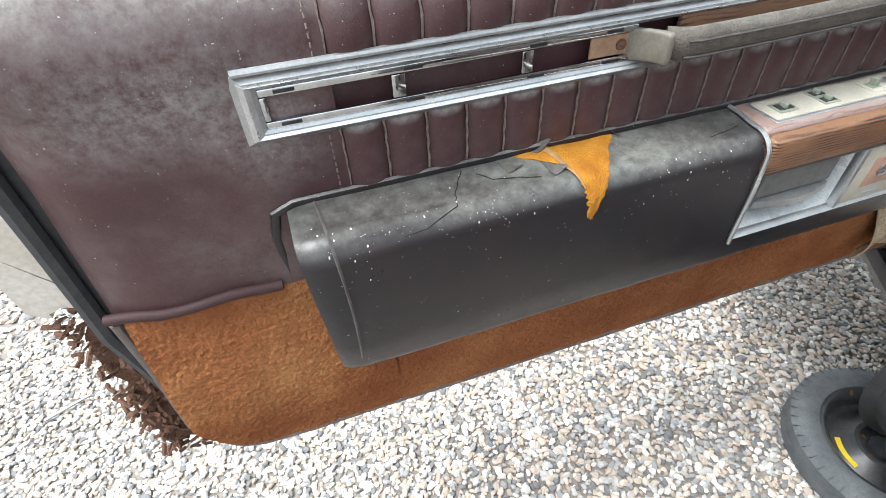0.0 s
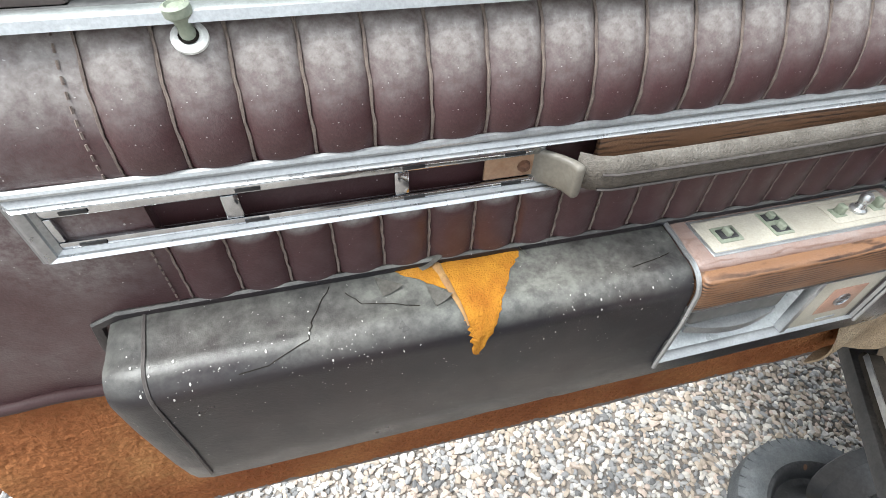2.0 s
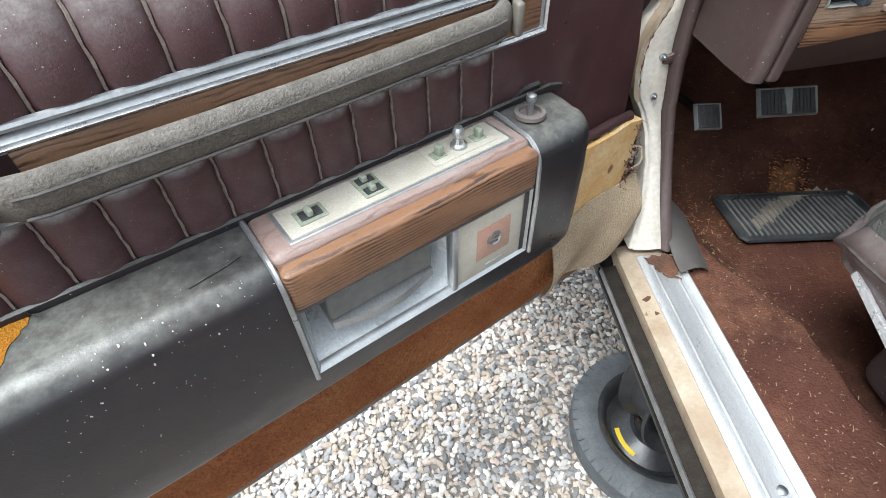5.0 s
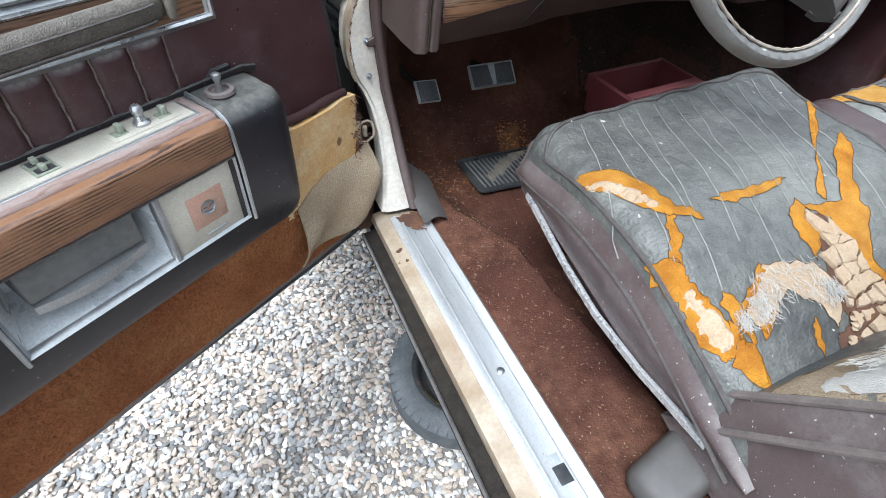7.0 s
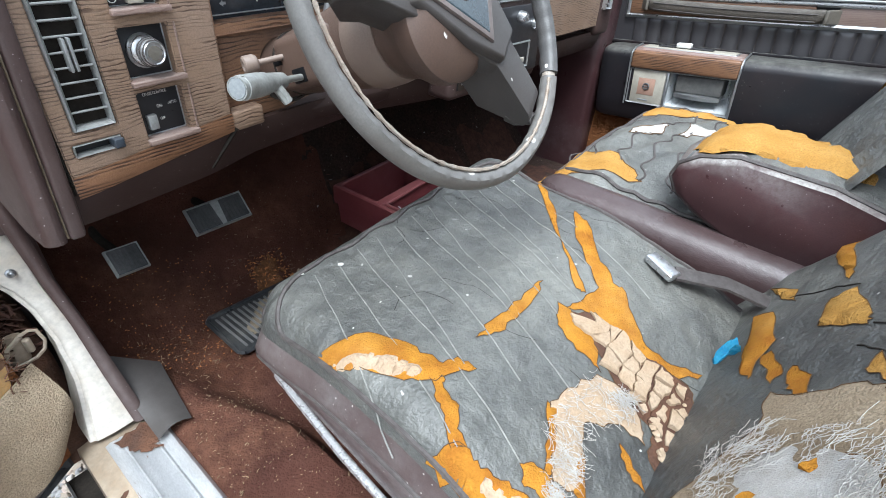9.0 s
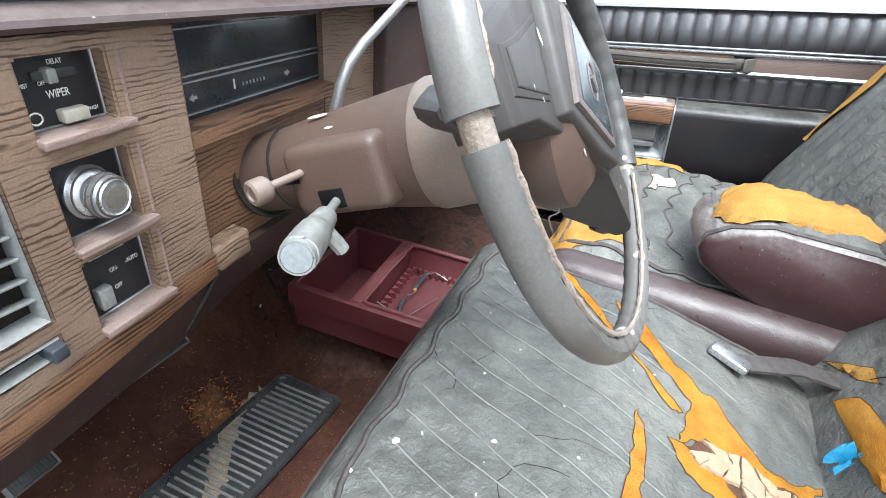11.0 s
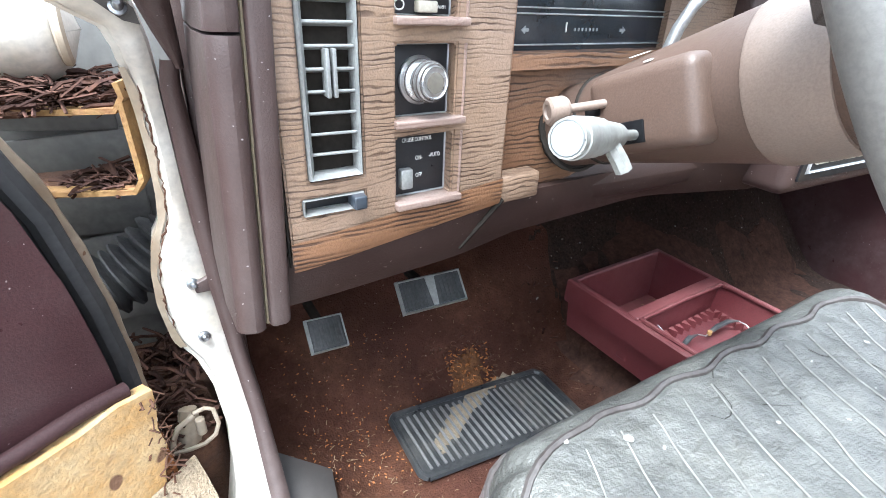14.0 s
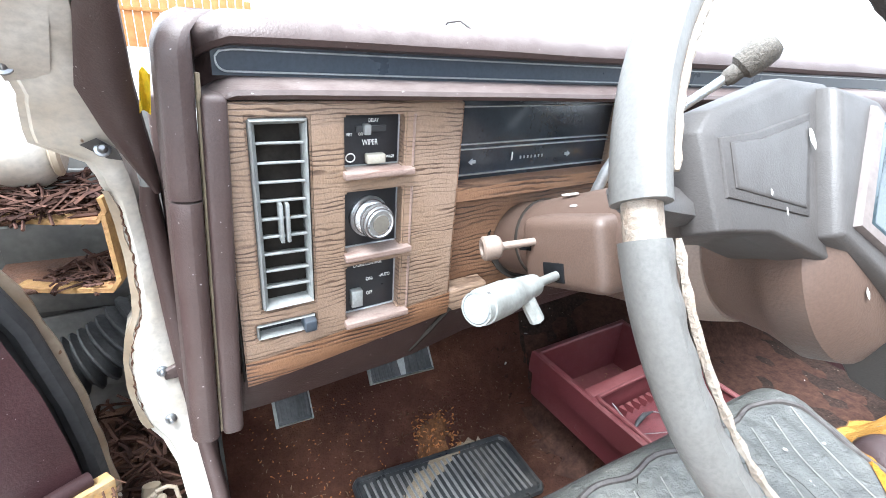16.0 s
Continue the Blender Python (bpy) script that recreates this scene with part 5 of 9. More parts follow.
        lathe(bm, [(0.009, 0), (0.009, 0.004), (0.006, 0.006), (0.0045, 0.012), (0.006, 0.014), (0.0065, 0.02), (0.004, 0.024), (0, 0.0245)], 14, Matrix.Translation((-0.166, -0.042, ZT)))
        part("selector_knob", bm, M_CHROME, sw, "small chrome knob")
        bm = B()
        lathe(bm, [(0.019, 0), (0.018, 0.004), (0.013, 0.005), (0.012, 0.001), (0.0, 0.0)], 20, Matrix.Translation((-0.058, -0.036, ARMT + 0.002)))
        mj = part("mirror_control", bm, M_PIPING, arm, "round mirror control socket")
        bm = B()
        lathe(bm, [(0.004, 0), (0.0032, 0.014), (0.006, 0.019), (0.006, 0.024), (0.003, 0.026), (0, 0.026)], 10, Matrix.Translation((-0.058, -0.036, ARMT + 0.002)))
        part("stick", bm, M_ALU, mj)
        bm = B()
        tube(bm, [(-0.06, -0.004, ARMT), (-0.045, -0.008, ARMT + 0.016), (-0.02, -0.008, ARMT + 0.016), (-0.01, -0.004, ARMT)], 0.003, 6, 1.4)
        part("rear_lip", bm, M_ARM, arm)
    else:
        bm = B()
        rbox(bm, (-0.3, -0.05, ZT), (-0.15, -0.03, ZT + 0.004), 0.002, 2)
        part("switch_lever", bm, M_DARKP, sw)
        bm = B()
        rbox(bm, (-0.24, -0.052, ZT + 0.002), (-0.2, -0.03, ZT + 0.014), 0.003, 2)
        part("switch_lever", bm, M_WHITE, sw, "white plastic lever")
    # ashtray and speaker grille
    FZ0, FZ1, FY = 0.932, 1.036, -0.0865
    bm = B()
    frame_ring(bm, (CX0, CX1 - 0.002, FZ0, FZ1), (CX0 + 0.007, CX1 - 0.009, FZ0 + 0.007, FZ1 - 0.003), FY - 0.003, FY + 0.012)
    rbox(bm, (-0.21, FY - 0.002, FZ0 + 0.004), (-0.202, FY + 0.012, FZ1 - 0.002), 0.002, 1)
    part("bezel", bm, M_ALU, con, "silver bezel")
    bm = B()
    o, i_ = (CX0 + 0.006, -0.209, FZ0 + 0.006, FZ1), (CX0 + 0.03, -0.226, FZ0 + 0.032, FZ1 - 0.012)
    def rg(r, y):
        return [bm.verts.new((x, y, z)) for x, z in ((r[0], r[2]), (r[1], r[2]), (r[1], r[3]), (r[0], r[3]))]
    a, b = rg(o, FY + 0.006), rg(i_, FY + 0.075)
    for k in range(4):
        bm.faces.new((a[k], a[(k + 1) % 4], b[(k + 1) % 4], b[k]))
    bm.faces.new(b)
    bmesh.ops.recalc_face_normals(bm, faces=bm.faces)
    bmesh.ops.reverse_faces(bm, faces=bm.faces)
    ash = part("ashtray_recess", bm, M_ASHP, con, "silver ashtray recess")
    bm = B()
    def lip(u, v):
        x = CX0 + 0.035 + u * 0.125
        return Vector((x, FY + 0.055 - 0.042 * v - 0.012 * math.sin(math.pi * u) * v, FZ1 - 0.046 - 0.012 * v))
    surf(bm, lip, 14, 4)
    ret = bmesh.ops.extrude_face_region(bm, geom=bm.faces[:])
    for v in [e for e in ret["geom"] if isinstance(e, bmesh.types.BMVert)]:
        v.co.z -= 0.011
    bmesh.ops.recalc_face_normals(bm, faces=bm.faces)
    part("ashtray_lip", bm, M_ALU, ash, "curved grey ashtray lip")
    bm = B()
    rbox(bm, (CX0 + 0.034, FY + 0.012, FZ1 - 0.055), (-0.228, FY + 0.07, FZ1 - 0.008), 0.005, 2)
    part("ashtray_drawer", bm, M_DUCT, ash, "dark grey ashtray drawer")
    bm = B()
    rbox(bm, (-0.202, FY + 0.001, FZ0 + 0.005), (CX1 - 0.006, FY + 0.006, FZ1 - 0.002), 0.001, 1)
    gr = part("speaker_cover", bm, M_CREAM, con, "yellowed cream speaker cover")
    bm = B()
    rbox(bm, (-0.174, FY, FZ0 + 0.03), (-0.124, FY + 0.0012, FZ0 + 0.078), 0.0005, 1)
    bd = part("badge_square", bm, M_PINK, gr, "faded pink square")
    bm = B()
    tube(bm, [(-0.149 + 0.009 * math.cos(a), FY - 0.001, FZ0 + 0.055 + 0.009 * math.sin(a)) for a in (math.tau * k / 20 for k in range(21))], 0.0016, 5)
    for z in (0.049, 0.055, 0.061):
        rbox(bm, (-0.157, FY - 0.002, FZ0 + z - 0.001), (-0.141, FY, FZ0 + z + 0.001), 0.0004, 1)
    part("badge", bm, M_ZINC, bd, "small grey ring badge")
    bm = B()
    rbox(bm, (-0.16, FY, FZ0 + 0.014), (-0.13, FY + 0.0012, FZ0 + 0.017), 0.0004, 1)
    part("maker_bar", bm, M_GREYP, gr)
    # lower carpet
    def lowz(x):
        return 0.697 - 0.006 * x
    bm = B()
    def carp(u, v):
        x = XL + 0.004 + (XR - XL) * u
        z0, z1 = lowz(x), 0.988 if u < 0.21 else 0.93
        z = z0 + (z1 - z0) * v
        corner = max(0.0, 0.1 - (x - XL))
        lift = 0.0
        if corner > 0:
            lift = 0.1 - math.sqrt(max(0.0, 0.1 ** 2 - corner ** 2))
            z = max(z, z0 + lift * 1.15)
        n_ = noise.noise(Vector((x * 140, z * 140, 0))) * 0.0014 + noise.noise(Vector((x * 260, z * 260, 3))) * 0.0018
        return Vector((x, -0.006 - 0.03 * (1 - (z - 0.7) / 0.28) - 0.006 * math.sin(math.pi * v) + 0.0018 * noise.noise(Vector((x * 30, z * 30, 0))) + 0.01 * (1 - v) ** 4 + n_, z))
    surf(bm, carp, 520, 110)
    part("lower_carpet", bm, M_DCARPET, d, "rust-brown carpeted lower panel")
    bm = B()
    edge = [carp(0, 0.95), carp(0, 0.75)] + [carp(k / 110, 0) + Vector((-0.004 if k < 9 else 0, 0.003, -0.003)) for k in list(range(0, 14)) + list(range(16, 111, 6))]
    edge = [Vector((XL - 0.008, 0.004, 0.98)), Vector((XL - 0.006, 0.004, 0.88))] + edge[2:]
    tube(bm, edge, 0.006, 8, 0.7)
    part("carpet_piping", bm, M_PIPING, d, "grey-brown edge piping")
    if torn:
        # stripped corner by the hinge
        bm = B()
        extrude_poly(bm, jag([(0.008, 0.82), (0.1, 0.8), (0.19, 0.84), (0.2, 0.983), (0.008, 0.983)], 0.004, 5, 6), -0.027, -0.012, 1)
        part("backing_board", bm, M_BOARD, d, "stained yellow fibreboard, bare and frayed")
        bm = B()
        def rag(u, v):
            x = 0.03 + 0.19 * u - 0.035 * v + 0.03 * u * v
            z = 0.835 + 0.055 * u + 0.012 * math.sin(u * 5) - v * (0.1 + 0.03 * math.sin(u * 3))
            y = -0.031 - 0.03 * math.sin(v * 2.2) - 0.012 * math.sin(u * 7 + v * 3) * v
            return Vector((x, y, z + 0.004 * noise.noise(Vector((u * 9, v * 9, 2)))))
        surf(bm, rag, 26, 16)
        ret = bmesh.ops.extrude_face_region(bm, geom=bm.faces[:])
        for v in [e for e in ret["geom"] if isinstance(e, bmesh.types.BMVert)]:
            v.co.y += 0.003
        bmesh.ops.recalc_face_normals(bm, faces=bm.faces)
        part("burlap_flap", bm, M_BURLAP, d, "hanging flap of tan burlap")
        litter("frayed_edge", 90, (0.185, -0.035, 0.85), (0.205, -0.008, 0.98), 0.022, 0.0012, M_RUST, d, 21)
        bm = B()
        extrude_poly(bm, jag([(-1.15, 1.33), (-1.244, 1.33), (-1.248, 1.2), (-1.248, 1.08), (-1.245, 0.968)], 0.0, 3, 1) + jag([(-1.23, 0.955), (-1.205, 0.965), (-1.18, 0.945), (-1.15, 0.95)], 0.006, 6, 5)[:-5], 0.07, 0.082, 1)
        part("rear_edge", bm, M_PAINT, d, "white painted rear door edge, rusted through below")
        bm = B()
        extrude_poly(bm, jag([(-1.15, 0.95), (-1.2, 0.93), (-1.215, 0.87), (-1.21, 0.78), (-1.225, 0.7), (-1.215, 0.64), (-1.17, 0.64), (-1.15, 0.7)], 0.008, 8, 6), 0.066, 0.08, 1)
        part("rusted_edge", bm, M_RUST, d, "flaking rust along the lower door edge")
        litter("rust_flakes", 240, (XL - 0.1, 0.045, 0.62), (XL - 0.03, 0.09, 0.95), 0.022, 0.0045, M_RUST, d, 22, "rust flakes along the door edge")
        bm = B()
        lathe(bm, [(0.0112, 0), (0.0112, 0.002), (0.0082, 0.0035), (0.006, 0.003), (0.006, 0.0)], 20, Matrix.Translation((-0.794, panel_y(1.314) - 0.006, 1.312)) @ axis_to((0, -0.55, 0.83)))
        lk = part("lock_ferrule", bm, M_WHITE, d, "white plastic lock ferrule")
        # black disc drawn for the shade inside the ferrule
        bm = B()
        lathe(bm, [(0.0062, 0.0038), (0.0, 0.0038)], 16, Matrix.Translation((-0.794, panel_y(1.314) - 0.006, 1.312)) @ axis_to((0, -0.55, 0.83)))
        part("ferrule_hole", bm, M_CRACKSHADE, lk)
        bm = B()
        lathe(bm, [(0.0055, 0), (0.0045, 0.008), (0.0055, 0.013), (0.0085, 0.016), (0.0085, 0.021), (0.006, 0.022), (0.005, 0.0205), (0, 0.0205)], 16, Matrix.Translation((-0.794, panel_y(1.314) - 0.006, 1.312)) @ axis_to((-0.1, -0.12, 1)))
        part("lock_knob", bm, M_GREENP, lk, "greenish worn lock button")
        # lowered glass and the moss at its foot
        bm = B()
        rbox(bm, (XL - 0.02, 0.05, BELT - 0.1), (0.03, 0.055, 1.47), 0.002, 1)
        gl = part("window_pane", bm, M_PANE, d, "pale green lichen-stained window glass")
        gl.visible_shadow = False
        bm = B()
        rbox(bm, (XL - 0.03, 0.034, BELT - 0.01), (-0.86, 0.048, BELT + 0.034), 0.003, 1, warp=lambda q: Vector((q.x, q.y, q.z - 0.02 * max(0, (q.x + 0.95)) / 0.09 if q.z > BELT else q.z)))
        part("glass_run", bm, M_PIPING, d, "grey window run at the rear corner")
        litter("moss", 240, (-0.86, 0.036, BELT + 0.014), (0.05, 0.047, BELT + 0.024), 0.02, 0.0025, M_GREENP, d, 23, "moss along the glass")
    return d


DOOR_AT = pose(-0.229, -0.171, 0, 0, 0, 32.6)
car_door("door_1", "open driver's door with maroon vinyl, torn armrest and rust-brown carpet", DOOR_AT, True)
FLIP[0] = True
car_door("door_2", "closed passenger door with dark pleated vinyl and wood strip", Matrix.Translation((1.6, -0.12, 1.19)) @ pose(0, 0, 0, -4.5, 0, 0) @ pose(0, 0, 0, 0, 0, -90) @ Matrix.Translation((0, 0, -1.19)), False)
FLIP[0] = False

# ---- dashboard ----
dash = thing("dashboard", "faded brown dashboard with cracked wood-print panels and dusty top", "dashboard", pose(0, 0, 0))
DX0, DX1 = 0.052, 1.47
FY = -0.155


def dash_y(x):
    """The fascia bows away from the driver towards the passenger side."""
    return 0.02 * max(0.0, (x - 0.3)) if x < 1 else 0.014 + 0.02 * (x - 1)


# padded top with its dark inset band, swept across the car
bm = B()
top = [(-0.098, 1.4125), (-0.118, 1.415), (-0.134, 1.4143), (-0.146, 1.4105), (-0.1535, 1.4045), (-0.1555, 1.398), (-0.152, 1.3935), (-0.145, 1.392), (-0.139, 1.391), (-0.137, 1.371),
       (-0.148, 1.3702), (-0.16, 1.3685), (-0.1675, 1.3655), (-0.169, 1.362), (-0.165, 1.3585), (-0.12, 1.357), (-0.1, 1.364)]
xs = [DX0 + 0.018, DX0 + 0.021, DX0 + 0.028] + [DX0 + 0.04 + (DX1 - DX0 - 0.05) * k / 40 for k in range(41)]
rows = []
for x in xs:
    e = max(0.0, 0.03 - (x - DX0 - 0.018)) / 0.03
    rows.append([bm.verts.new((x, y + dash_y(x) + 0.012 * e * e * (1 if y < 0 else 0), z - 0.012 * e * e + 0.001 * noise.noise(Vector((x * 9, y * 20, z)))) ) for y, z in top])
for a, b in zip(rows, rows[1:]):
    for i in range(len(top) - 1):
        bm.faces.new((a[i], a[i + 1], b[i + 1], b[i]))
bm.faces.new(rows[0])
bm.faces.new(rows[-1][::-1])
bmesh.ops.recalc_face_normals(bm, faces=bm.faces)
pad = part("top_pad", bm, M_DASH, dash, "dusty padded top")
bm = B()
surf(bm, lambda u, v: Vector((0.08 + 1.368 * u, -0.1395 + dash_y(0.08 + 1.368 * u), 1.371 + 0.02 * v)), 40, 1)
bm2 = B()
surf(bm2, lambda u, v: Vector((0.09 + 1.37 * u, -0.1 + 0.4 * v, 1.4105 - 0.012 * v - 0.04 * v * v)), 24, 10)
part("top_shelf", bm2, M_PALETOP, pad, "near-white top behind the pad")
band = part("inset_band", bm, M_BLUEG, pad, "dark blue-grey inset band")
bm = B()
bead = [(0.09 + 1.356 * k / 30, 1.3738) for k in range(30, -1, -1)] + [(0.09 - 0.0075 * math.sin(a), 1.3813 - 0.0075 * math.cos(a)) for a in (math.pi / 2 * k / 6 for k in range(1, 7))]
bead += [(0.0825, 1.3835), (0.0855, 1.387), (0.093, 1.3883)] + [(0.1 + 1.346 * k / 30, 1.3885) for k in range(31)]
tube(bm, [(x, -0.1405 + dash_y(x), z) for x, z in bead], 0.0008, 5)
part("band_bead", bm, M_ALU, pad, "thin bright line round the band")
bm = B()
tube(bm, [(0.271, -0.11, 1.41), (0.273, -0.118, 1.417), (0.28, -0.128, 1.419), (0.286, -0.136, 1.4135)], 0.0011, 5)
part("lifted_wire", bm, M_WELT, pad)

# rolled left end, leaning with the dash, with a thin mustard line in its groove
def lean(z):
    return 0.05 * (z - 1.2)


def roll(z0, z1, bm):
    rows = []
    for k in range(25):
        z = z0 + (z1 - z0) * k / 24
        e = min(z - z0, z1 - z)
        sh = 1 - 0.12 * max(0.0, 1 - e / 0.008) ** 2
        cx = 0.05 + lean(z)
        t = max(0.0, (z - 1.3845) / 0.0285) if z1 > 1.36 else 0.0
        rd = 1 - math.sqrt(max(0.0, 1 - min(t, 0.98) ** 2))
        row = [(cx + 0.009, -0.15), (cx + 0.0085, -0.166)]
        row += [(cx + 0.009 * math.cos(a), -0.168 - 0.009 * math.sin(a) * sh) for a in (math.pi / 2 * (0.3 + 0.7 * j / 6) for j in range(7))]
        row += [(cx - 0.013 * math.sin(a), -0.164 - 0.013 * math.cos(a) * sh) for a in (math.pi / 2 * j / 5 for j in range(6))]
        row += [(cx - 0.016, -0.12), (cx - 0.016, -0.02), (cx + 0.0, 0.02)]
        rows.append([bm.verts.new((x + 0.024 * rd * (x < cx + 0.005), y + 0.03 * rd * (y < -0.14), z)) for x, y in row])
    for p, q in zip(rows, rows[1:]):
        for i in range(len(p) - 1):
            bm.faces.new((p[i], p[i + 1], q[i + 1], q[i]))
    bm.faces.new(rows[0][::-1])
    bm.faces.new(rows[-1])
    bmesh.ops.recalc_face_normals(bm, faces=bm.faces)
    return bm


part("end_roll", roll(1.292, 1.4125, B()), M_DASH, dash, "rolled padded end")
part("end_roll", roll(1.079, 1.29, B()), M_DASH, dash)
bm = B()
tube(bm, [(0.0605 + lean(z), -0.166, z) for z in (1.08, 1.2, 1.375)], 0.0017, 6)
part("edge_strip", bm, mat("mustard_edge_strip", (0.32, 0.26, 0.17), (0.2, 0.15, 0.1), 0.7, scale=60, dust=0.2), dash, "thin mustard edge line")
bm = B()
rbox(bm, (0.061, -0.174, 1.078), (0.0775, -0.13, 1.362), 0.005, 3, (1, 1, 4), warp=lambda q: Vector((q.x + lean(q.z), q.y, q.z)))
part("edge_band", bm, M_DASH, dash, "narrow padded band")

# fascia carrier and lower panel
bm = B()
rbox(bm, (0.07, -0.15, 1.1), (0.268, -0.05, 1.358), 0.006, 2)
part("fascia_carrier", bm, M_DASH, dash)
bm = B()
def lower(u, v):
    x = 0.068 + (DX1 - 0.086) * u
    k = max(0.0, min(1.0, (x - 0.24) / 0.08))
    ztop = 1.13 + 0.012 * min(1, x / 0.28)
    zb = 1.079 + 0.03 * max(0.0, min(0.16, x - 0.07)) + 0.006 * k
    return Vector((x, -0.164 + 0.008 * k + 0.016 * v * v + dash_y(x), ztop + (zb - ztop) * v + 0.0))
surf(bm, lower, 60, 8)
ret = bmesh.ops.extrude_face_region(bm, geom=bm.faces[:])
for v in [e for e in ret["geom"] if isinstance(e, bmesh.types.BMVert)]:
    v.co.y += 0.03
bmesh.ops.recalc_face_normals(bm, faces=bm.faces)
part("lower_panel", bm, M_LOWDASH, dash, "brown lower panel")
bm = B()
tube(bm, [(0.285, -0.163, 1.143), (0.262, -0.16, 1.12), (0.243, -0.152, 1.096)], 0.003, 6)
part("panel_gap", bm, M_CRACKSHADE, dash, "open black joint between the lower panels")
bm = B()
rbox(bm, (0.1, -0.12, 1.1), (1.4, 0.3, 1.16), 0.03, 2)
part("dash_underside", bm, M_LOWDASH, dash, "dark underside")
bm = B()
rbox(bm, (0.28, -0.09, 1.14), (1.44, -0.05, 1.357), 0.004, 1)
part("dash_core", bm, M_DARKP, dash)

# left wood panel: a plate with openings for vent and switches
def holed_plate(bm, x0, x1, z0, z1, holes, y0, y1, foot=0.0):
    xs = sorted({x0, x1, *[h[0] for h in holes], *[h[1] for h in holes]})
    zs = sorted({z0, z1, *[h[2] for h in holes], *[h[3] for h in holes]})
    vv = {}
    def v(x, z, y):
        if (x, z, y) not in vv:
            zz = z if z > z0 + 1e-6 else z0 + foot * (x - x0) / (x1 - x0)
            vv[(x, z, y)] = bm.verts.new((x, y + dash_y(x), zz))
        return vv[(x, z, y)]
    def solid(i, j):
        if not (0 <= i < len(xs) - 1 and 0 <= j < len(zs) - 1):
            return False
        cx, cz = (xs[i] + xs[i + 1]) / 2, (zs[j] + zs[j + 1]) / 2
        return not any(h[0] < cx < h[1] and h[2] < cz < h[3] for h in holes)
    for i in range(len(xs) - 1):
        for j in range(len(zs) - 1):
            if not solid(i, j):
                continue
            a, b, c, d = xs[i], xs[i + 1], zs[j], zs[j + 1]
            bm.faces.new((v(a, c, y0), v(b, c, y0), v(b, d, y0), v(a, d, y0)))
            for (p, q), nb in ((((a, c), (b, c)), (i, j - 1)), (((b, d), (a, d)), (i, j + 1)), (((a, d), (a, c)), (i - 1, j)), (((b, c), (b, d)), (i + 1, j))):
                if not solid(*nb):
                    bm.faces.new((v(*q, y0), v(*p, y0), v(*p, y1), v(*q, y1)))
    bmesh.ops.recalc_face_normals(bm, faces=bm.faces)
    return bm


HOLES = [(0.096, 0.140, 1.19, 1.346), (0.09, 0.140, 1.164, 1.178), (0.168, 0.2215, 1.302, 1.346), (0.168, 0.2215, 1.229, 1.284), (0.168, 0.2215, 1.162, 1.216)]
bm = B()
holed_plate(bm, 0.079, 0.279, 1.124, 1.3565, HOLES, -0.1665, -0.148, 0.022)
bmesh.ops.bevel(bm, geom=[e for e in bm.edges if e.is_manifold and e.calc_face_angle(0) > 0.8], offset=0.0016, segments=2, affect="EDGES")
wpan = part("wood_panel", bm, M_WOODD, dash, "pinkish weathered oak-print panel")
# black tube paints the shadow line round the panel
bm = B()
tube(bm, [(0.0772, -0.164, 1.124), (0.0772, -0.164, 1.3575), (0.279, -0.164, 1.3578)], 0.0012, 5)
part("panel_shadow_line", bm, M_CRACKSHADE, dash)
bm = B()
def footw(u, v):
    x = 0.079 + 0.2 * u
    return Vector((x, -0.1688 + 0.006 * v - 0.004 * math.sin(v * 2), 1.125 + 0.022 * u + 0.02 - 0.026 * v))
surf(bm, footw, 10, 6)
part("wood_foot", bm, M_WOODF, dash, "curved wood-print foot, varnish peeling")

# vent with its slats
bm = B()
frame_ring(bm, (0.0955, 0.1405, 1.1895, 1.3465), (0.1015, 0.1355, 1.195, 1.341), -0.1685, -0.152)
vent = part("air_vent", bm, M_VENT, dash, "chromed left air vent")
bm = B()
rbox(bm, (0.1, -0.1535, 1.191), (0.137, -0.1505, 1.345), 0.0008, 1)
part("vent_well", bm, M_CRACKSHADE, vent)
bm = B()
rbox(bm, (-0.0175, -0.004, -0.0011), (0.0175, 0.007, 0.0011), 0.0008, 1)
slat = finish(bm, M_VENT)
for k in range(9):
    ob = new("slat", slat)
    ob.parent = vent
    ob.matrix_local = pose(0.1185, -0.1605, 1.209 + 0.0147 * k, -14, 0, 0)
for x in (0.1155, 0.1205):
    bm = B()
    rbox(bm, (x - 0.0015, -0.17, 1.25), (x + 0.0015, -0.158, 1.282), 0.0008, 1)
    part("vent_lever", bm, M_VENT, vent)
bm = B()
frame_ring(bm, (0.0895, 0.1405, 1.1635, 1.1785), (0.093, 0.137, 1.1665, 1.1755), -0.168, -0.152)
sl = part("slide_bezel", bm, M_VENT, dash, "chromed vent slide")
bm = B()
rbox(bm, (0.0925, -0.156, 1.166), (0.1375, -0.15, 1.176), 0.0008, 1)
part("slide_well", bm, M_DARKP, sl)
bm = B()
rbox(bm, (0.128, -0.176, 1.166), (0.139, -0.156, 1.177), 0.002, 2)
part("slide_knob", bm, M_BLUEG, sl)

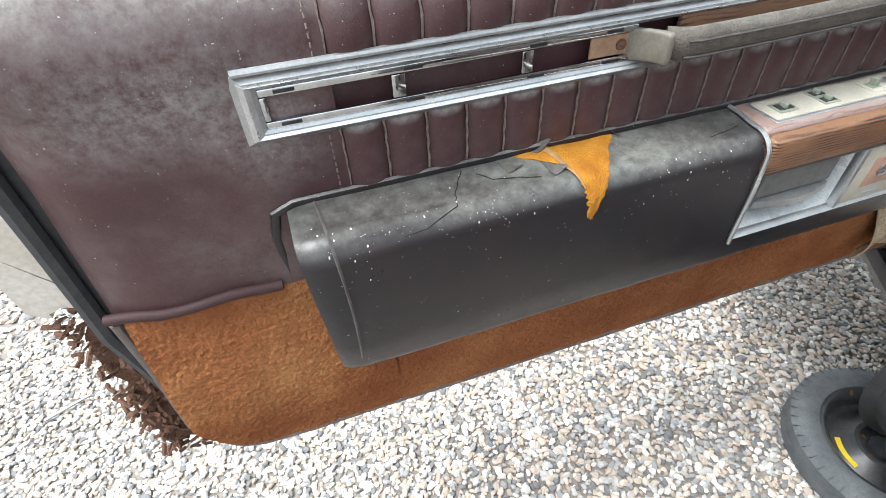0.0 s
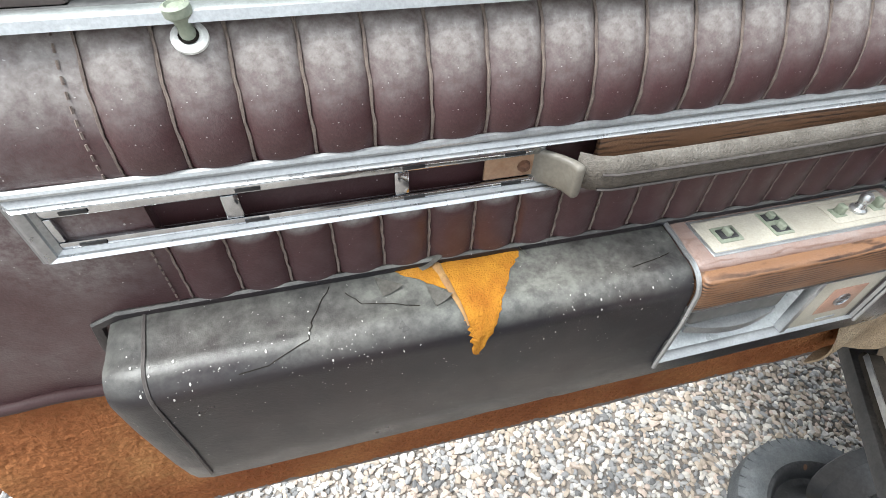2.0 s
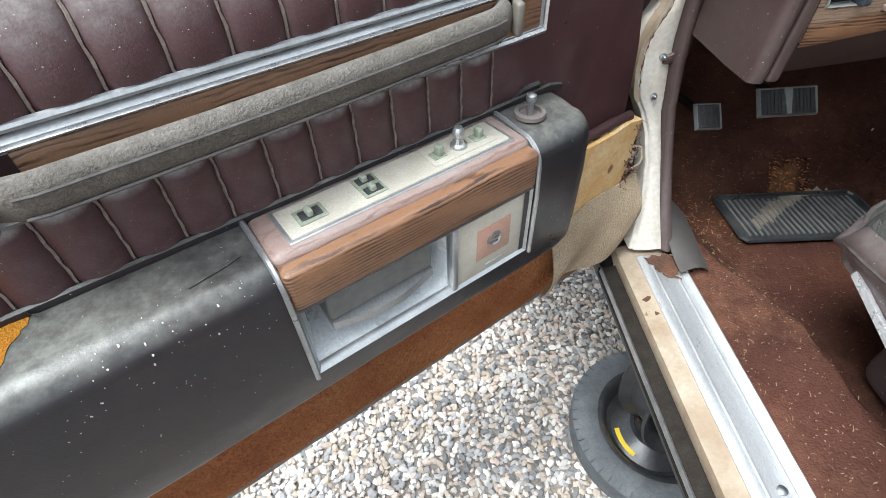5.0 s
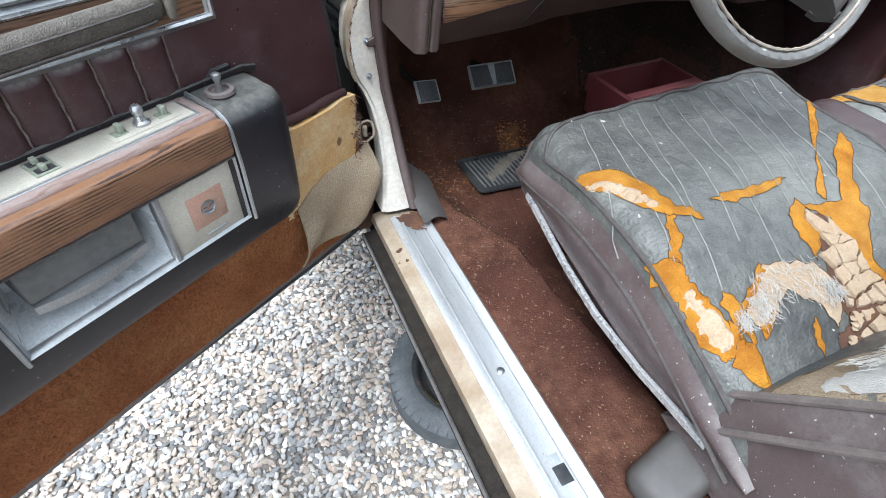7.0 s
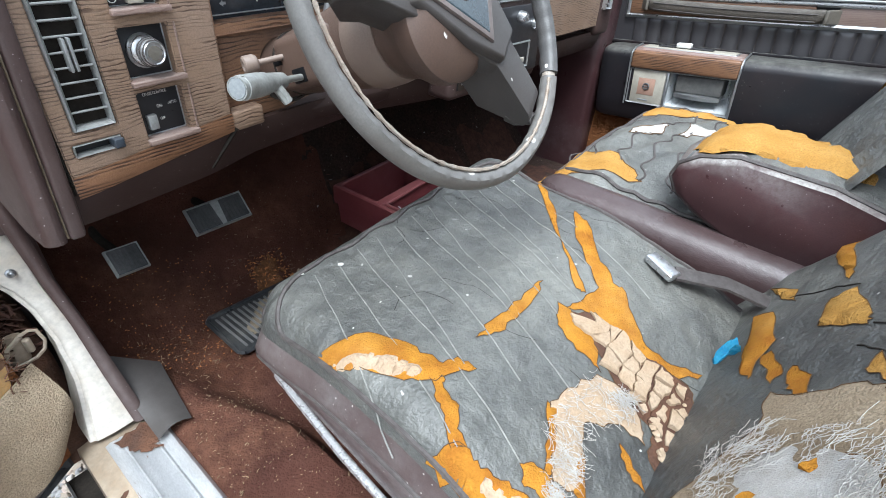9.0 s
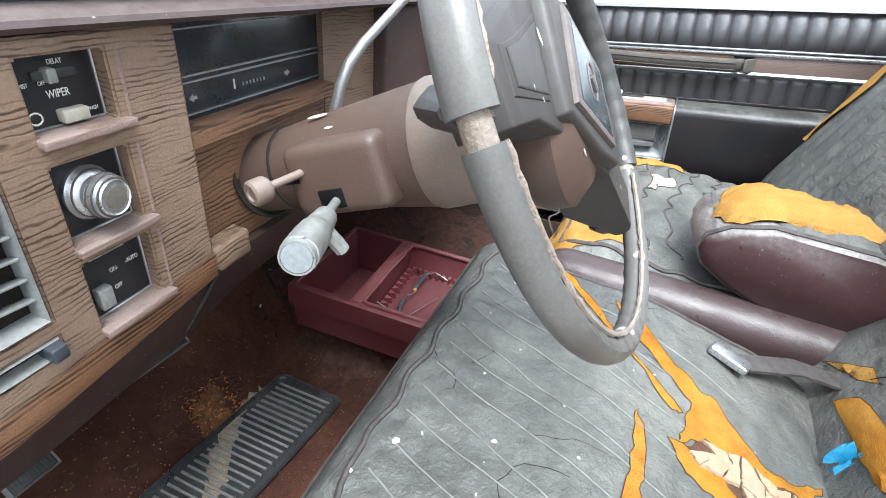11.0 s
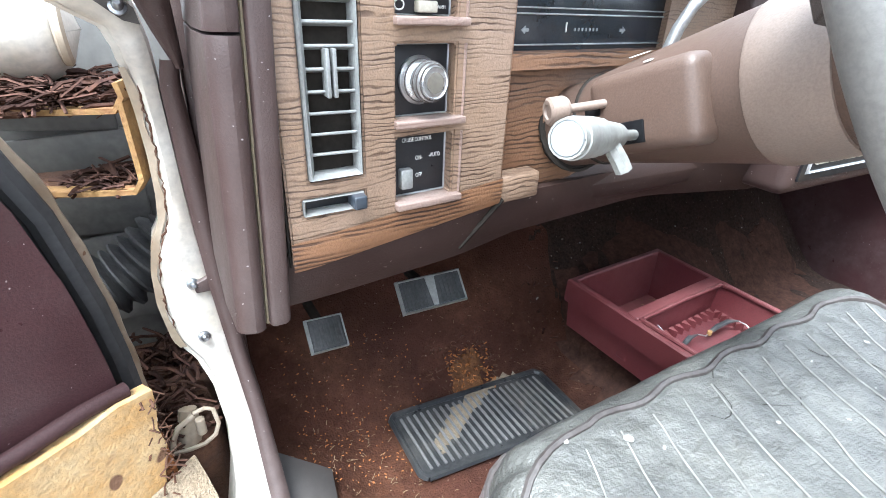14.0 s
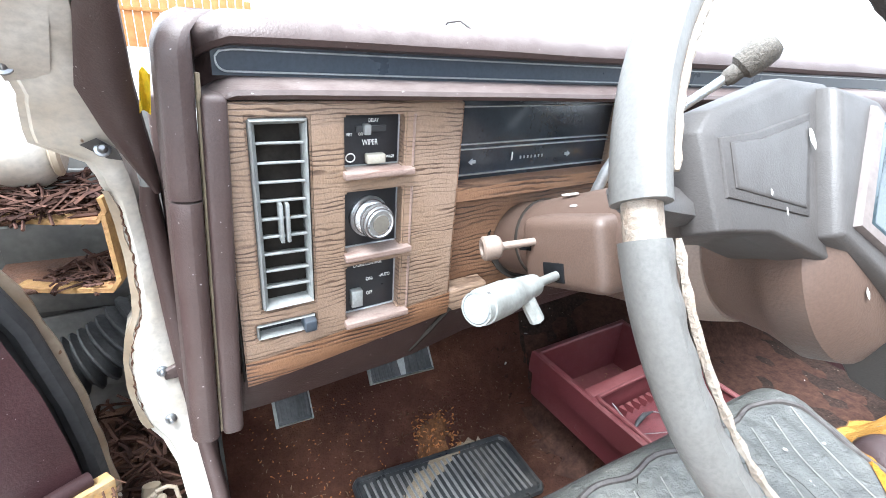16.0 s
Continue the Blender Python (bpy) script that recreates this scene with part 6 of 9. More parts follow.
# three switch wells with ledges
def well(z0, z1):
    bm = B()
    rbox(bm, (0.166, -0.153, z0), (0.2275, -0.149, z1), 0.0006, 1)
    w_ = part("switch_panel", bm, M_DARKP, dash, "black switch panel")
    bm = B()
    frame_ring(bm, (0.168, 0.2215, z0, z1), (0.1695, 0.22, z0 + 0.0015, z1 - 0.0015), -0.155, -0.152)
    part("panel_bead", bm, M_ALU, w_)
    bm = B()
    rbox(bm, (0.166, -0.174, z0 - 0.0055), (0.2255, -0.152, z0 + 0.0004), 0.0012, 2, warp=lambda q: Vector((q.x + (0.004 if q.y < -0.16 and q.x > 0.2 else 0), q.y, q.z)))
    part("ledge", bm, M_WOODL, dash)
    bm = B()
    extrude_poly(bm, [(0.2215, -0.1535), (0.2295, -0.1685), (0.231, -0.1672), (0.231, -0.15), (0.2215, -0.15)], z0, z1, 2)
    part("ledge_side", bm, M_WOODL, dash)
    return w_


UP = pose(0, 0, 0, 90, 0, 0)
w1, w2, w3 = well(1.302, 1.346), well(1.229, 1.284), well(1.162, 1.216)


def word(t, x, z, size, p, m=M_WHITE):
    letters(t, size, Matrix.Translation((x, -0.1537, z)) @ UP @ Matrix.Diagonal((0.72, 1, 1, 1)), m, p)


word("WIPER", 0.194, 1.3215, 0.0068, w1)
word("DELAY", 0.197, 1.3395, 0.0042, w1)
word("OFF", 0.186, 1.3285, 0.0036, w1)
word("MIST", 0.1755, 1.3285, 0.0036, w1)
word("WASH", 0.213, 1.3085, 0.0036, w1)
word("CRUISE CONTROL", 0.193, 1.2095, 0.0048, w3)
word("ON-", 0.195, 1.1935, 0.0052, w3)
word("-AUTO", 0.2105, 1.1945, 0.005, w3)
word("OFF", 0.195, 1.1785, 0.005, w3)
bm = B()
rbox(bm, (0.181, -0.1555, 1.3305), (0.208, -0.153, 1.3355), 0.0006, 1)
part("slider_slot", bm, M_RUBBER, w1)
for x, z, wx, wz, m in ((0.19, 1.333, 0.003, 0.0042, M_VENT), (0.198, 1.3085, 0.0085, 0.004, M_CREAM), (0.181, 1.178, 0.0055, 0.0085, M_VENT)):
    bm = B()
    rbox(bm, (x - wx, -0.1605, z - wz), (x + wx, -0.152, z + wz), 0.0012, 2)
    part("rocker", bm, m, w1 if z > 1.3 else w3)
bm = B()
tube(bm, [(0.1765 + 0.004 * math.cos(a), -0.1538, 1.3095 + 0.0035 * math.sin(a)) for a in (math.tau * k / 12 for k in range(13))], 0.0006, 4)
part("washer_symbol", bm, M_WHITE, w1)
KN = Matrix.Translation((0.1935, -0.153, 1.2565)) @ axis_to((0.1, -1, 0.04)) @ Matrix.Scale(0.86, 4)
bm = B()
lathe(bm, [(0.0215, 0), (0.0215, 0.003), (0.0195, 0.005), (0.018, 0.008), (0.0145, 0.01), (0.014, 0.014), (0.0165, 0.016), (0.0178, 0.019), (0.0165, 0.026), (0.0135, 0.0305), (0.0125, 0.0295), (0.0, 0.0295)], 32, KN)
bm2 = B()
for r, z in ((0.0152, 0.0285), (0.0176, 0.0195), (0.0168, 0.0245), (0.0186, 0.007)):
    tube(bm2, [KN @ Vector((r * math.cos(a), r * math.sin(a), z)) for a in (math.tau * k / 32 for k in range(33))], 0.0007, 5)
kn = part("light_knob", bm, M_CHROME, dash, "round chrome lamp knob with ribs")
bm = B()
lathe(bm, [(0.009, 0.0298), (0.009, 0.0308), (0, 0.0312)], 20, KN)
part("knob_cap", bm, M_BRACKET, kn)
part("knob_groove", bm2, M_WELT, kn)

# instrument binnacle
bm = B()
rbox(bm, (0.276, -0.138, 1.273), (0.516, -0.13, 1.357), 0.001, 1)
clu = part("instrument_panel", bm, M_GLASSD, dash, "dark glass instrument panel")
for z in (1.3465, 1.3105, 1.3055, 1.2795):
    bm = B()
    rbox(bm, (0.277, -0.1405, z - 0.0007), (0.515, -0.137, z + 0.0007), 0.0004, 1)
    part("gauge_line", bm, M_ALU, clu)
for k in range(7):
    bm = B()
    rbox(bm, (0.375 + 0.0052 * k, -0.139, 1.291), (0.3768 + 0.0052 * k, -0.1378, 1.294), 0.0002, 1)
    part("gauge_tick", bm, M_GREYP, clu)
bm = B()
rbox(bm, (0.363, -0.139, 1.29), (0.3645, -0.1378, 1.299), 0.0002, 1)
part("gauge_pointer", bm, M_WHITE, clu)
for x, s in ((0.312, 1), (0.446, -1)):
    bm = B()
    extrude_poly(bm, [(x - 0.005 * s, 1.292), (x, 1.2955), (x, 1.2935), (x + 0.004 * s, 1.2935), (x + 0.004 * s, 1.2905), (x, 1.2905), (x, 1.2885)], -0.139, -0.1378, 1)
    part("turn_arrow", bm, M_GREYP, clu)
bm = B()
extrude_poly(bm, [(0.28, -0.163), (0.36, -0.163), (0.44, -0.162), (0.51, -0.16), (0.51, -0.12), (0.28, -0.12)], 1.261, 1.2745, 2)
part("wood_shelf", bm, M_WOODX, dash, "oak-print shelf under the gauges")
bm = B()
rbox(bm, (0.274, -0.164, 1.142), (0.2815, -0.12, 1.355), 0.0015, 2)
part("wood_side", bm, M_WOODX, dash)
bm = B()
rbox(bm, (0.278, -0.145, 1.142), (0.51, -0.132, 1.262), 0.002, 1)
part("wood_recess", bm, M_WOODX, dash, "recessed wood panel behind the column")
bm = B()
rbox(bm, (0.2805, -0.164, 1.138), (0.332, -0.12, 1.165), 0.004, 2)
part("wood_corner", bm, M_WOODD, dash)
bm = B()
holed_plate(bm, 0.51, 0.606, 1.16, 1.3565, [], -0.15, -0.13)
part("wood_panel", bm, M_WOODD, dash, "oak-print panel beside the gauges")
bm = B()
rbox(bm, (0.606, -0.165, 1.15), (0.692, -0.12, 1.357), 0.006, 2)
part("brown_column", bm, M_DASH, dash, "plain brown upright")
bm = B()
lathe(bm, [(0.049, 0), (0.049, 0.002), (0.046, 0.003), (0.04, -0.03)], 28, Matrix.Translation((0.386, -0.122, 1.203)) @ axis_to((0, -1, 0.3)))
part("column_collar", bm, M_CRACKSHADE, dash, "black rubber column collar")

# the whole left fascia turns away from the driver towards the middle of the car
def turn(x):
    return 0.1 * max(0.0, min(x - 0.1, 0.42)) * max(0.0, min(1.0, (0.72 - x) / 0.16))


for ob in list(dash.children_recursive):
    if ob.type != "MESH" or ob.name.split(".")[0] in ("top_pad", "top_shelf", "inset_band", "band_bead", "lifted_wire", "end_roll", "edge_strip", "edge_band", "dash_underside", "column_collar"):
        continue
    if ob.name.split(".")[0] == "slat":
        ob.location.y += turn(ob.location.x)
        continue
    for v in ob.data.vertices:
        v.co.y += turn(v.co.x)

# centre stack
bm = B()
rbox(bm, (0.69, -0.19, 1.1), (1.0, -0.06, 1.375), 0.016, 4, (8, 2, 4))
stack = part("radio_console", bm, M_DASH, dash, "brown centre console with rounded hood")
bm = B()
frame_ring(bm, (0.706, 0.992, 1.262, 1.345), (0.714, 0.984, 1.27, 1.338), -0.1955, -0.18)
part("vent_frame", bm, M_CHROME, stack)
bm = B()
rbox(bm, (0.712, -0.192, 1.268), (0.986, -0.1885, 1.34), 0.001, 1)
part("vent_well", bm, M_DARKP, stack)
bm = B()
rbox(bm, (-0.0008, -0.004, -0.031), (0.0008, 0.006, 0.031), 0.0005, 1)
fin = finish(bm, M_VENT)
for k in range(26):
    x = 0.722 + 0.0102 * k
    if 12 <= k <= 13:
        continue
    ob = new("fin", fin)
    ob.parent = dash
    ob.matrix_local = pose(x, -0.195, 1.304, 0, 0, -48)
for x0, x1 in ((0.716, 0.845), (0.852, 0.984)):
    bm = B()
    rbox(bm, (x0, -0.2, 1.3), (x1, -0.194, 1.3035), 0.001, 1)
    part("fin_bar", bm, M_ALU, stack)
bm = B()
rbox(bm, (0.71, -0.1935, 1.12), (0.99, -0.188, 1.255), 0.002, 1)
part("control_panel", bm, M_DARKP, stack, "black radio and heater panel")
for x, z in ((0.74, 1.215), (0.8, 1.215), (0.96, 1.215), (0.9, 1.235)):
    bm = B()
    lathe(bm, [(0.011, 0), (0.011, 0.01), (0.008, 0.017), (0, 0.018)], 16, Matrix.Translation((x, -0.193, z)) @ axis_to((0, -1, 0)))
    part("radio_knob", bm, M_CHROME, stack)
bm = B()
frame_ring(bm, (0.72, 0.95, 1.13, 1.185), (0.724, 0.946, 1.134, 1.181), -0.197, -0.19)
part("radio_frame", bm, M_ALU, stack)
for k in range(6):
    bm = B()
    rbox(bm, (0.735 + 0.034 * k, -0.197, 1.142), (0.762 + 0.034 * k, -0.191, 1.152), 0.001, 1)
    part("radio_button", bm, M_CREAM, stack)
# passenger side
bm = B()
holed_plate(bm, 1.0, 1.385, 1.16, 1.3515, [], -0.165, -0.12)
part("wood_panel", bm, M_WOODD, dash, "oak-print passenger panel")
bm = B()
frame_ring(bm, (1.39, 1.43, 1.2, 1.345), (1.396, 1.424, 1.206, 1.339), -0.16, -0.13)
pv = part("air_vent", bm, M_CHROME, dash, "right air vent")
bm = B()
rbox(bm, (1.392, -0.13, 1.2), (1.428, -0.125, 1.344), 0.001, 1)
part("vent_well", bm, M_DARKP, pv)
for k in range(8):
    bm = B()
    rbox(bm, (1.397, -0.155, 1.213 + 0.016 * k), (1.423, -0.14, 1.2148 + 0.016 * k), 0.0006, 1)
    part("slat", bm, M_ALU, pv)
bm = B()
rbox(bm, (1.38, -0.15, 1.13), (1.47, 0.05, 1.37), 0.02, 3)
part("right_end", bm, M_DASH, dash)
bm = B()
lathe(bm, [(0.014, 0), (0.014, 0.004), (0.009, 0.006), (0, 0.006)], 18, Matrix.Translation((1.06, -0.165, 1.325)) @ axis_to((0, -1, 0)))
part("glovebox_lock", bm, M_CHROME, dash)

# ---- steering column and wheel ----
WC, TILT, YAW = Vector((0.3974, -0.416, 1.322)), 29.3, 1.3
AX = Vector((math.sin(radians(YAW)) * math.cos(radians(TILT)), -math.cos(radians(YAW)) * math.cos(radians(TILT)), math.sin(radians(TILT))))
steer = thing("steering_column", "faded brown steering column with greyed worn wheel and stalks", "steering wheel", pose(0, 0, 0))
CM = Matrix.Translation(WC) @ axis_to(AX)
BASE = Vector((0.386, -0.11, 1.197))
cdir = (WC - AX * 0.07 - BASE)
CL = cdir.length
CMB = Matrix.Translation(BASE) @ axis_to(cdir)
bm = B()
lathe(bm, [(0.041, -0.03), (0.041, CL * 0.20), (0.0425, CL * 0.205), (0.0425, CL * 0.21), (0.041, CL * 0.212), (0.0425, CL * 0.26), (0.0555, CL * 0.83), (0.0, CL * 0.83)], 32, CMB)
bm_col, bm2 = bm, B()
lathe(bm2, [(0.05, CL * 0.815), (0.0565, CL * 0.82), (0.0572, CL * 0.83), (0.0555, CL * 0.93), (0.0525, CL * 1.0), (0.049, CL * 1.002), (0.0, CL * 1.005)], 40, CMB)
part("shroud_front", bm2, M_COLUMN2, steer, "paler brown front shroud")
bm = B()
lathe(bm, [(0.049, CL * 0.99), (0.051, CL * 1.004), (0.053, CL * 1.04), (0.057, CL * 1.1), (0.063, CL * 1.15), (0.067, CL * 1.18), (0.066, CL * 1.25), (0.05, CL * 1.3), (0.0, CL * 1.31)], 40, CMB)
part("hub_bell", bm, M_COLUMN, steer, "flared brown cover behind the hub")
col = part("column_shroud", bm_col, M_COLUMN, steer, "brown tapering column shroud")
bm = B()
lathe(bm, [(0.0422, CL * 0.2), (0.0432, CL * 0.203), (0.0432, CL * 0.212), (0.0422, CL * 0.215)], 32, CMB, cap=False)
part("shroud_gap", bm, M_CRACKSHADE, col)
bm = B()
rbox(bm, (-0.067, -0.034, CL * 0.36), (-0.008, 0.03, CL * 0.74), 0.011, 4, (2, 2, 3))
bmesh.ops.transform(bm, matrix=CMB, verts=bm.verts)
box_ = part("switch_housing", bm, M_COLUMN, steer, "squared stalk housing")
SLOT = CMB.inverted() @ Vector((0.326, -0.2475, 1.228))
# flush boxes, not holes: their depth is only painted dark
for dx, dz, hx, hz in ((0.0, 0.0, 0.0085, 0.0125), (0.021, -0.036, 0.0035, 0.008)):
    bm = B()
    rbox(bm, (-0.0685, SLOT.y + dx - hx, SLOT.z + dz - hz), (-0.06, SLOT.y + dx + hx, SLOT.z + dz + hz), 0.001, 1)
    bmesh.ops.transform(bm, matrix=CMB, verts=bm.verts)
    part("stalk_slot", bm, M_SLOTSHADE, box_)


def stalk(root, tip, prof, name, m, label):
    root, tip = Vector(root), Vector(tip)
    bm = B()
    ln = (tip - root).length
    lathe(bm, [(r, t * ln) for r, t in prof], 18, Matrix.Translation(root) @ axis_to(tip - root))
    return part(name, bm, m, steer, label)


s_root = Vector((0.326, -0.251, 1.227))
st = stalk(s_root, (0.212, -0.302, 1.246), [(0.004, 0), (0.004, 0.28), (0.009, 0.36), (0.0105, 0.55), (0.011, 0.62), (0.0122, 0.64), (0.0122, 0.7), (0.0128, 0.72), (0.0128, 0.95), (0.0118, 0.955), (0.0118, 1.0), (0.0105, 1.0), (0.01, 0.985), (0, 0.985)], "turn_stalk", M_STALK, "silver-white turn signal stalk")
bm = B()
tipd = (Vector((0.212, -0.302, 1.246)) - s_root)
mid = s_root + tipd * 0.5
tube(bm, [mid, mid + Vector((0.004, -0.012, -0.014)), mid + Vector((0.007, -0.014, -0.02))], 0.006, 8)
part("stalk_button", bm, M_STALK, st)
bm = B()
lathe(bm, [(0.0103, -0.0005), (0.0098, 0.0006), (0, 0.0008)], 18, Matrix.Translation(Vector((0.212, -0.302, 1.246)) - tipd * 0.002) @ axis_to(tipd))
part("stalk_lens", bm, M_GREYP, st)
stalk((0.334, -0.219, 1.2455), (0.279, -0.204, 1.238), [(0.0036, 0), (0.0036, 0.7), (0.009, 0.74), (0.011, 0.8), (0.011, 1.0), (0.009, 1.03), (0.006, 1.03), (0.005, 1.0), (0, 1.0)], "tilt_lever", M_COLUMN2, "small tilt lever with round grey knob")
bm = B()
tube(bm, [(0.417, -0.172, 1.225), (0.42, -0.182, 1.265), (0.423, -0.19, 1.298), (0.43, -0.195, 1.317), (0.447, -0.2, 1.334), (0.477, -0.208, 1.356), (0.502, -0.221, 1.38), (0.518, -0.231, 1.397)], [0.0058, 0.0058, 0.0056, 0.0054, 0.0052, 0.005, 0.0046, 0.0046], 10)
gl_ = part("gear_lever", bm, M_ALU, steer, "bent bright gear lever")
bm = B()
lathe(bm, [(0.006, -0.012), (0.009, -0.006), (0.009, 0.004), (0.014, 0.008), (0.0165, 0.022), (0.016, 0.036), (0.012, 0.043), (0.0, 0.045)], 18, Matrix.Translation((0.516, -0.23, 1.394)) @ axis_to((0.5, -0.42, 0.75)) @ Matrix.Scale(0.9, 4))
part("gear_knob", bm, M_HANDLE, gl_, "grey-brown knob")

# rim in two covers, with the bare core between
R = 0.1814
def on_rim(a, out=0.0, lift=0.0):
    return CM @ Vector(((R + out) * math.cos(a), (R + out) * math.sin(a), lift))
def rim_arc(a0, a1, r, name, m, label, n=48, flat=1.0, wave=0.0):
    bm = B()
    rings = []
    for k in range(n + 1):
        a = a0 + (a1 - a0) * k / n
        ring = []
        for j in range(14):
            b = math.tau * j / 14
            rr = r * (1 + (wave * math.sin((a - a0) * 52) if math.cos(b) < -0.2 else 0))
            rr *= 0.93 + 0.1 * (math.cos(b) > 0)
            ring.append(bm.verts.new(on_rim(a, rr * math.cos(b), rr * math.sin(b) * flat)))
        rings.append(ring)
    for p, q in zip(rings, rings[1:]):
        for j in range(14):
            bm.faces.new((p[j], p[(j + 1) % 14], q[(j + 1) % 14], q[j]))
    bm.faces.new(rings[0])
    bm.faces.new(rings[-1][::-1])
    bmesh.ops.recalc_face_normals(bm, faces=bm.faces)
    return part(name, bm, m, steer, label)


# local axes of the wheel: find the angle that points up and to the driver's left
def ang(world):
    q = CM.inverted() @ (WC + Vector(world))
    return math.atan2(q.y, q.x)


A_LEFT = ang((-1, 0, 0.18))
UPS = 1 if math.sin(ang((0, 0, 1)) - A_LEFT) > 0 else -1
rim_arc(0, math.tau, 0.0085, "rim_core", M_RIMWORN, "bare worn rim core", 96)
rim_arc(A_LEFT + UPS * 0.025, A_LEFT + UPS * 1.78, 0.0115, "rim_cover", M_RIM, "grey rim cover", 60, flat=1.2)
rim_arc(A_LEFT + UPS * 1.8, A_LEFT + UPS * 3.55, 0.0096, "rim_cover", M_RIMDARK, "darker chipped rim cover", 60, flat=1.3, wave=0.05)
rim_arc(A_LEFT - UPS * 0.06, A_LEFT - UPS * 2.7, 0.0101, "rim_cover", M_RIM, "grey rim cover with worn finger grips", 260, flat=1.12, wave=0.045)
bm = B()
tube(bm, [on_rim(A_LEFT - UPS * (0.06 + 2.6 * k / 60), -0.0095, 0.008) for k in range(61)], [0.0012 + 0.0014 * abs(math.sin(k * 1.7)) for k in range(61)], 6)
part("rim_worn_edge", bm, M_RIMWORN, steer, "pale worn inner edge")
bm = B()
tube(bm, [on_rim(A_LEFT + UPS * (0.1 + 0.9 * k / 30), -0.0095, 0.0085) for k in range(31)], [0.0018 + 0.0014 * abs(math.sin(k * 1.3)) for k in range(31)], 6)
part("rim_worn_edge", bm, M_RIMWORN, steer)
# hub pad and two spokes, in wheel axes: ex right, ey up
ex = (CM.to_3x3().inverted() @ Vector((1, 0, 0)))
ex = Vector((ex.x, ex.y, 0)).normalized()
ey = Vector((-ex.y, ex.x, 0))
if (CM.to_3x3() @ ey).z < 0:
    ey = -ey
def wp(x, y, z):
    return CM @ (ex * x + ey * y + Vector((0, 0, z)))
def slab(outline, z0, z1, name, m, label, inset=0.012, parent=None, soft=0.0):
    bm = B()
    cx, cy = sum(p[0] for p in outline) / len(outline), sum(p[1] for p in outline) / len(outline)
    def ring(k, z):
        return [bm.verts.new(wp(cx + (x - cx) * k, cy + (y - cy) * k, z)) for x, y in outline]
    rs = [ring(0.72 if z0 < -0.03 else 0.96, z0), ring(1.0, z0 + (0.035 if z0 < -0.03 else 0.003)), ring(1.0, z1 - inset * 0.6), ring(0.97, z1 - inset * 0.15), ring(0.92, z1)]
    n = len(outline)
    for a, b in zip(rs, rs[1:]):
        for k in range(n):
            bm.faces.new((a[k], a[(k + 1) % n], b[(k + 1) % n], b[k]))
    bm.faces.new(rs[-1])
    bm.faces.new(rs[0][::-1])
    bmesh.ops.recalc_face_normals(bm, faces=bm.faces)
    if soft:
        bmesh.ops.bevel(bm, geom=[e for e in bm.edges if e.calc_face_angle(0) > 0.3], offset=soft, segments=3, profile=0.5, affect="EDGES", clamp_overlap=True)
    return part(name, bm, m, parent or steer, label)
# the wheel is turned to the right: one wing level, the other spoke running down to the rim
slab([(-0.139, 0.064), (-0.128, 0.074), (-0.06, 0.092), (-0.02, 0.09), (0.012, 0.078), (0.06, 0.028), (0.092, -0.045), (0.122, -0.118), (0.085, -0.146), (0.05, -0.075), (0.0, -0.045), (-0.05, -0.012), (-0.105, 0.012), (-0.139, 0.016)], -0.05, 0.004, "hub_pad", M_PAD, "faded purple-grey padded hub", 0.02, soft=0.006)
pad_ = slab([(-0.035, 0.084), (0.008, 0.077), (0.062, 0.026), (0.086, -0.042), (0.052, -0.07), (0.0, -0.044), (-0.062, 0.004)], -0.02, 0.014, "badge_block", M_PAD, "raised centre of the hub", 0.02, soft=0.006)
slab([(-0.1, 0.06), (-0.128, 0.058), (-0.13, 0.03), (-0.066, 0.015), (-0.046, 0.07)], -0.004, 0.0056, "pad_panel", M_PAD, "", 0.004, pad_)
slab([(-0.098, 0.056), (-0.122, 0.055), (-0.124, 0.034), (-0.07, 0.02), (-0.052, 0.065)], -0.002, 0.0066, "pad_panel", M_PAD, "", 0.001, pad_)
slab([(-0.004, 0.07), (0.06, 0.014), (0.035, -0.048), (-0.048, 0.007)], 0.004, 0.018, "badge_frame", M_PIPING, "grey square badge frame", 0.005, pad_)
slab([(-0.002, 0.06), (0.05, 0.013), (0.03, -0.038), (-0.038, 0.007)], 0.01, 0.0186, "badge_lens", M_LENS, "dark scratched badge lens", 0.001, pad_)
bm = B()
tube(bm, [wp(0.009 + 0.011 * math.cos(a) + 0.004 * math.sin(a), 0.011 + 0.014 * math.sin(a), 0.0186) for a in (math.tau * k / 24 for k in range(25))], 0.0009, 6)
tube(bm, [wp(0.004, 0.015, 0.0192), wp(0.009, 0.004, 0.0194), wp(0.014, 0.015, 0.0192)], 0.0018, 6)
part("badge_emblem", bm, M_PIPING, pad_, "worn grey shield in a ring")
for (x0, y0), (x1, y1) in (((-0.115, 0.036), (-0.176, 0.034)), ((0.098, -0.125), (0.102, -0.143))):
    bm = B()
    tube(bm, [wp(x0, y0, -0.03), wp((x0 + x1) / 2, (y0 + y1) / 2, -0.024), wp(x1, y1, -0.006)], [0.026, 0.022, 0.012], 12, 0.5)
    part("spoke_arm", bm, M_PAD, steer)
bm = B()
for u, v, l in ((CL * 0.42, 1.9, 0.012), (CL * 0.5, 2.3, 0.005), (CL * 0.75, 1.7, 0.006), (CL * 0.85, 3.6, 0.004)):
    c = [bm.verts.new(CMB @ Vector((0.0475 * math.cos(v + l * 9 * math.cos(a) * 0.6) * 1.03, 0.0475 * math.sin(v + l * 9 * math.cos(a) * 0.6) * 1.03, u + l * math.sin(a)))) for a in (math.tau * k / 9 for k in range(9))]
    bm.faces.new(c)
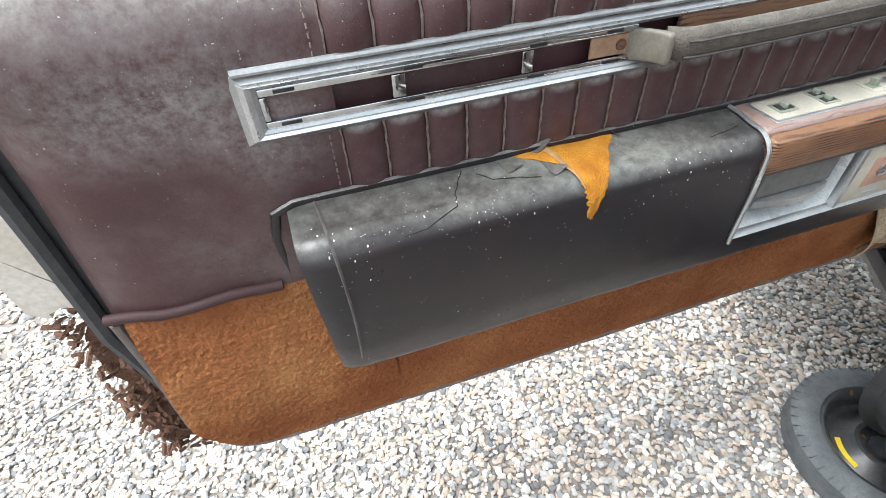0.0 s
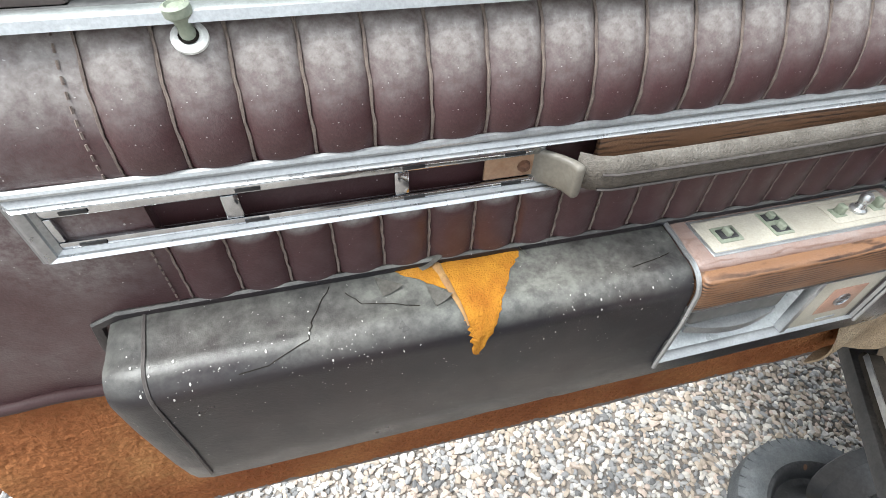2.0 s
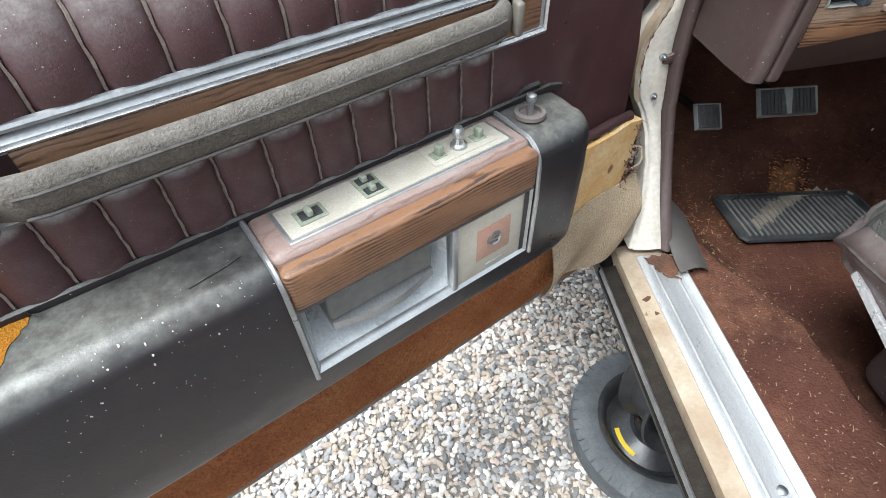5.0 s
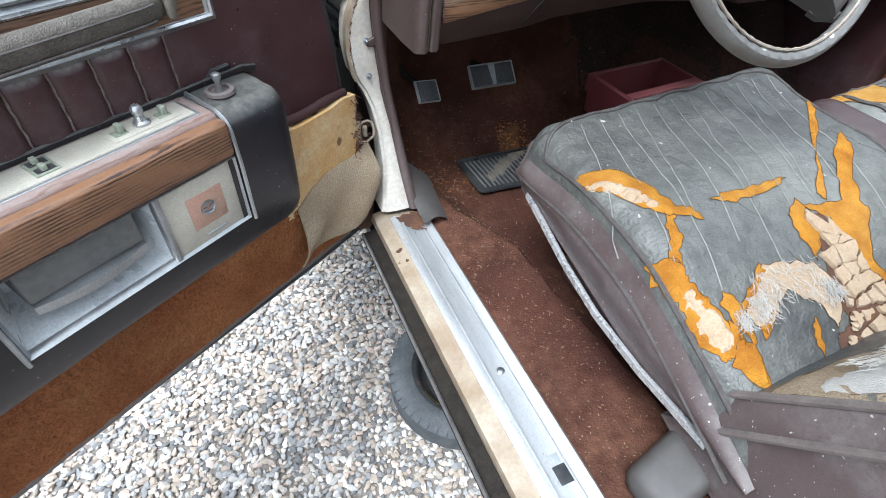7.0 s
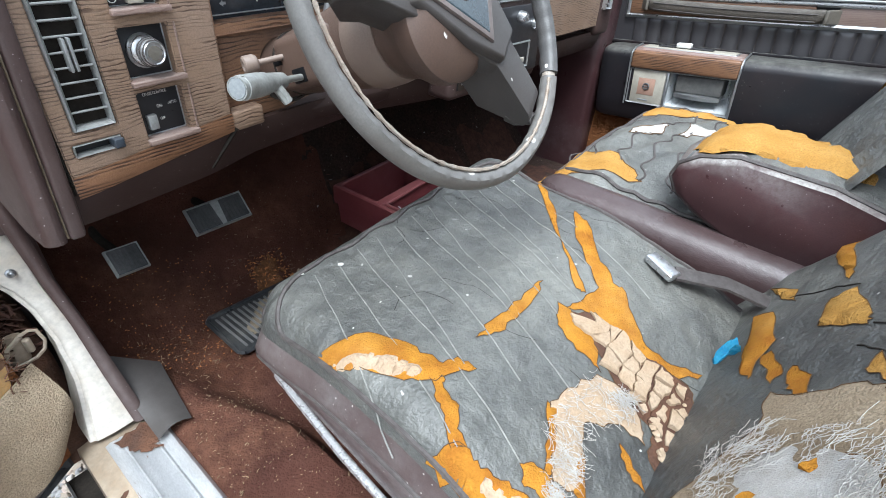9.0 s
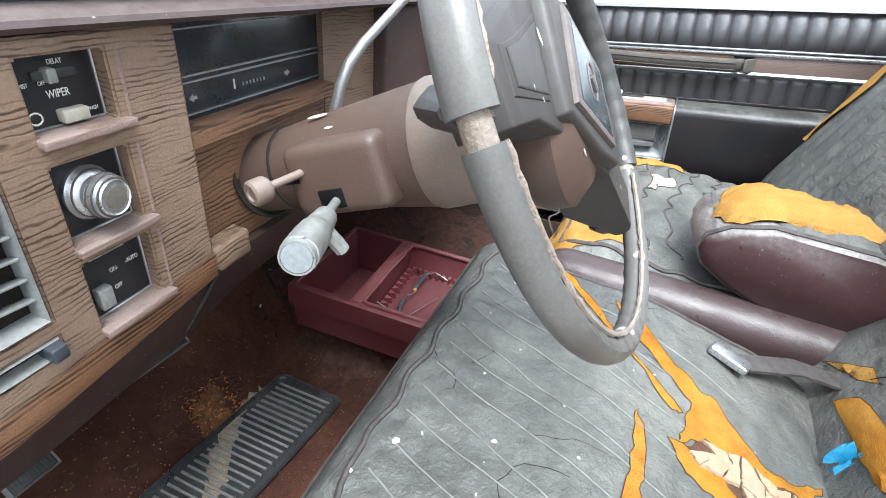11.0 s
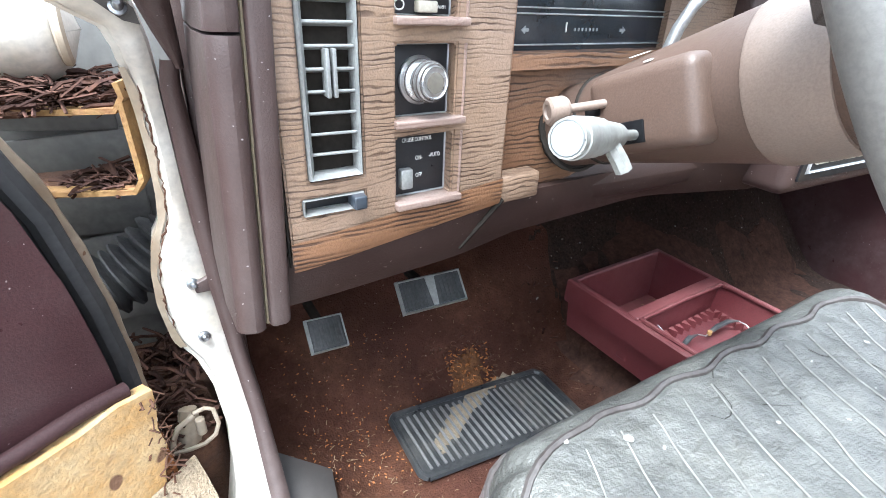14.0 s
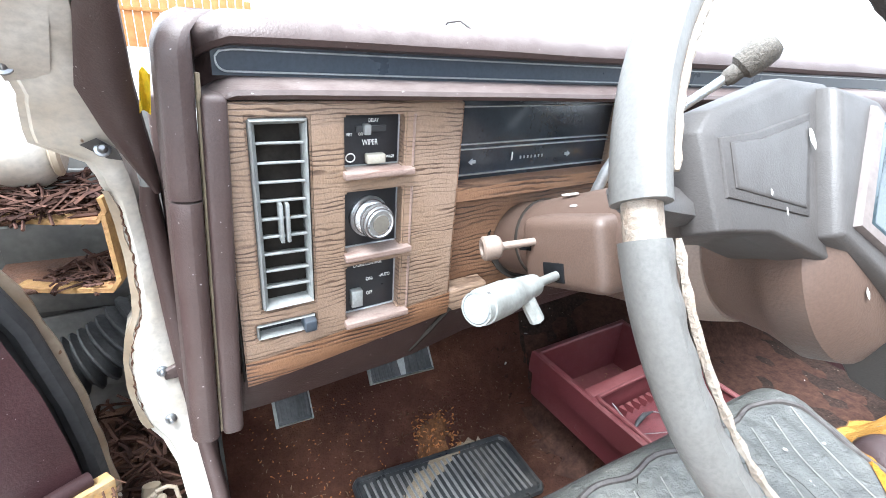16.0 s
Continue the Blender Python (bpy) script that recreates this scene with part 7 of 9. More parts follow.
bmesh.ops.recalc_face_normals(bm, faces=bm.faces)
part("dropping", bm, M_SPLAT, col, "white droppings", kind="stuff")
bm = B()
r_ = random.Random(4)
for x, y, l in ((-0.055, 0.055, 0.006), (-0.03, -0.03, 0.0035), (0.06, -0.09, 0.0025), (-0.1, 0.03, 0.002), (-0.09, 0.02, 0.002)):
    c = [bm.verts.new(wp(x + l * math.cos(a) * r_.uniform(0.25, 0.6), y + l * math.sin(a) * r_.uniform(0.7, 1.1), 0.0075)) for a in (math.tau * k / 9 for k in range(9))]
    bm.faces.new(c)
bmesh.ops.recalc_face_normals(bm, faces=bm.faces)
part("dropping", bm, M_SPLAT, steer, "white droppings", kind="stuff")

# ---- driver's seat ----
SX0, SX1, SY0, SY1 = 0.178, 0.722, -0.272, -0.84


def seat_z(x, y):
    """Top of the driver's cushion."""
    u, v = (x - SX0) / (SX1 - SX0), (SY0 - y) / 0.515
    z = 1.0 - 0.012 * math.cos(v * 6.0) * 0.3
    z -= 0.105 * max(0.0, v - 0.42) ** 1.6 * 1.9
    z += 0.02 * max(0.0, v - 0.3) * min(1.0, u * 1.3)
    z -= 0.012 * math.sin(math.pi * min(1, max(0, u))) * max(0.0, v - 0.2)
    z += (0.008 + 0.05 * (u - 0.3)) * max(0.0, 1 - v / 0.4)
    for e, r in ((x - SX0, 0.05), (SX1 - x, 0.05), (SY0 - y, 0.048)):
        if e < r:
            z -= (r - math.sqrt(max(0.0, r * r - (r - max(e, 0.0)) ** 2))) * 0.9
    z += 0.0018 * noise.noise(Vector((x * 40, y * 40, 5))) + 0.006 * noise.noise(Vector((x * 9, y * 9, 2)))
    ripple = max(0.0, 1 - v / 0.42) * min(1.0, max(0.0, (u - 0.1) / 0.1))
    z += 0.0022 * math.sin(x * 170) * ripple * (1 if v > 0.1 else 0)
    return z


def seat_plan(x, y, r=0.055):
    """Rounds the two front corners of the cushion's outline."""
    side = 1 if x > 0.45 else -1
    cx, cy = (SX1 - r if side > 0 else SX0 + r), SY0 - r
    a, b = (x - cx) * side / r, (y - cy) / r
    if a <= 0 or b <= 0:
        return x, y
    k = max(a, b) / math.hypot(a, b)
    return cx + side * a * k * r, cy + b * k * r


seat = thing("driver_seat", "torn grey and brown vinyl seat with orange foam showing", "car seat", pose(0, 0, 0))
bm = B()
rows = surf(bm, lambda u, v: Vector((SX0 + (SX1 - SX0) * u, SY0 + (SY1 - SY0) * v, seat_z(SX0 + (SX1 - SX0) * u, SY0 + (SY1 - SY0) * v))), 140, 120)
for v in bm.verts:
    v.co.x, v.co.y = seat_plan(v.co.x, v.co.y)
for f in bm.faces:
    f.normal_update()
    if f.normal.z < 0:
        f.normal_flip()
cush = part("cushion_top", bm, M_SEATTOP, seat, "sun-greyed cracked vinyl cushion top")
bm = B()
ring0 = [(SX0, SY0 + (SY1 - SY0) * k / 40) for k in range(40, -1, -1)]
ring0 = [(SX0, y) for _, y in ring0] + [(SX0 + (SX1 - SX0) * k / 40, SY0) for k in range(1, 41)] + [(SX1, SY0 + (SY1 - SY0) * k / 40) for k in range(1, 41)]
prof = []
for x, y in ring0:
    zt = seat_z(x, y)
    c = Vector((0.45, -0.55, 0))
    o = Vector((x, y, 0)) - c
    o = Vector((math.copysign(1, o.x) if x in (SX0, SX1) else 0, 1 if y == SY0 else 0, 0))
    col_ = []
    for k in range(13):
        t = k / 12
        b = 0.012 * math.sin(math.pi * min(1.0, t * 1.15)) + 0.001 * t
        col_.append(bm.verts.new(Vector((*seat_plan(x, y), zt + (0.826 + 0.052 * max(0.0, min(1.0, (y + 0.62) / 0.24)) - zt) * t)) + o * b))
    prof.append(col_)
for a, b in zip(prof, prof[1:]):
    for i in range(12):
        bm.faces.new((a[i], a[i + 1], b[i + 1], b[i]))
bmesh.ops.recalc_face_normals(bm, faces=bm.faces)
part("cushion_side", bm, M_SEATSIDE, seat, "brown vinyl cushion sides")
bm = B()
ins = 0.035
welt = [(SX0 + 0.004, y) for y in [SY1 + 0.05 + (SY0 - SY1 - 0.05 - 0.09) * k / 30 for k in range(31)]]
welt += [(SX0 + 0.004 + 0.086 - 0.086 * math.cos(a), SY0 - 0.09 + 0.055 * math.sin(a)) for a in (math.pi / 2 * k / 8 for k in range(1, 9))]
welt += [(SX0 + 0.1 + (SX1 - SX0 - 0.2) * k / 30, SY0 - ins + 0.004 * math.sin(k * 0.9)) for k in range(31)]
welt += [(SX1 - ins - 0.055 + 0.055 * math.sin(a), SY0 - 0.09 + 0.055 * math.cos(a)) for a in (math.pi / 2 * k / 8 for k in range(1, 9))]
welt += [(SX1 - ins, SY0 - 0.09 - (SY0 - SY1 - 0.16) * k / 30) for k in range(1, 31)]
tube(bm, [(x, y, seat_z(x, y) + 0.001) for x, y in welt], 0.0034, 6)
part("cushion_welt", bm, M_WELT, seat, "dark welt round the cushion")
bm = B()
edge = [(SX0 - 0.011, SY1 + 0.02 + (SY0 - SY1 - 0.06) * k / 30) for k in range(31)]
edge += [(SX0 + 0.03 - 0.041 * math.cos(a), SY0 - 0.03 + 0.034 * math.sin(a)) for a in (math.pi / 2 * k / 6 for k in range(1, 7))]
edge += [(SX0 + 0.03 + (SX1 - SX0 - 0.06) * k / 30, SY0 + 0.004) for k in range(1, 31)]
tube(bm, [(*seat_plan(x, y), seat_z(max(x, SX0), min(y, SY0)) - 0.002 - 0.03 * (x < SX0 + 0.002)) for x, y in edge], 0.003, 6)
part("cushion_piping", bm, M_WELT, seat, "dark piping round the front edge")
bm = B()
sweep(bm, [(0.176, -0.335, 0.886), (0.173, -0.4, 0.868), (0.171, -0.47, 0.847), (0.17, -0.56, 0.828), (0.171, -0.66, 0.822), (0.172, -0.78, 0.83)], [(0.004, 0.0062), (-0.001, 0.006), (-0.004, 0.0048), (-0.0055, 0.0028), (-0.006, 0.0), (-0.0055, -0.0028), (-0.004, -0.0048), (0.003, -0.006)])
part("side_strip", bm, M_PALECH, seat, "chromed strip along the seat base")
bm = B()
rbox(bm, (0.255, -0.8, 0.69), (0.68, -0.37, 0.845), 0.03, 3, (4, 4, 2))
part("seat_base", bm, M_SEATSIDE, seat, "brown skirted base")
bm = B()
def back_y(x, z):
    """Backrest front: leans back, softly bowed, rounded off at its ends."""
    e = min(x - 0.19, 0.79 - x) / 0.6
    return -0.757 - 0.57 * (z - 0.9) - max(0.01, min(0.06, 0.0125 + 0.25 * (z - 0.98))) * max(0.0, 1 - e / 0.09) ** 2 + 0.003 * noise.noise(Vector((x * 30, z * 30, 4)))


def back(u, v):
    x, z = 0.19 + 0.6 * u, 0.87 + 0.6 * v
    return Vector((x, back_y(x, z), z))
surf(bm, back, 60, 60)
part("backrest", bm, M_SEATTOP, seat, "torn grey vinyl backrest")
bm = B()
def bside(u, v):
    z = 0.78 + 0.73 * v
    y = -0.742 - 0.62 * 0.73 * v - 0.30 * u + 0.03 * (1 - v) ** 6
    return Vector((0.184 + 0.012 * math.sin(math.pi * u) * -1, y, z - 0.03 * u))
surf(bm, bside, 16, 24)
ret = bmesh.ops.extrude_face_region(bm, geom=bm.faces[:])
for v in [e for e in ret["geom"] if isinstance(e, bmesh.types.BMVert)]:
    v.co.x += 0.05
bmesh.ops.recalc_face_normals(bm, faces=bm.faces)
part("backrest_side", bm, M_SEATSIDE, seat, "brown vinyl backrest side")
bm = B()
tube(bm, [(0.176, -0.789 - 0.69 * (z - 0.879), z) for z in (0.84 + 0.6 * k / 20 for k in range(21))], 0.005, 8)
part("backrest_welt", bm, M_PIPING, seat)
bm = B()
rbox(bm, (0.2, -1.5, 0.7), (0.72, -1.0, 1.46), 0.05, 3, warp=lambda q: Vector((q.x, q.y - 0.1 * (q.z - 1.0), q.z)))
part("backrest_rear", bm, M_SEATSIDE, seat)

# tears in the cushion
def tear_(poly, m, label, seed, amount=0.006, name="tear", lift=0.003, cuts=4, rim=True):
    bm = B()
    pj = jag(poly, amount, seed, cuts)
    patch(bm, pj, seat_z, lift)
    p = part(name, bm, m, seat, label)
    if not rim:
        return p
    bm = B()
    pts = [(x, y, seat_z(x, y) + 0.0012) for x, y in pj]
    tube(bm, pts + pts[:1], 0.00045, 4, caps=False)
    part("torn_edge", bm, M_TORN, seat)
    return p


# the outlines run along the seat's creases
tear_([(0.182, -0.424), (0.234, -0.456), (0.253, -0.496), (0.257, -0.542), (0.277, -0.552), (0.281, -0.576), (0.251, -0.56), (0.236, -0.556), (0.214, -0.531), (0.198, -0.487), (0.182, -0.456)], M_FOAM, "orange foam in a long split", 1, 0.003)
tear_([(0.187, -0.446), (0.211, -0.469), (0.232, -0.503), (0.242, -0.535), (0.231, -0.545), (0.214, -0.526), (0.198, -0.488), (0.184, -0.457)], M_CFOAM, "pale foam core", 12, 0.002, lift=0.0055, rim=False)
tear_([(0.234, -0.549), (0.246, -0.558), (0.236, -0.567), (0.232, -0.591), (0.212, -0.605), (0.207, -0.622), (0.196, -0.611), (0.213, -0.588), (0.222, -0.566)], M_FOAM, "orange foam in a running tear", 2, 0.003)
tear_([(0.179, -0.594), (0.197, -0.606), (0.206, -0.62), (0.203, -0.642), (0.21, -0.662), (0.219, -0.687), (0.224, -0.718), (0.206, -0.734), (0.196, -0.732), (0.186, -0.707), (0.183, -0.681), (0.184, -0.659), (0.18, -0.637)], M_FOAM, "orange foam in a running tear", 22, 0.003)
tear_([(0.197, -0.633), (0.203, -0.648), (0.208, -0.67), (0.217, -0.695), (0.218, -0.72), (0.2, -0.728), (0.19, -0.706), (0.187, -0.68), (0.186, -0.66)], M_CFOAM, "pale foam core", 13, 0.002, lift=0.0055, rim=False)
tear_([(0.222, -0.695), (0.232, -0.706), (0.228, -0.718), (0.236, -0.735), (0.232, -0.765), (0.222, -0.775), (0.198, -0.738), (0.212, -0.725)], M_FOAM, "orange foam tongue", 23, 0.003, lift=0.006)
tear_([(0.235, -0.667), (0.246, -0.672), (0.25, -0.689), (0.25, -0.709), (0.24, -0.73), (0.23, -0.715), (0.228, -0.69), (0.222, -0.68)], M_FOAM, "narrow orange split", 24, 0.003)
tear_([(0.316, -0.549), (0.348, -0.545), (0.386, -0.548), (0.43, -0.547), (0.466, -0.549), (0.425, -0.56), (0.377, -0.564), (0.344, -0.562)], M_FOAM, "narrow orange split", 3, 0.003)
tear_([(0.70, -0.392), (0.708, -0.4), (0.642, -0.463), (0.565, -0.52), (0.519, -0.577), (0.498, -0.6), (0.494, -0.586), (0.546, -0.536), (0.605, -0.478)], M_FOAM, "narrow orange split", 4, 0.003)
tear_([(0.65, -0.497), (0.64, -0.525), (0.575, -0.579), (0.55, -0.614), (0.545, -0.638), (0.51, -0.672), (0.49, -0.695), (0.494, -0.729), (0.52, -0.765), (0.484, -0.745), (0.474, -0.707), (0.472, -0.67), (0.478, -0.625), (0.45, -0.595), (0.484, -0.603), (0.52, -0.608), (0.549, -0.572), (0.6, -0.525)], M_FOAM, "branching orange split", 5, 0.003)
tear_([(0.448, -0.583), (0.452, -0.62), (0.43, -0.649), (0.4, -0.673), (0.405, -0.648), (0.405, -0.622), (0.42, -0.6)], M_FOAM, "orange foam wall", 25, 0.003)
# dark brown sheet on the cushion surface, beneath the foam plates
tear_([(0.45, -0.603), (0.473, -0.622), (0.474, -0.653), (0.481, -0.685), (0.484, -0.72), (0.482, -0.766), (0.446, -0.79), (0.405, -0.808), (0.36, -0.808), (0.335, -0.78), (0.36, -0.758), (0.39, -0.75), (0.399, -0.715), (0.41, -0.68), (0.428, -0.644)], M_RUST, "dark brown layer under crumbled foam", 6, 0.005, lift=0.002)
tear_([(0.319, -0.651), (0.351, -0.656), (0.394, -0.671), (0.404, -0.7), (0.392, -0.732), (0.37, -0.748), (0.363, -0.717), (0.342, -0.703), (0.33, -0.69), (0.3, -0.705), (0.265, -0.722), (0.25, -0.697), (0.285, -0.674)], M_CFOAM, "pale foam behind torn scrim", 7, 0.004)
tear_([(0.317, -0.648), (0.32, -0.66), (0.276, -0.685), (0.244, -0.697), (0.248, -0.686), (0.281, -0.671)], M_FOAM, "narrow orange split", 8, 0.002, lift=0.005)
tear_([(0.31, -0.693), (0.29, -0.712), (0.255, -0.73), (0.26, -0.714), (0.288, -0.7)], M_FOAM, "narrow orange split", 9, 0.002, lift=0.005)
tear_([(0.345, -0.727), (0.34, -0.744), (0.322, -0.77), (0.323, -0.752), (0.332, -0.735)], M_FOAM, "narrow orange split", 10, 0.002)
rnd = random.Random(5)
# cracked plates of foam fitted like paving in the big hole: cut from a jittered grid
HOLE = [(0.45, -0.607), (0.468, -0.622), (0.47, -0.653), (0.477, -0.685), (0.48, -0.72), (0.478, -0.762), (0.446, -0.785), (0.405, -0.8), (0.365, -0.8), (0.345, -0.78), (0.37, -0.762), (0.395, -0.752), (0.404, -0.715), (0.413, -0.682), (0.431, -0.646)]


def inside(x, y, poly):
    hit = False
    for (x0, y0), (x1, y1) in zip(poly, poly[1:] + poly[:1]):
        if (y0 > y) != (y1 > y) and x < x0 + (y - y0) * (x1 - x0) / (y1 - y0):
            hit = not hit
    return hit


def corner_at(i, j):
    r = random.Random(i * 131 + j * 17)
    return (0.33 + 0.021 * i + r.uniform(-0.008, 0.008), -0.82 + 0.019 * j + 0.006 * (i % 2) + r.uniform(-0.007, 0.007))


for i in range(8):
    for j in range(12):
        q = [corner_at(i, j), corner_at(i + 1, j), corner_at(i + 1, j + 1), corner_at(i, j + 1)]
        cx, cy = sum(p[0] for p in q) / 4, sum(p[1] for p in q) / 4
        if not inside(cx, cy, HOLE):
            continue
        sz = 0.97 if cy > -0.72 else rnd.uniform(0.6, 0.88)
        q = jag([(cx + (x - cx) * sz, cy + (y - cy) * sz) for x, y in q], 0.002, i * 31 + j, 3)
        h = rnd.uniform(0.004, 0.008)
        bm = B()
        tops = [bm.verts.new((cx + (x - cx) * 0.93, cy + (y - cy) * 0.93, seat_z(x, y) + h + rnd.uniform(-0.0006, 0.0006))) for x, y in q]
        mids = [bm.verts.new((x, y, seat_z(x, y) + h - 0.0015)) for x, y in q]
        lows = [bm.verts.new((x, y, seat_z(x, y) + 0.0005)) for x, y in q]
        n = len(q)
        bm.faces.new(tops)
        for up, dn in ((tops, mids), (mids, lows)):
            for k in range(n):
                bm.faces.new((up[k], dn[k], dn[(k + 1) % n], up[(k + 1) % n]))
        bmesh.ops.recalc_face_normals(bm, faces=bm.faces)
        part("foam_plate", bm, M_CFOAM, seat)
for k in range(40):
    x, y, r = rnd.uniform(0.335, 0.47), rnd.uniform(-0.815, -0.74), rnd.uniform(0.002, 0.007)
    if not inside(x, y, [(0.335, -0.82), (0.48, -0.82), (0.48, -0.745), (0.39, -0.735)]):
        continue
    bm = B()
    bmesh.ops.create_icosphere(bm, subdivisions=1, radius=r)
    for v in bm.verts:
        v.co = Vector((v.co.x * rnd.uniform(0.7, 1.3), v.co.y * rnd.uniform(0.6, 1.2), v.co.z * 0.35)) + Vector((x, y, seat_z(x, y) + 0.005))
    part("foam_crumb", bm, M_CFOAM if k % 3 else M_RUST, seat)


def threads(bm, n, spots, ang_, spread, ln, r, height):
    """Fine cotton threads lying over a surface, around each spot (x, y, half width)."""
    for _ in range(n):
        sx, sy, w = rnd.choice(spots)
        x, y = sx + rnd.uniform(-w, w), sy + rnd.uniform(-w, w)
        a, l = rnd.gauss(ang_, spread), rnd.uniform(0.3, 1) * ln
        if x < 0.205:
            continue
        bend = rnd.gauss(0, 0.5)
        pts = []
        for k in range(5):
            px, py = x + l * k / 4 * math.cos(a + bend * k / 4), y + l * k / 4 * math.sin(a + bend * k / 4)
            pts.append(height(max(px, 0.2), py, 0.0045 + 0.003 * rnd.random()))
        tube(bm, pts, r, 3)


def on_seat(x, y, up):
    return Vector((x, y, seat_z(x, max(y, -0.835)) + up))


bm = B()
threads(bm, 420, [(0.36, -0.685, 0.03), (0.39, -0.705, 0.012), (0.3, -0.68, 0.022), (0.27, -0.695, 0.015), (0.238, -0.7, 0.008)], -1.2, 0.5, 0.022, 0.0003, on_seat)
threads(bm, 70, [(0.25, -0.81, 0.02), (0.22, -0.81, 0.012), (0.34, -0.82, 0.02)], 0.5, 0.7, 0.014, 0.0003, on_seat)
part("loose_threads", bm, M_WEB, seat, "white cotton threads", kind="stuff")
bm = B()
for _ in range(16):
    x, y = rnd.uniform(0.2, 0.69), rnd.uniform(-0.78, -0.33)
    a = rnd.choice((0.4, 2.0, -0.9)) + rnd.gauss(0, 0.3)
    pts = []
    for k in range(rnd.randint(4, 10)):
        if not (SX0 + 0.02 < x < SX1 - 0.02 and SY1 + 0.02 < y < SY0 - 0.04):
            break
        pts.append((x, y, seat_z(x, y) + 0.0001))
        a += rnd.gauss(0, 0.35)
        x, y = x + 0.011 * math.cos(a), y + 0.011 * math.sin(a)
    if len(pts) > 2:
        tube(bm, pts, 0.0004, 4)
part("crack_network", bm, M_CRACKSHADE, seat, "network of fine dry cracks", kind="stuff")
bm = B()
for k in range(12):
    x0 = 0.26 + 0.037 * k
    tube(bm, [(x0 + 0.0005 * math.sin(j) - 0.12 * j / 30, y, seat_z(x0 - 0.12 * j / 30, y) + 0.0006) for j, y in ((j, -0.325 - (0.24 + 0.05 * (k % 3)) * j / 24) for j in range(25))], 0.001, 4)
part("pleat_stitching", bm, M_STITCH, seat, "pale stitched pleats", kind="stuff")
bm = B()
for x, y, r in ((0.296, -0.334, 0.004), (0.25, -0.31, 0.0035), (0.42, -0.38, 0.002), (0.6, -0.36, 0.0025), (0.55, -0.42, 0.0015), (0.36, -0.5, 0.002), (0.34, -0.42, 0.003)):
    c = [bm.verts.new((x + r * math.cos(a) * rnd.uniform(0.6, 1.3), y + r * math.sin(a) * rnd.uniform(0.6, 1.3), seat_z(x, y) + 0.0022)) for a in (math.tau * k / 9 for k in range(9))]
    bm.faces.new(c)
part("droppings", bm, M_SPLAT, seat, "white droppings", kind="stuff")
# a second piping line, with a grey strip between the two
bm = B()
tube(bm, [(0.19, -0.813 - 0.72 * (z - 0.982), z) for z in (0.9 + 0.5 * k / 20 for k in range(21))], 0.005, 8)
part("backrest_welt", bm, M_PIPING, seat)
bm = B()
surf(bm, lambda u, v: Vector((0.176 + 0.016 * u - 0.005 * math.sin(math.pi * u), -0.789 - 0.69 * (0.84 + 0.6 * v - 0.879) + u * (-0.813 - 0.72 * (0.84 + 0.6 * v + 0.06 - 0.982) + 0.789 + 0.69 * (0.84 + 0.6 * v - 0.879)), 0.84 + 0.6 * v + 0.06 * u)), 6, 24)
part("backrest_strip", bm, M_SEATSIDE, seat, "dusty brown strip along the backrest edge")
# tears on the backrest, outlined in x and z
def btear(poly, m, label, seed, lift=0.004, amount=0.004):
    bm = B()
    pj = jag(poly, amount, seed, 4)
    patch(bm, pj, lambda x, z: back_y(x, z), lift, step=0.02)
    for v in bm.verts:
        v.co = Vector((v.co.x, v.co.z, v.co.y))
    bmesh.ops.reverse_faces(bm, faces=bm.faces)
    part("back_tear", bm, m, seat, label)
    bm = B()
    pts = [(x, back_y(x, z) + 0.001, z) for x, z in pj]
    tube(bm, pts + pts[:1], 0.00045, 4, caps=False)
    part("torn_edge", bm, M_TORN, seat)


btear([(0.199, 0.93), (0.3, 0.955)] + [(0.38, 1.02), (0.437, 1.021), (0.411, 1.065), (0.403, 1.103), (0.384, 1.122), (0.343, 1.129), (0.318, 1.12), (0.269, 1.124), (0.25, 1.2), (0.199, 1.2), (0.197, 1.05)], M_BURLAP, "tan canvas backing", 32, 0.003)
btear([(0.206, 0.965), (0.25, 0.99)] + [(0.299, 1.008), (0.35, 1.026), (0.325, 1.091), (0.294, 1.12), (0.25, 1.121), (0.246, 1.099), (0.207, 1.12)], M_WEB, "white cotton backing hanging loose", 31, 0.0045)
for k, pl_ in enumerate(([(0.503, 0.972), (0.56, 0.962), (0.651, 0.957), (0.638, 0.984), (0.551, 1.003), (0.516, 0.989), (0.482, 0.986)], [(0.736, 0.958), (0.679, 1.006), (0.643, 1.009), (0.669, 0.988)], [(0.819, 1.031), (0.797, 1.06), (0.661, 1.074), (0.633, 1.069), (0.697, 1.051)],
                         [(0.544, 1.047), (0.598, 1.054), (0.6, 1.08), (0.52, 1.099), (0.502, 1.096), (0.525, 1.068)], [(0.444, 1.033), (0.475, 1.034), (0.445, 1.055), (0.409, 1.058), (0.421, 1.043)], [(0.424, 1.099), (0.442, 1.111), (0.395, 1.117)], [(0.524, 0.991), (0.526, 1.004), (0.47, 1.026), (0.453, 1.017)])):
    btear(pl_, M_YFOAM if k % 2 else M_FOAM, "yellow foam hole" if k == 0 else "", 40 + k, 0.006, 0.0025)
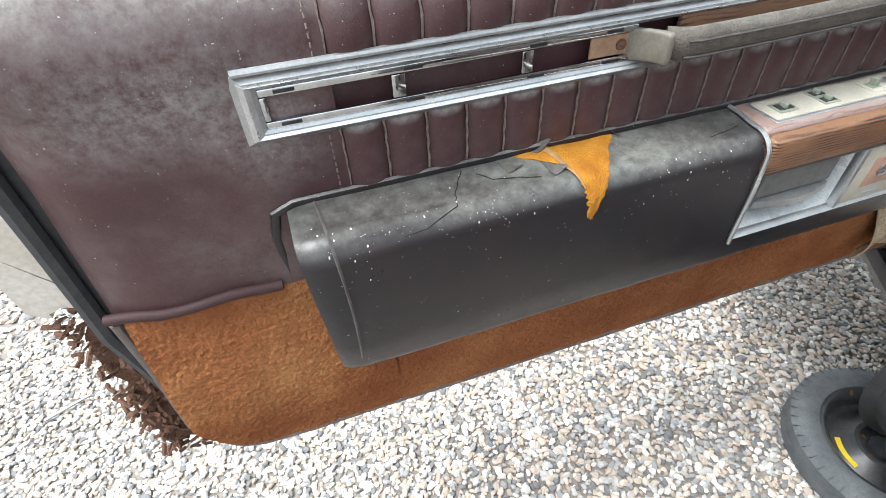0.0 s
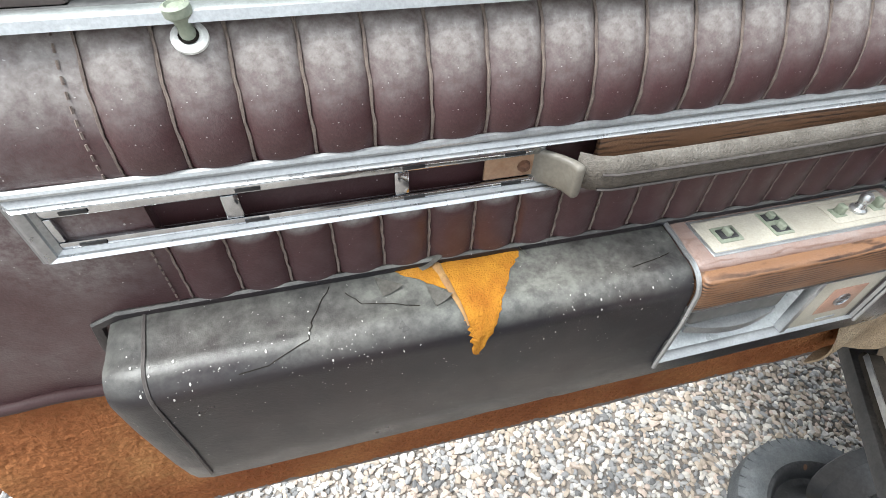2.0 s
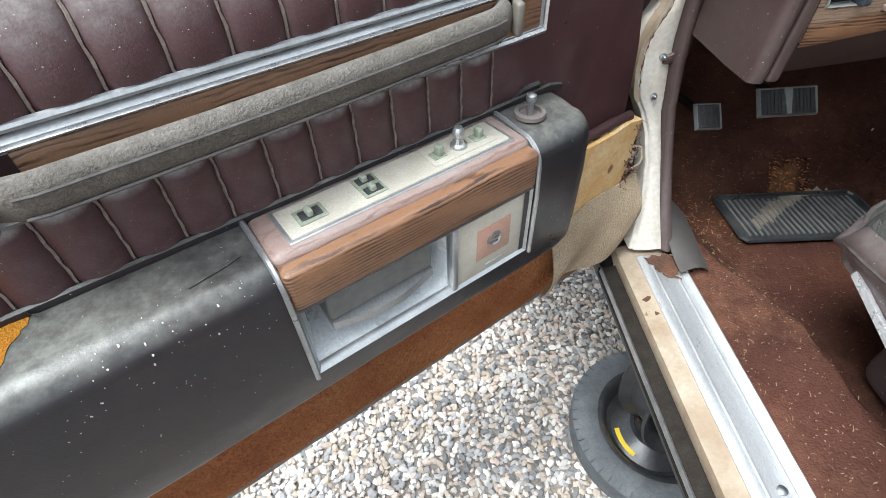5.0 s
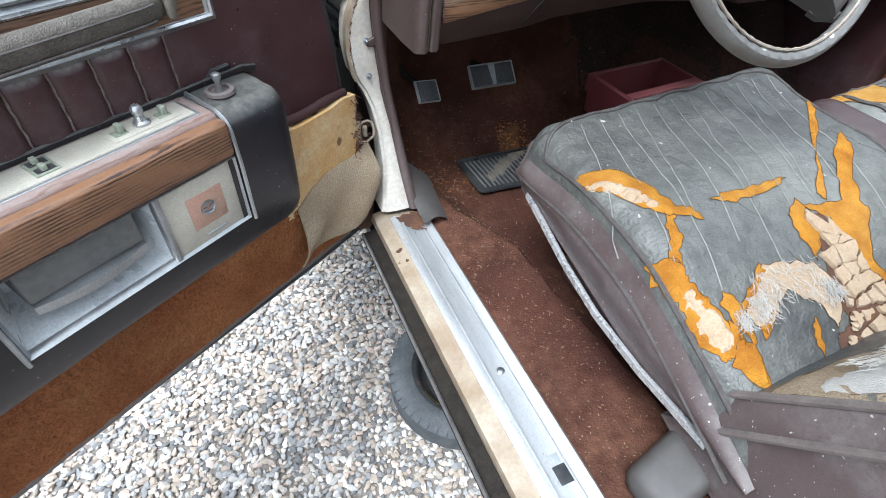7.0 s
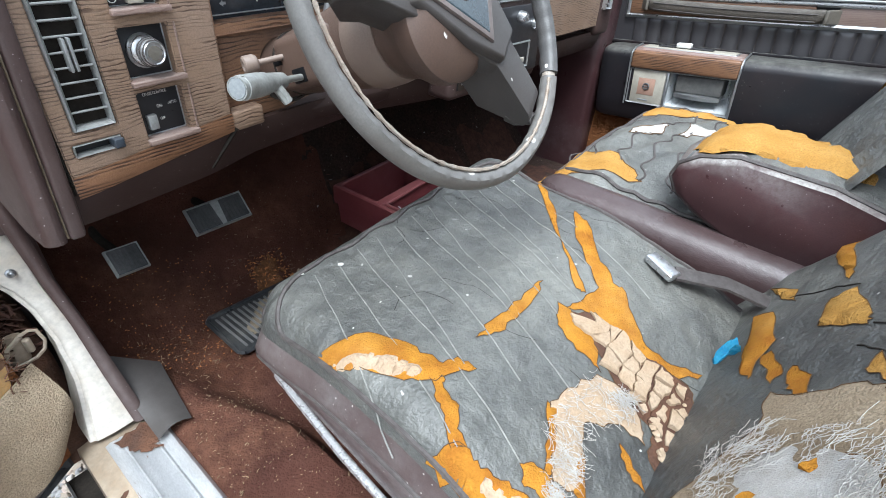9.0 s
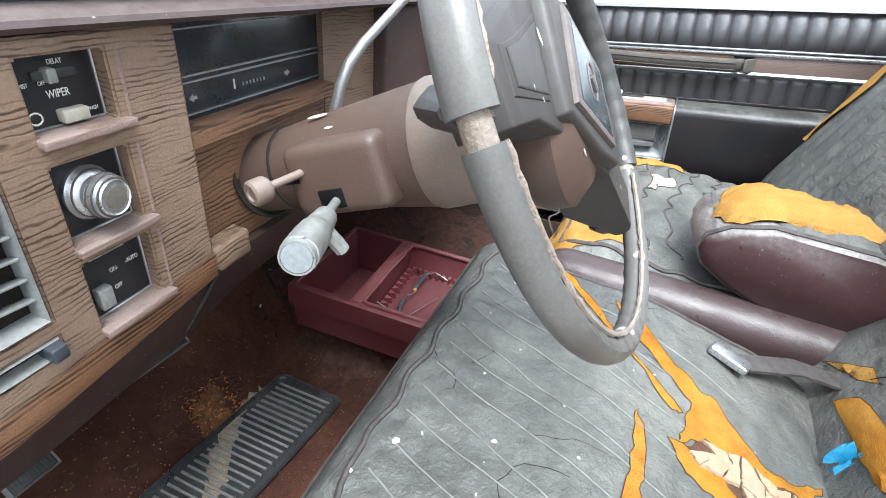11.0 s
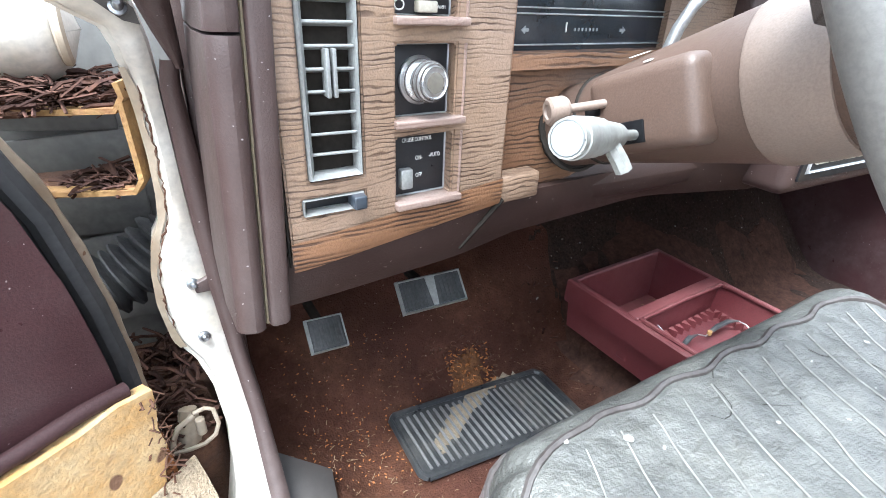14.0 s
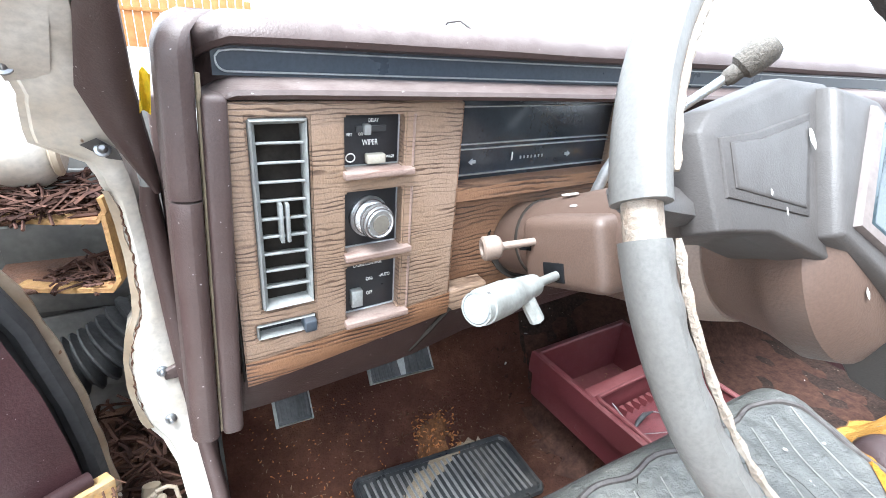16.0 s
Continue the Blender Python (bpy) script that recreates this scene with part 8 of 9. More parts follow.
for k, pl_ in enumerate(([(0.285, 1.016), (0.307, 1.054), (0.326, 1.089), (0.31, 1.094), (0.288, 1.06), (0.265, 1.029)], [(0.252, 1.024), (0.266, 1.055), (0.275, 1.092), (0.256, 1.094), (0.244, 1.05), (0.235, 1.035)], [(0.222, 1.07), (0.237, 1.101), (0.242, 1.123), (0.229, 1.127), (0.217, 1.106), (0.202, 1.097), (0.207, 1.07)])):
    btear(pl_, M_FOAM, "orange foam stripe" if k == 0 else "", 50 + k, 0.0095, 0.0025)


def on_back(x, z, up):
    return Vector((x, back_y(x, z) + up + 0.004, z))


bm = B()
threads(bm, 480, [(0.299, 1.008, 0.018), (0.35, 1.026, 0.018), (0.325, 1.091, 0.018), (0.294, 1.12, 0.018), (0.25, 1.121, 0.018), (0.246, 1.099, 0.018), (0.24, 1.064, 0.018), (0.242, 1.025, 0.018), (0.258, 1.003, 0.018)], 1.0, 0.35, 0.022, 0.0003, on_back)
threads(bm, 160, [(0.269, 1.124, 0.02), (0.321, 1.036, 0.02), (0.329, 1.008, 0.02)], 0.4, 0.3, 0.025, 0.0003, on_back)
part("loose_threads", bm, M_WEB, seat, "", kind="stuff")
bm = B()
for pl_ in ([(0.47, 1.09), (0.43, 1.12), (0.39, 1.135)], [(0.66, 1.0), (0.63, 1.05), (0.6, 1.09)], [(0.5, 1.1), (0.44, 1.16), (0.4, 1.2)], [(0.6, 1.2), (0.5, 1.22), (0.4, 1.26)]):
    pts = []
    for (x0, z0), (x1, z1) in zip(pl_, pl_[1:]):
        pts += [on_back(x0 + (x1 - x0) * k / 5 + rnd.uniform(-0.002, 0.002), z0 + (z1 - z0) * k / 5, -0.0035) for k in range(5)]
    tube(bm, pts, 0.0009, 4)
part("crack_network", bm, M_CRACKSHADE, seat, "", kind="stuff")

# belt buckle and blue wrapper
bk = thing("seat_belt_buckle", "chromed seat belt buckle on a dark strap between the seats", "seat belt", pose(0, 0, 0))
bm = B()
rbox(bm, (-0.012, -0.026, -0.006), (0.012, 0.026, 0.006), 0.004, 2)
bmesh.ops.transform(bm, matrix=pose(0.635, -0.655, seat_z(0.635, -0.655) + 0.012, 10, 0, -20), verts=bm.verts)
part("buckle", bm, M_CHROME, bk)
bm = B()
sweep(bm, [(0.64, -0.675, seat_z(0.64, -0.675) + 0.012), (0.665, -0.74, 0.98), (0.69, -0.82, 0.96)], [(0.016, 0.002), (-0.016, 0.002), (-0.016, -0.002), (0.016, -0.002)])
part("strap", bm, M_WELT, bk)
bm = B()
surf(bm, lambda u, v: Vector((0.53 + 0.028 * u, -0.772 - 0.012 * v + 0.006 * math.sin(u * 9), 0.945 + 0.03 * v + 0.008 * math.sin(u * 14 + v * 3))), 10, 4)
solo("candy_wrapper", bm, M_BLUE, "crumpled shiny blue wrapper on the seat", "wrapper")

# ---- passenger seat ----
ps = thing("passenger_seat", "split grey and brown vinyl bench seat with yellow foam showing", "car seat", pose(0, 0, 0))
PX0, PX1, PY0, PY1 = 0.775, 1.43, -0.352, -0.82
def pseat_z(x, y):
    u, v = (x - PX0) / (PX1 - PX0), (PY0 - y) / (PY0 - PY1)
    z = 1.0 + 0.018 * math.sin(math.pi * min(1, max(0, u))) - 0.03 * v
    for e, r in ((x - PX0, 0.06), (PX1 - x, 0.06), (PY0 - y, 0.08)):
        if e < r:
            z -= (r - math.sqrt(max(0.0, r * r - (r - max(e, 0.0)) ** 2))) * 0.9
    return z + 0.008 * noise.noise(Vector((x * 12, y * 12, 7))) + 0.003 * math.sin(y * 90 + 6 * noise.noise(Vector((x * 6, y * 6, 1))))
bm = B()
surf(bm, lambda u, v: Vector((PX0 + (PX1 - PX0) * u, PY0 + (PY1 - PY0) * v, pseat_z(PX0 + (PX1 - PX0) * u, PY0 + (PY1 - PY0) * v))), 90, 80)
for f in bm.faces:
    f.normal_update()
    if f.normal.z < 0:
        f.normal_flip()
part("cushion_top", bm, M_SEATTOP, ps, "grey wrinkled cushion top")
bm = B()
rbox(bm, (PX0 - 0.0, PY1, 0.69), (PX1 + 0.006, PY0 + 0.006, 0.955), 0.045, 4, (8, 8, 3))
part("cushion_side", bm, M_SEATSIDE, ps, "brown vinyl cushion sides")
bm = B()
wl = [(PX0 + 0.045, y) for y in [PY1 + 0.02 + 0.42 * k / 30 for k in range(31)]]
tube(bm, [(x, y, pseat_z(x, y) + 0.002) for x, y in wl] + [(PX0 + 0.1 + 0.5 * k / 20, PY0 - 0.03, pseat_z(PX0 + 0.1 + 0.5 * k / 20, PY0 - 0.03) + 0.002) for k in range(21)], 0.004, 6)
part("cushion_welt", bm, M_WELT, ps)
bm = B()
rbox(bm, (0.735, -0.9, 0.8), (0.825, -0.362, 0.995), 0.045, 5, (3, 12, 3), warp=lambda q: Vector((q.x, q.y, q.z - 0.02 * max(0.0, -0.5 - q.y))))
part("side_bolster", bm, M_BOLST, ps, "plump brown vinyl bolster")
for k in range(6):
    bm = B()
    y0 = -0.36 - 0.055 * k
    tube(bm, [(0.86 + 0.56 * j / 40, y0 + 0.008 * math.sin(j * 0.9 + k) + 0.03 * math.sin(j * 0.12), pseat_z(0.86 + 0.56 * j / 40, y0 + 0.008 * math.sin(j * 0.9 + k) + 0.03 * math.sin(j * 0.12)) + 0.0005) for j in range(41)], 0.0022, 5)
    part("pleat_welt", bm, M_WELT, ps)
def ptear(poly, m, label, seed):
    bm = B()
    pj = jag(poly, 0.008, seed, 4)
    patch(bm, pj, pseat_z, 0.005, step=0.02)
    part("tear", bm, m, ps, label)
    bm = B()
    pts = [(x, y, pseat_z(x, y) + 0.001) for x, y in pj]
    tube(bm, pts + pts[:1], 0.0011, 4, caps=False)
    part("torn_edge", bm, M_TORN, ps)
ptear([(0.80, -0.34), (0.86, -0.33), (0.93, -0.36), (0.93, -0.44), (0.9, -0.5), (0.86, -0.53), (0.84, -0.46), (0.8, -0.4)], M_YFOAM, "yellow foam at the front corner", 41)
ptear([(1.2, -0.36), (1.3, -0.38), (1.38, -0.46), (1.4, -0.58), (1.36, -0.58), (1.33, -0.48), (1.26, -0.42)], M_YFOAM, "yellow foam along the far edge", 42)
ptear([(1.05, -0.42), (1.12, -0.42), (1.18, -0.46), (1.14, -0.47), (1.08, -0.45)], M_WEB, "white scrim", 43)
ptear([(1.15, -0.5), (1.23, -0.5), (1.28, -0.55), (1.2, -0.56)], M_WEB, "", 44)
bm = B()
def pback(u, v):
    x = 0.80 + 0.62 * u
    return Vector((x, -0.71 - 0.276 * v - 0.025 * (2 * abs(u - 0.5)) ** 4 + 0.006 * math.sin(u * 70) * (v > 0.1), 0.93 + 0.6 * v))
surf(bm, pback, 90, 30)
part("backrest", bm, M_SEATTOP, ps, "grey pleated backrest")
bm = B()
rbox(bm, (0.8, -1.5, 0.7), (1.42, -1.0, 1.5), 0.05, 3, warp=lambda q: Vector((q.x, q.y - 0.05 * (q.z - 1.0), q.z)))
part("backrest_rear", bm, M_SEATSIDE, ps)
rr = random.Random(8)
bm = B()
prev = None
for k in range(9):
    t = k / 8
    row = [bm.verts.new(pback(1.0 - (0.05 + 0.06 * math.sin(math.pi * t)) * i / 6 + rr.uniform(-0.004, 0.004), 0.3 + 0.5 * t) + Vector((0, 0.008, 0.002))) for i in range(7)]
    if prev:
        for i in range(6):
            bm.faces.new((prev[i], prev[i + 1], row[i + 1], row[i]))
    prev = row
bmesh.ops.recalc_face_normals(bm, faces=bm.faces)
part("back_tear", bm, M_YFOAM, ps, "yellow foam at the backrest edge")
# folded centre armrest
ar = thing("centre_armrest", "folded-down maroon vinyl armrest with torn yellow foam top", "armrest", pose(-0.078, -0.025, 0.012))
ARM = [(-0.99, 1.045), (-0.86, 1.08), (-0.78, 1.098), (-0.65, 1.103), (-0.595, 1.088), (-0.568, 1.068), (-0.561, 1.045), (-0.575, 1.02), (-0.62, 0.993), (-0.70, 0.96), (-0.78, 0.938), (-0.99, 0.92)]


def arm_top(x, y):
    for (y0, z0), (y1, z1) in zip(ARM, ARM[1:]):
        if y0 <= y <= y1:
            return z0 + (z1 - z0) * (y - y0) / (y1 - y0) + 0.016 * math.sin(math.pi * min(1, max(0, (x - 0.87) / 0.19))) * min(1.0, (-0.56 - y) / 0.05)
    return 1.06


bm = B()
rows = []
for x, k in ((0.862, 0.9), (0.866, 0.955), (0.873, 0.985), (0.885, 1.0), (0.965, 1.03), (1.045, 1.0), (1.056, 0.985), (1.063, 0.955), (1.067, 0.9)):
    rows.append([bm.verts.new((x, -0.8 + (y + 0.8) * (k if y > -0.9 else 1), 1.03 + (z - 1.03) * k)) for y, z in ARM])
for p, q in zip(rows, rows[1:]):
    for k in range(len(ARM) - 1):
        bm.faces.new((p[k], p[k + 1], q[k + 1], q[k]))
bm.faces.new(rows[0])
bm.faces.new(rows[-1][::-1])
bmesh.ops.recalc_face_normals(bm, faces=bm.faces)
part("armrest_body", bm, M_VINYL, ar, "maroon vinyl side")
bm = B()
patch(bm, jag([(0.884, -0.6), (0.92, -0.575), (0.98, -0.585), (1.02, -0.6), (1.045, -0.66), (1.03, -0.72), (1.0, -0.77), (0.95, -0.81), (0.91, -0.83), (0.9, -0.78), (0.888, -0.68)], 0.006, 51, 5), arm_top, 0.007, step=0.015)
bm_top = B()
patch(bm_top, [(0.876, -0.578), (1.054, -0.578), (1.054, -0.96), (0.876, -0.96)], arm_top, 0.003, step=0.015)
part("armrest_top", bm_top, M_SEATTOP, ar, "greyed vinyl top of the armrest")
part("foam_top", bm, M_YFOAM, ar, "torn yellow foam")
bm = B()
tube(bm, [(0.874, -0.8 + (y + 0.8) * 0.985, 1.03 + (z - 1.03) * 0.985 + 0.001) for y, z in ARM], 0.004, 6)
part("armrest_welt", bm, M_WELT, ar)

# ---- pedals, mat, bin, wheels ----
bp = thing("brake_pedal", "wide black brake pedal with chrome edging", "pedal", pose(0, 0, 0))
PM = pose(0.344, 0.112, 0.878, -42, 0, 0) @ Matrix.Scale(0.86, 4)
bm = B()
rbox(bm, (-0.066, -0.006, -0.03), (0.066, 0.006, 0.03), 0.004, 2)
bmesh.ops.transform(bm, matrix=PM, verts=bm.verts)
part("pad", bm, M_RUBBER, bp)
bm = B()
frame_ring(bm, (-0.069, 0.069, -0.033, 0.033), (-0.064, 0.064, -0.028, 0.028), -0.009, 0.004)
bmesh.ops.transform(bm, matrix=PM, verts=bm.verts)
part("chrome_edge", bm, M_VENT, bp)
bm = B()
extrude_poly(bm, [(-0.01, 0.03), (0.01, 0.03), (0.005, -0.028), (-0.005, -0.028)], -0.0085, -0.004, 1)
bmesh.ops.transform(bm, matrix=PM, verts=bm.verts)
part("centre_badge", bm, M_VENT, bp)
for k in range(14):
    x = -0.058 + 0.0085 * k
    if abs(x) < 0.012:
        continue
    bm = B()
    rbox(bm, (x - 0.0016, -0.0085, -0.026), (x + 0.0016, -0.004, 0.026), 0.001, 1)
    bmesh.ops.transform(bm, matrix=PM, verts=bm.verts)
    part("rib", bm, M_RUBBER, bp)
bm = B()
tube(bm, [(0.344, 0.118, 0.876), (0.346, 0.24, 0.86), (0.35, 0.37, 0.9)], 0.009, 8)
part("arm", bm, M_CRACKSHADE, bp)
kp = thing("parking_brake_pedal", "small black parking brake pedal with chrome lower edge", "pedal", pose(0, 0, 0))
PM = pose(0.149, 0.05, 0.894, -42, 8, 10) @ Matrix.Scale(0.86, 4)
bm = B()
rbox(bm, (-0.03, -0.006, -0.026), (0.03, 0.006, 0.026), 0.004, 2)
bmesh.ops.transform(bm, matrix=PM, verts=bm.verts)
part("pad", bm, M_RUBBER, kp)
for k in range(6):
    bm = B()
    rbox(bm, (-0.024 + 0.0095 * k - 0.002, -0.0085, -0.02), (-0.024 + 0.0095 * k + 0.002, -0.004, 0.02), 0.001, 1)
    bmesh.ops.transform(bm, matrix=PM, verts=bm.verts)
    part("rib", bm, M_RUBBER, kp)
bm = B()
frame_ring(bm, (-0.032, 0.032, -0.028, 0.028), (-0.029, 0.029, -0.025, 0.025), -0.008, 0.003)
bmesh.ops.transform(bm, matrix=PM, verts=bm.verts)
part("chrome_edge", bm, M_VENT, kp)
bm = B()
tube(bm, [(0.149, 0.056, 0.892), (0.15, 0.19, 0.87), (0.15, 0.37, 0.9)], 0.008, 8)
part("arm", bm, M_CRACKSHADE, kp)

# heel mat
mt_ = thing("heel_mat", "black ribbed rubber heel mat set in the carpet, dusted with sand", "floor mat", pose(0, 0, 0))
MX0, MX1, MY0, MY1 = 0.243, 0.545, -0.082, 0.055
def mat_z(x, y):
    return max(floor_z(x, y), 0.676) + 0.008
bm = B()
surf(bm, lambda u, v: Vector((MX0 + (MX1 - MX0) * u, MY0 + (MY1 - MY0) * v + -0.012 * (u - 0.5), mat_z(MX0 + (MX1 - MX0) * u, MY0 + (MY1 - MY0) * v))), 40, 16)
part("mat_sheet", bm, M_MAT, mt_)
bm = B()
loop = [(0.03, 0.0), (0.97, 0.0), (1.0, 0.08), (1.0, 0.92), (0.97, 1.0), (0.03, 1.0), (0.0, 0.92), (0.0, 0.08), (0.03, 0.0)]
def mp_(u, v, dz=0.0):
    x, y = MX0 + (MX1 - MX0) * u, MY0 + (MY1 - MY0) * v
    return Vector((x, y + -0.012 * (u - 0.5), mat_z(x, y) + dz))
pts = []
for a, b in zip(loop, loop[1:]):
    pts += [mp_(a[0] + (b[0] - a[0]) * k / 8, a[1] + (b[1] - a[1]) * k / 8, 0.001) for k in range(8)]
tube(bm, pts + pts[:1], 0.005, 6)
part("rolled_edge", bm, M_MAT, mt_)
for k in range(23):
    u = 0.06 + 0.88 * k / 22
    bm = B()
    tube(bm, [mp_(u + 0.012 * (0.5 - t), 0.1 + 0.8 * t, 0.0015) for t in (j / 8 for j in range(9))], 0.0026, 5, 0.9)
    part("rib", bm, M_MATRIB, mt_)

bm = B()
patch(bm, jag([(0.285, -0.045), (0.33, -0.03), (0.37, 0.005), (0.43, 0.045), (0.5, 0.055), (0.46, 0.065), (0.39, 0.055), (0.34, 0.02), (0.3, -0.01)], 0.008, 62, 5), mat_z, 0.0012, step=0.012)
part("sand_spill", bm, M_SAND, mt_, "spill of pale sand")

# storage bin: a deep tray, and a shallow one with toothed ledges
BIN_AT = pose(0.727, -0.078, 0.772, 2, 0, 5)
bn = thing("console_bin", "maroon plastic two-tray bin lying on the footwell tunnel", "storage tray", BIN_AT)
def tray_box(bm, x0, x1, y0, y1, z0, z1, t, taper=0.01):
    def ring(dx, z):
        return [bm.verts.new(p) for p in ((x0 + dx, y0 + dx, z), (x1 - dx, y0 + dx, z), (x1 - dx, y1 - dx, z), (x0 + dx, y1 - dx, z))]
    rs = [ring(taper, z0), ring(0.006, z0 + (z1 - z0) * 0.52), ring(0.001, z0 + (z1 - z0) * 0.54), ring(0.0, z0 + (z1 - z0) * 0.62), ring(0, z1 - 0.003), ring(0.003, z1), ring(t - 0.002, z1), ring(t, z1 - 0.002), ring(t + taper, z0 + 0.006)]
    for a, b in zip(rs, rs[1:]):
        for k in range(4):
            bm.faces.new((a[k], a[(k + 1) % 4], b[(k + 1) % 4], b[k]))
    bm.faces.new(rs[0][::-1])
    bm.faces.new(rs[-1])
    bmesh.ops.recalc_face_normals(bm, faces=bm.faces)
bm = B()
tray_box(bm, -0.128, 0.128, -0.15, 0.145, 0.0, 0.1, 0.013)
part("tray", bm, M_BIN, bn, "maroon moulded tray")
bm = B()
rbox(bm, (-0.12, 0.0, 0.012), (0.12, 0.022, 0.1025), 0.003, 2)
part("divider", bm, M_BIN, bn)
bm = B()
tube(bm, [(-0.11, 0.0, 0.098), (-0.117, -0.012, 0.102), (-0.116, -0.06, 0.102), (-0.114, -0.138, 0.1)], 0.0042, 8)
tube(bm, [(-0.11, -0.002, 0.1), (0.0, -0.003, 0.103), (0.108, -0.004, 0.1), (0.114, -0.02, 0.1), (0.114, -0.138, 0.1)], 0.0036, 8)
part("inner_rim", bm, M_BIN, bn, "raised lip round the shallow tray")
bm = B()
rbox(bm, (-0.112, -0.138, 0.03), (0.112, -0.002, 0.036), 0.002, 1)
part("tray_floor", bm, M_BIN, bn, "raised floor of the shallow tray")
bm = B()
extrude_poly(bm, [(-0.094, -0.1), (-0.09, -0.03), (-0.06, -0.012), (0.07, -0.012), (0.098, -0.03), (0.098, -0.1), (0.07, -0.13), (-0.07, -0.13)], 0.03, 0.0385, 2)
part("tray_insert", bm, M_BINP, bn, "paler scuffed plastic in the tray")
for k in range(9):
    for x, sgn in ((-0.11, 1), (0.11, -1)):
        bm = B()
        y = -0.13 + 0.0138 * k
        extrude_poly(bm, [(x, y), (x, y + 0.0105), (x + sgn * 0.013, y + 0.005)], 0.036, 0.05, 2)
        part("tooth", bm, M_BIN, bn)
for k in range(11):
    bm = B()
    x = -0.1 + 0.0185 * k
    extrude_poly(bm, [(x, -0.004), (x + 0.012, -0.004), (x + 0.006, -0.019)], 0.036, 0.052, 2)
    part("tooth", bm, M_BIN, bn)
for k in range(4):
    bm = B()
    extrude_poly(bm, [(0.128, 0.07), (0.143, 0.07), (0.128, 0.098)], 0.03 + 0.024 * k, 0.034 + 0.024 * k, 1)
    part("rib", bm, M_BIN, bn)
litter("dust_crumbs", 60, (-0.1, 0.035, 0.008), (0.1, 0.12, 0.01), 0.006, 0.0011, M_STRAW, bn, 81, "dry crumbs in the deep tray", 0.2)
# old spectacles in the shallow tray
sg = thing("spectacles", "broken dark wire spectacles lying in the maroon bin", "glasses", BIN_AT)
for pts_, rad in (([(-0.062, -0.052, 0.05), (-0.045, -0.046, 0.055), (-0.024, -0.042, 0.058), (-0.004, -0.044, 0.058)], [0.0012, 0.0042, 0.0048, 0.0015]),
                  ([(0.022, -0.05, 0.058), (0.045, -0.05, 0.062), (0.07, -0.052, 0.064), (0.088, -0.06, 0.064)], [0.0035, 0.0052, 0.005, 0.002])):
    bm = B()
    tube(bm, [Vector(pts_[0]).lerp(Vector(pts_[1]), k / 4) for k in range(4)] + [Vector(pts_[1]).lerp(Vector(pts_[2]), k / 4) for k in range(4)] + [Vector(pts_[2]).lerp(Vector(pts_[3]), k / 4) for k in range(5)],
         [rad[0] + (rad[1] - rad[0]) * k / 4 for k in range(4)] + [rad[1] + (rad[2] - rad[1]) * k / 4 for k in range(4)] + [rad[2] + (rad[3] - rad[2]) * k / 4 for k in range(5)], 8, 0.55)
    part("temple", bm, M_DARKP, sg, "dark plastic temple")
bm = B()
tube(bm, [(-0.066, -0.06, 0.048), (-0.03, -0.075, 0.048), (0.0, -0.088, 0.05), (0.03, -0.1, 0.05)], 0.0009, 5)
tube(bm, [(-0.062, -0.052, 0.05), (-0.072, -0.058, 0.06), (-0.09, -0.035, 0.085), (-0.095, -0.02, 0.095)], 0.001, 5)
tube(bm, [(-0.004, -0.044, 0.058), (0.008, -0.052, 0.056), (0.022, -0.05, 0.058)], 0.0012, 5)
tube(bm, [(0.088, -0.06, 0.064), (0.096, -0.07, 0.06), (0.096, -0.095, 0.05)], 0.001, 5)
part("wire_frame", bm, M_ALU, sg, "thin bent wire frame")
bm = B()
lathe(bm, [(0.004, 0), (0.004, 0.007), (0, 0.007)], 8, Matrix.Translation((0.016, -0.052, 0.056)))
part("hinge", bm, M_YRUST, sg)

# litter on the floor
def mat_or_floor(x, y):
    return floor_z(x, y) + 0.002
litter("floor_litter", 240, (0.07, -0.55, 0.0), (0.6, 0.16, 0.004), 0.01, 0.0006, M_STRAW, None, 71, "dry straw bits scattered on the carpet", 0.1, mat_or_floor)
litter("floor_litter", 150, (0.33, 0.03, 0.0), (0.47, 0.13, 0.003), 0.012, 0.0016, M_RUST, None, 72, "orange rust flakes and straw by the mat", 0.2, mat_or_floor)
litter("floor_litter", 60, (0.1, -0.1, 0.0), (0.3, 0.1, 0.004), 0.012, 0.0007, M_STRAW, None, 73, "dry straw bits scattered on the carpet", 0.1, mat_or_floor)

M_SOIL = mat("rusty_soil", (0.2, 0.095, 0.044), (0.08, 0.04, 0.023), 1.0, scale=50, grain=200, bump=1.0, c3=(0.32, 0.16, 0.09), spots=0.3, spot_scale=220, fleck=0.8, spec=0.05)
bm = B()
patch(bm, jag([(0.385, 0.055), (0.415, 0.055), (0.445, 0.075), (0.45, 0.1), (0.43, 0.112), (0.4, 0.105), (0.38, 0.09), (0.37, 0.07)], 0.01, 61, 6), lambda x, y: floor_z(x, y) + 0.0015, 0.005, step=0.012)
solo("soil_spill", bm, M_SOIL, "spill of rusty soil and straw on the carpet", "dirt", kind="stuff")
M_CRUMB = mat("rust_orange_crumbs", (0.42, 0.17, 0.06), (0.3, 0.13, 0.05), 1.0, scale=60, island=0.5, spec=0.1)
litter("floor_litter", 130, (0.37, 0.045, 0.004), (0.46, 0.11, 0.009), 0.008, 0.0018, M_CRUMB, None, 77, "orange rust crumbs heaped by the mat", 0.3, mat_or_floor)
litter("floor_litter", 260, (0.09, -0.05, 0.0), (0.32, 0.16, 0.003), 0.004, 0.0012, M_CRUMB, None, 78, "rust crumbs scattered on the carpet", 0.3, mat_or_floor)
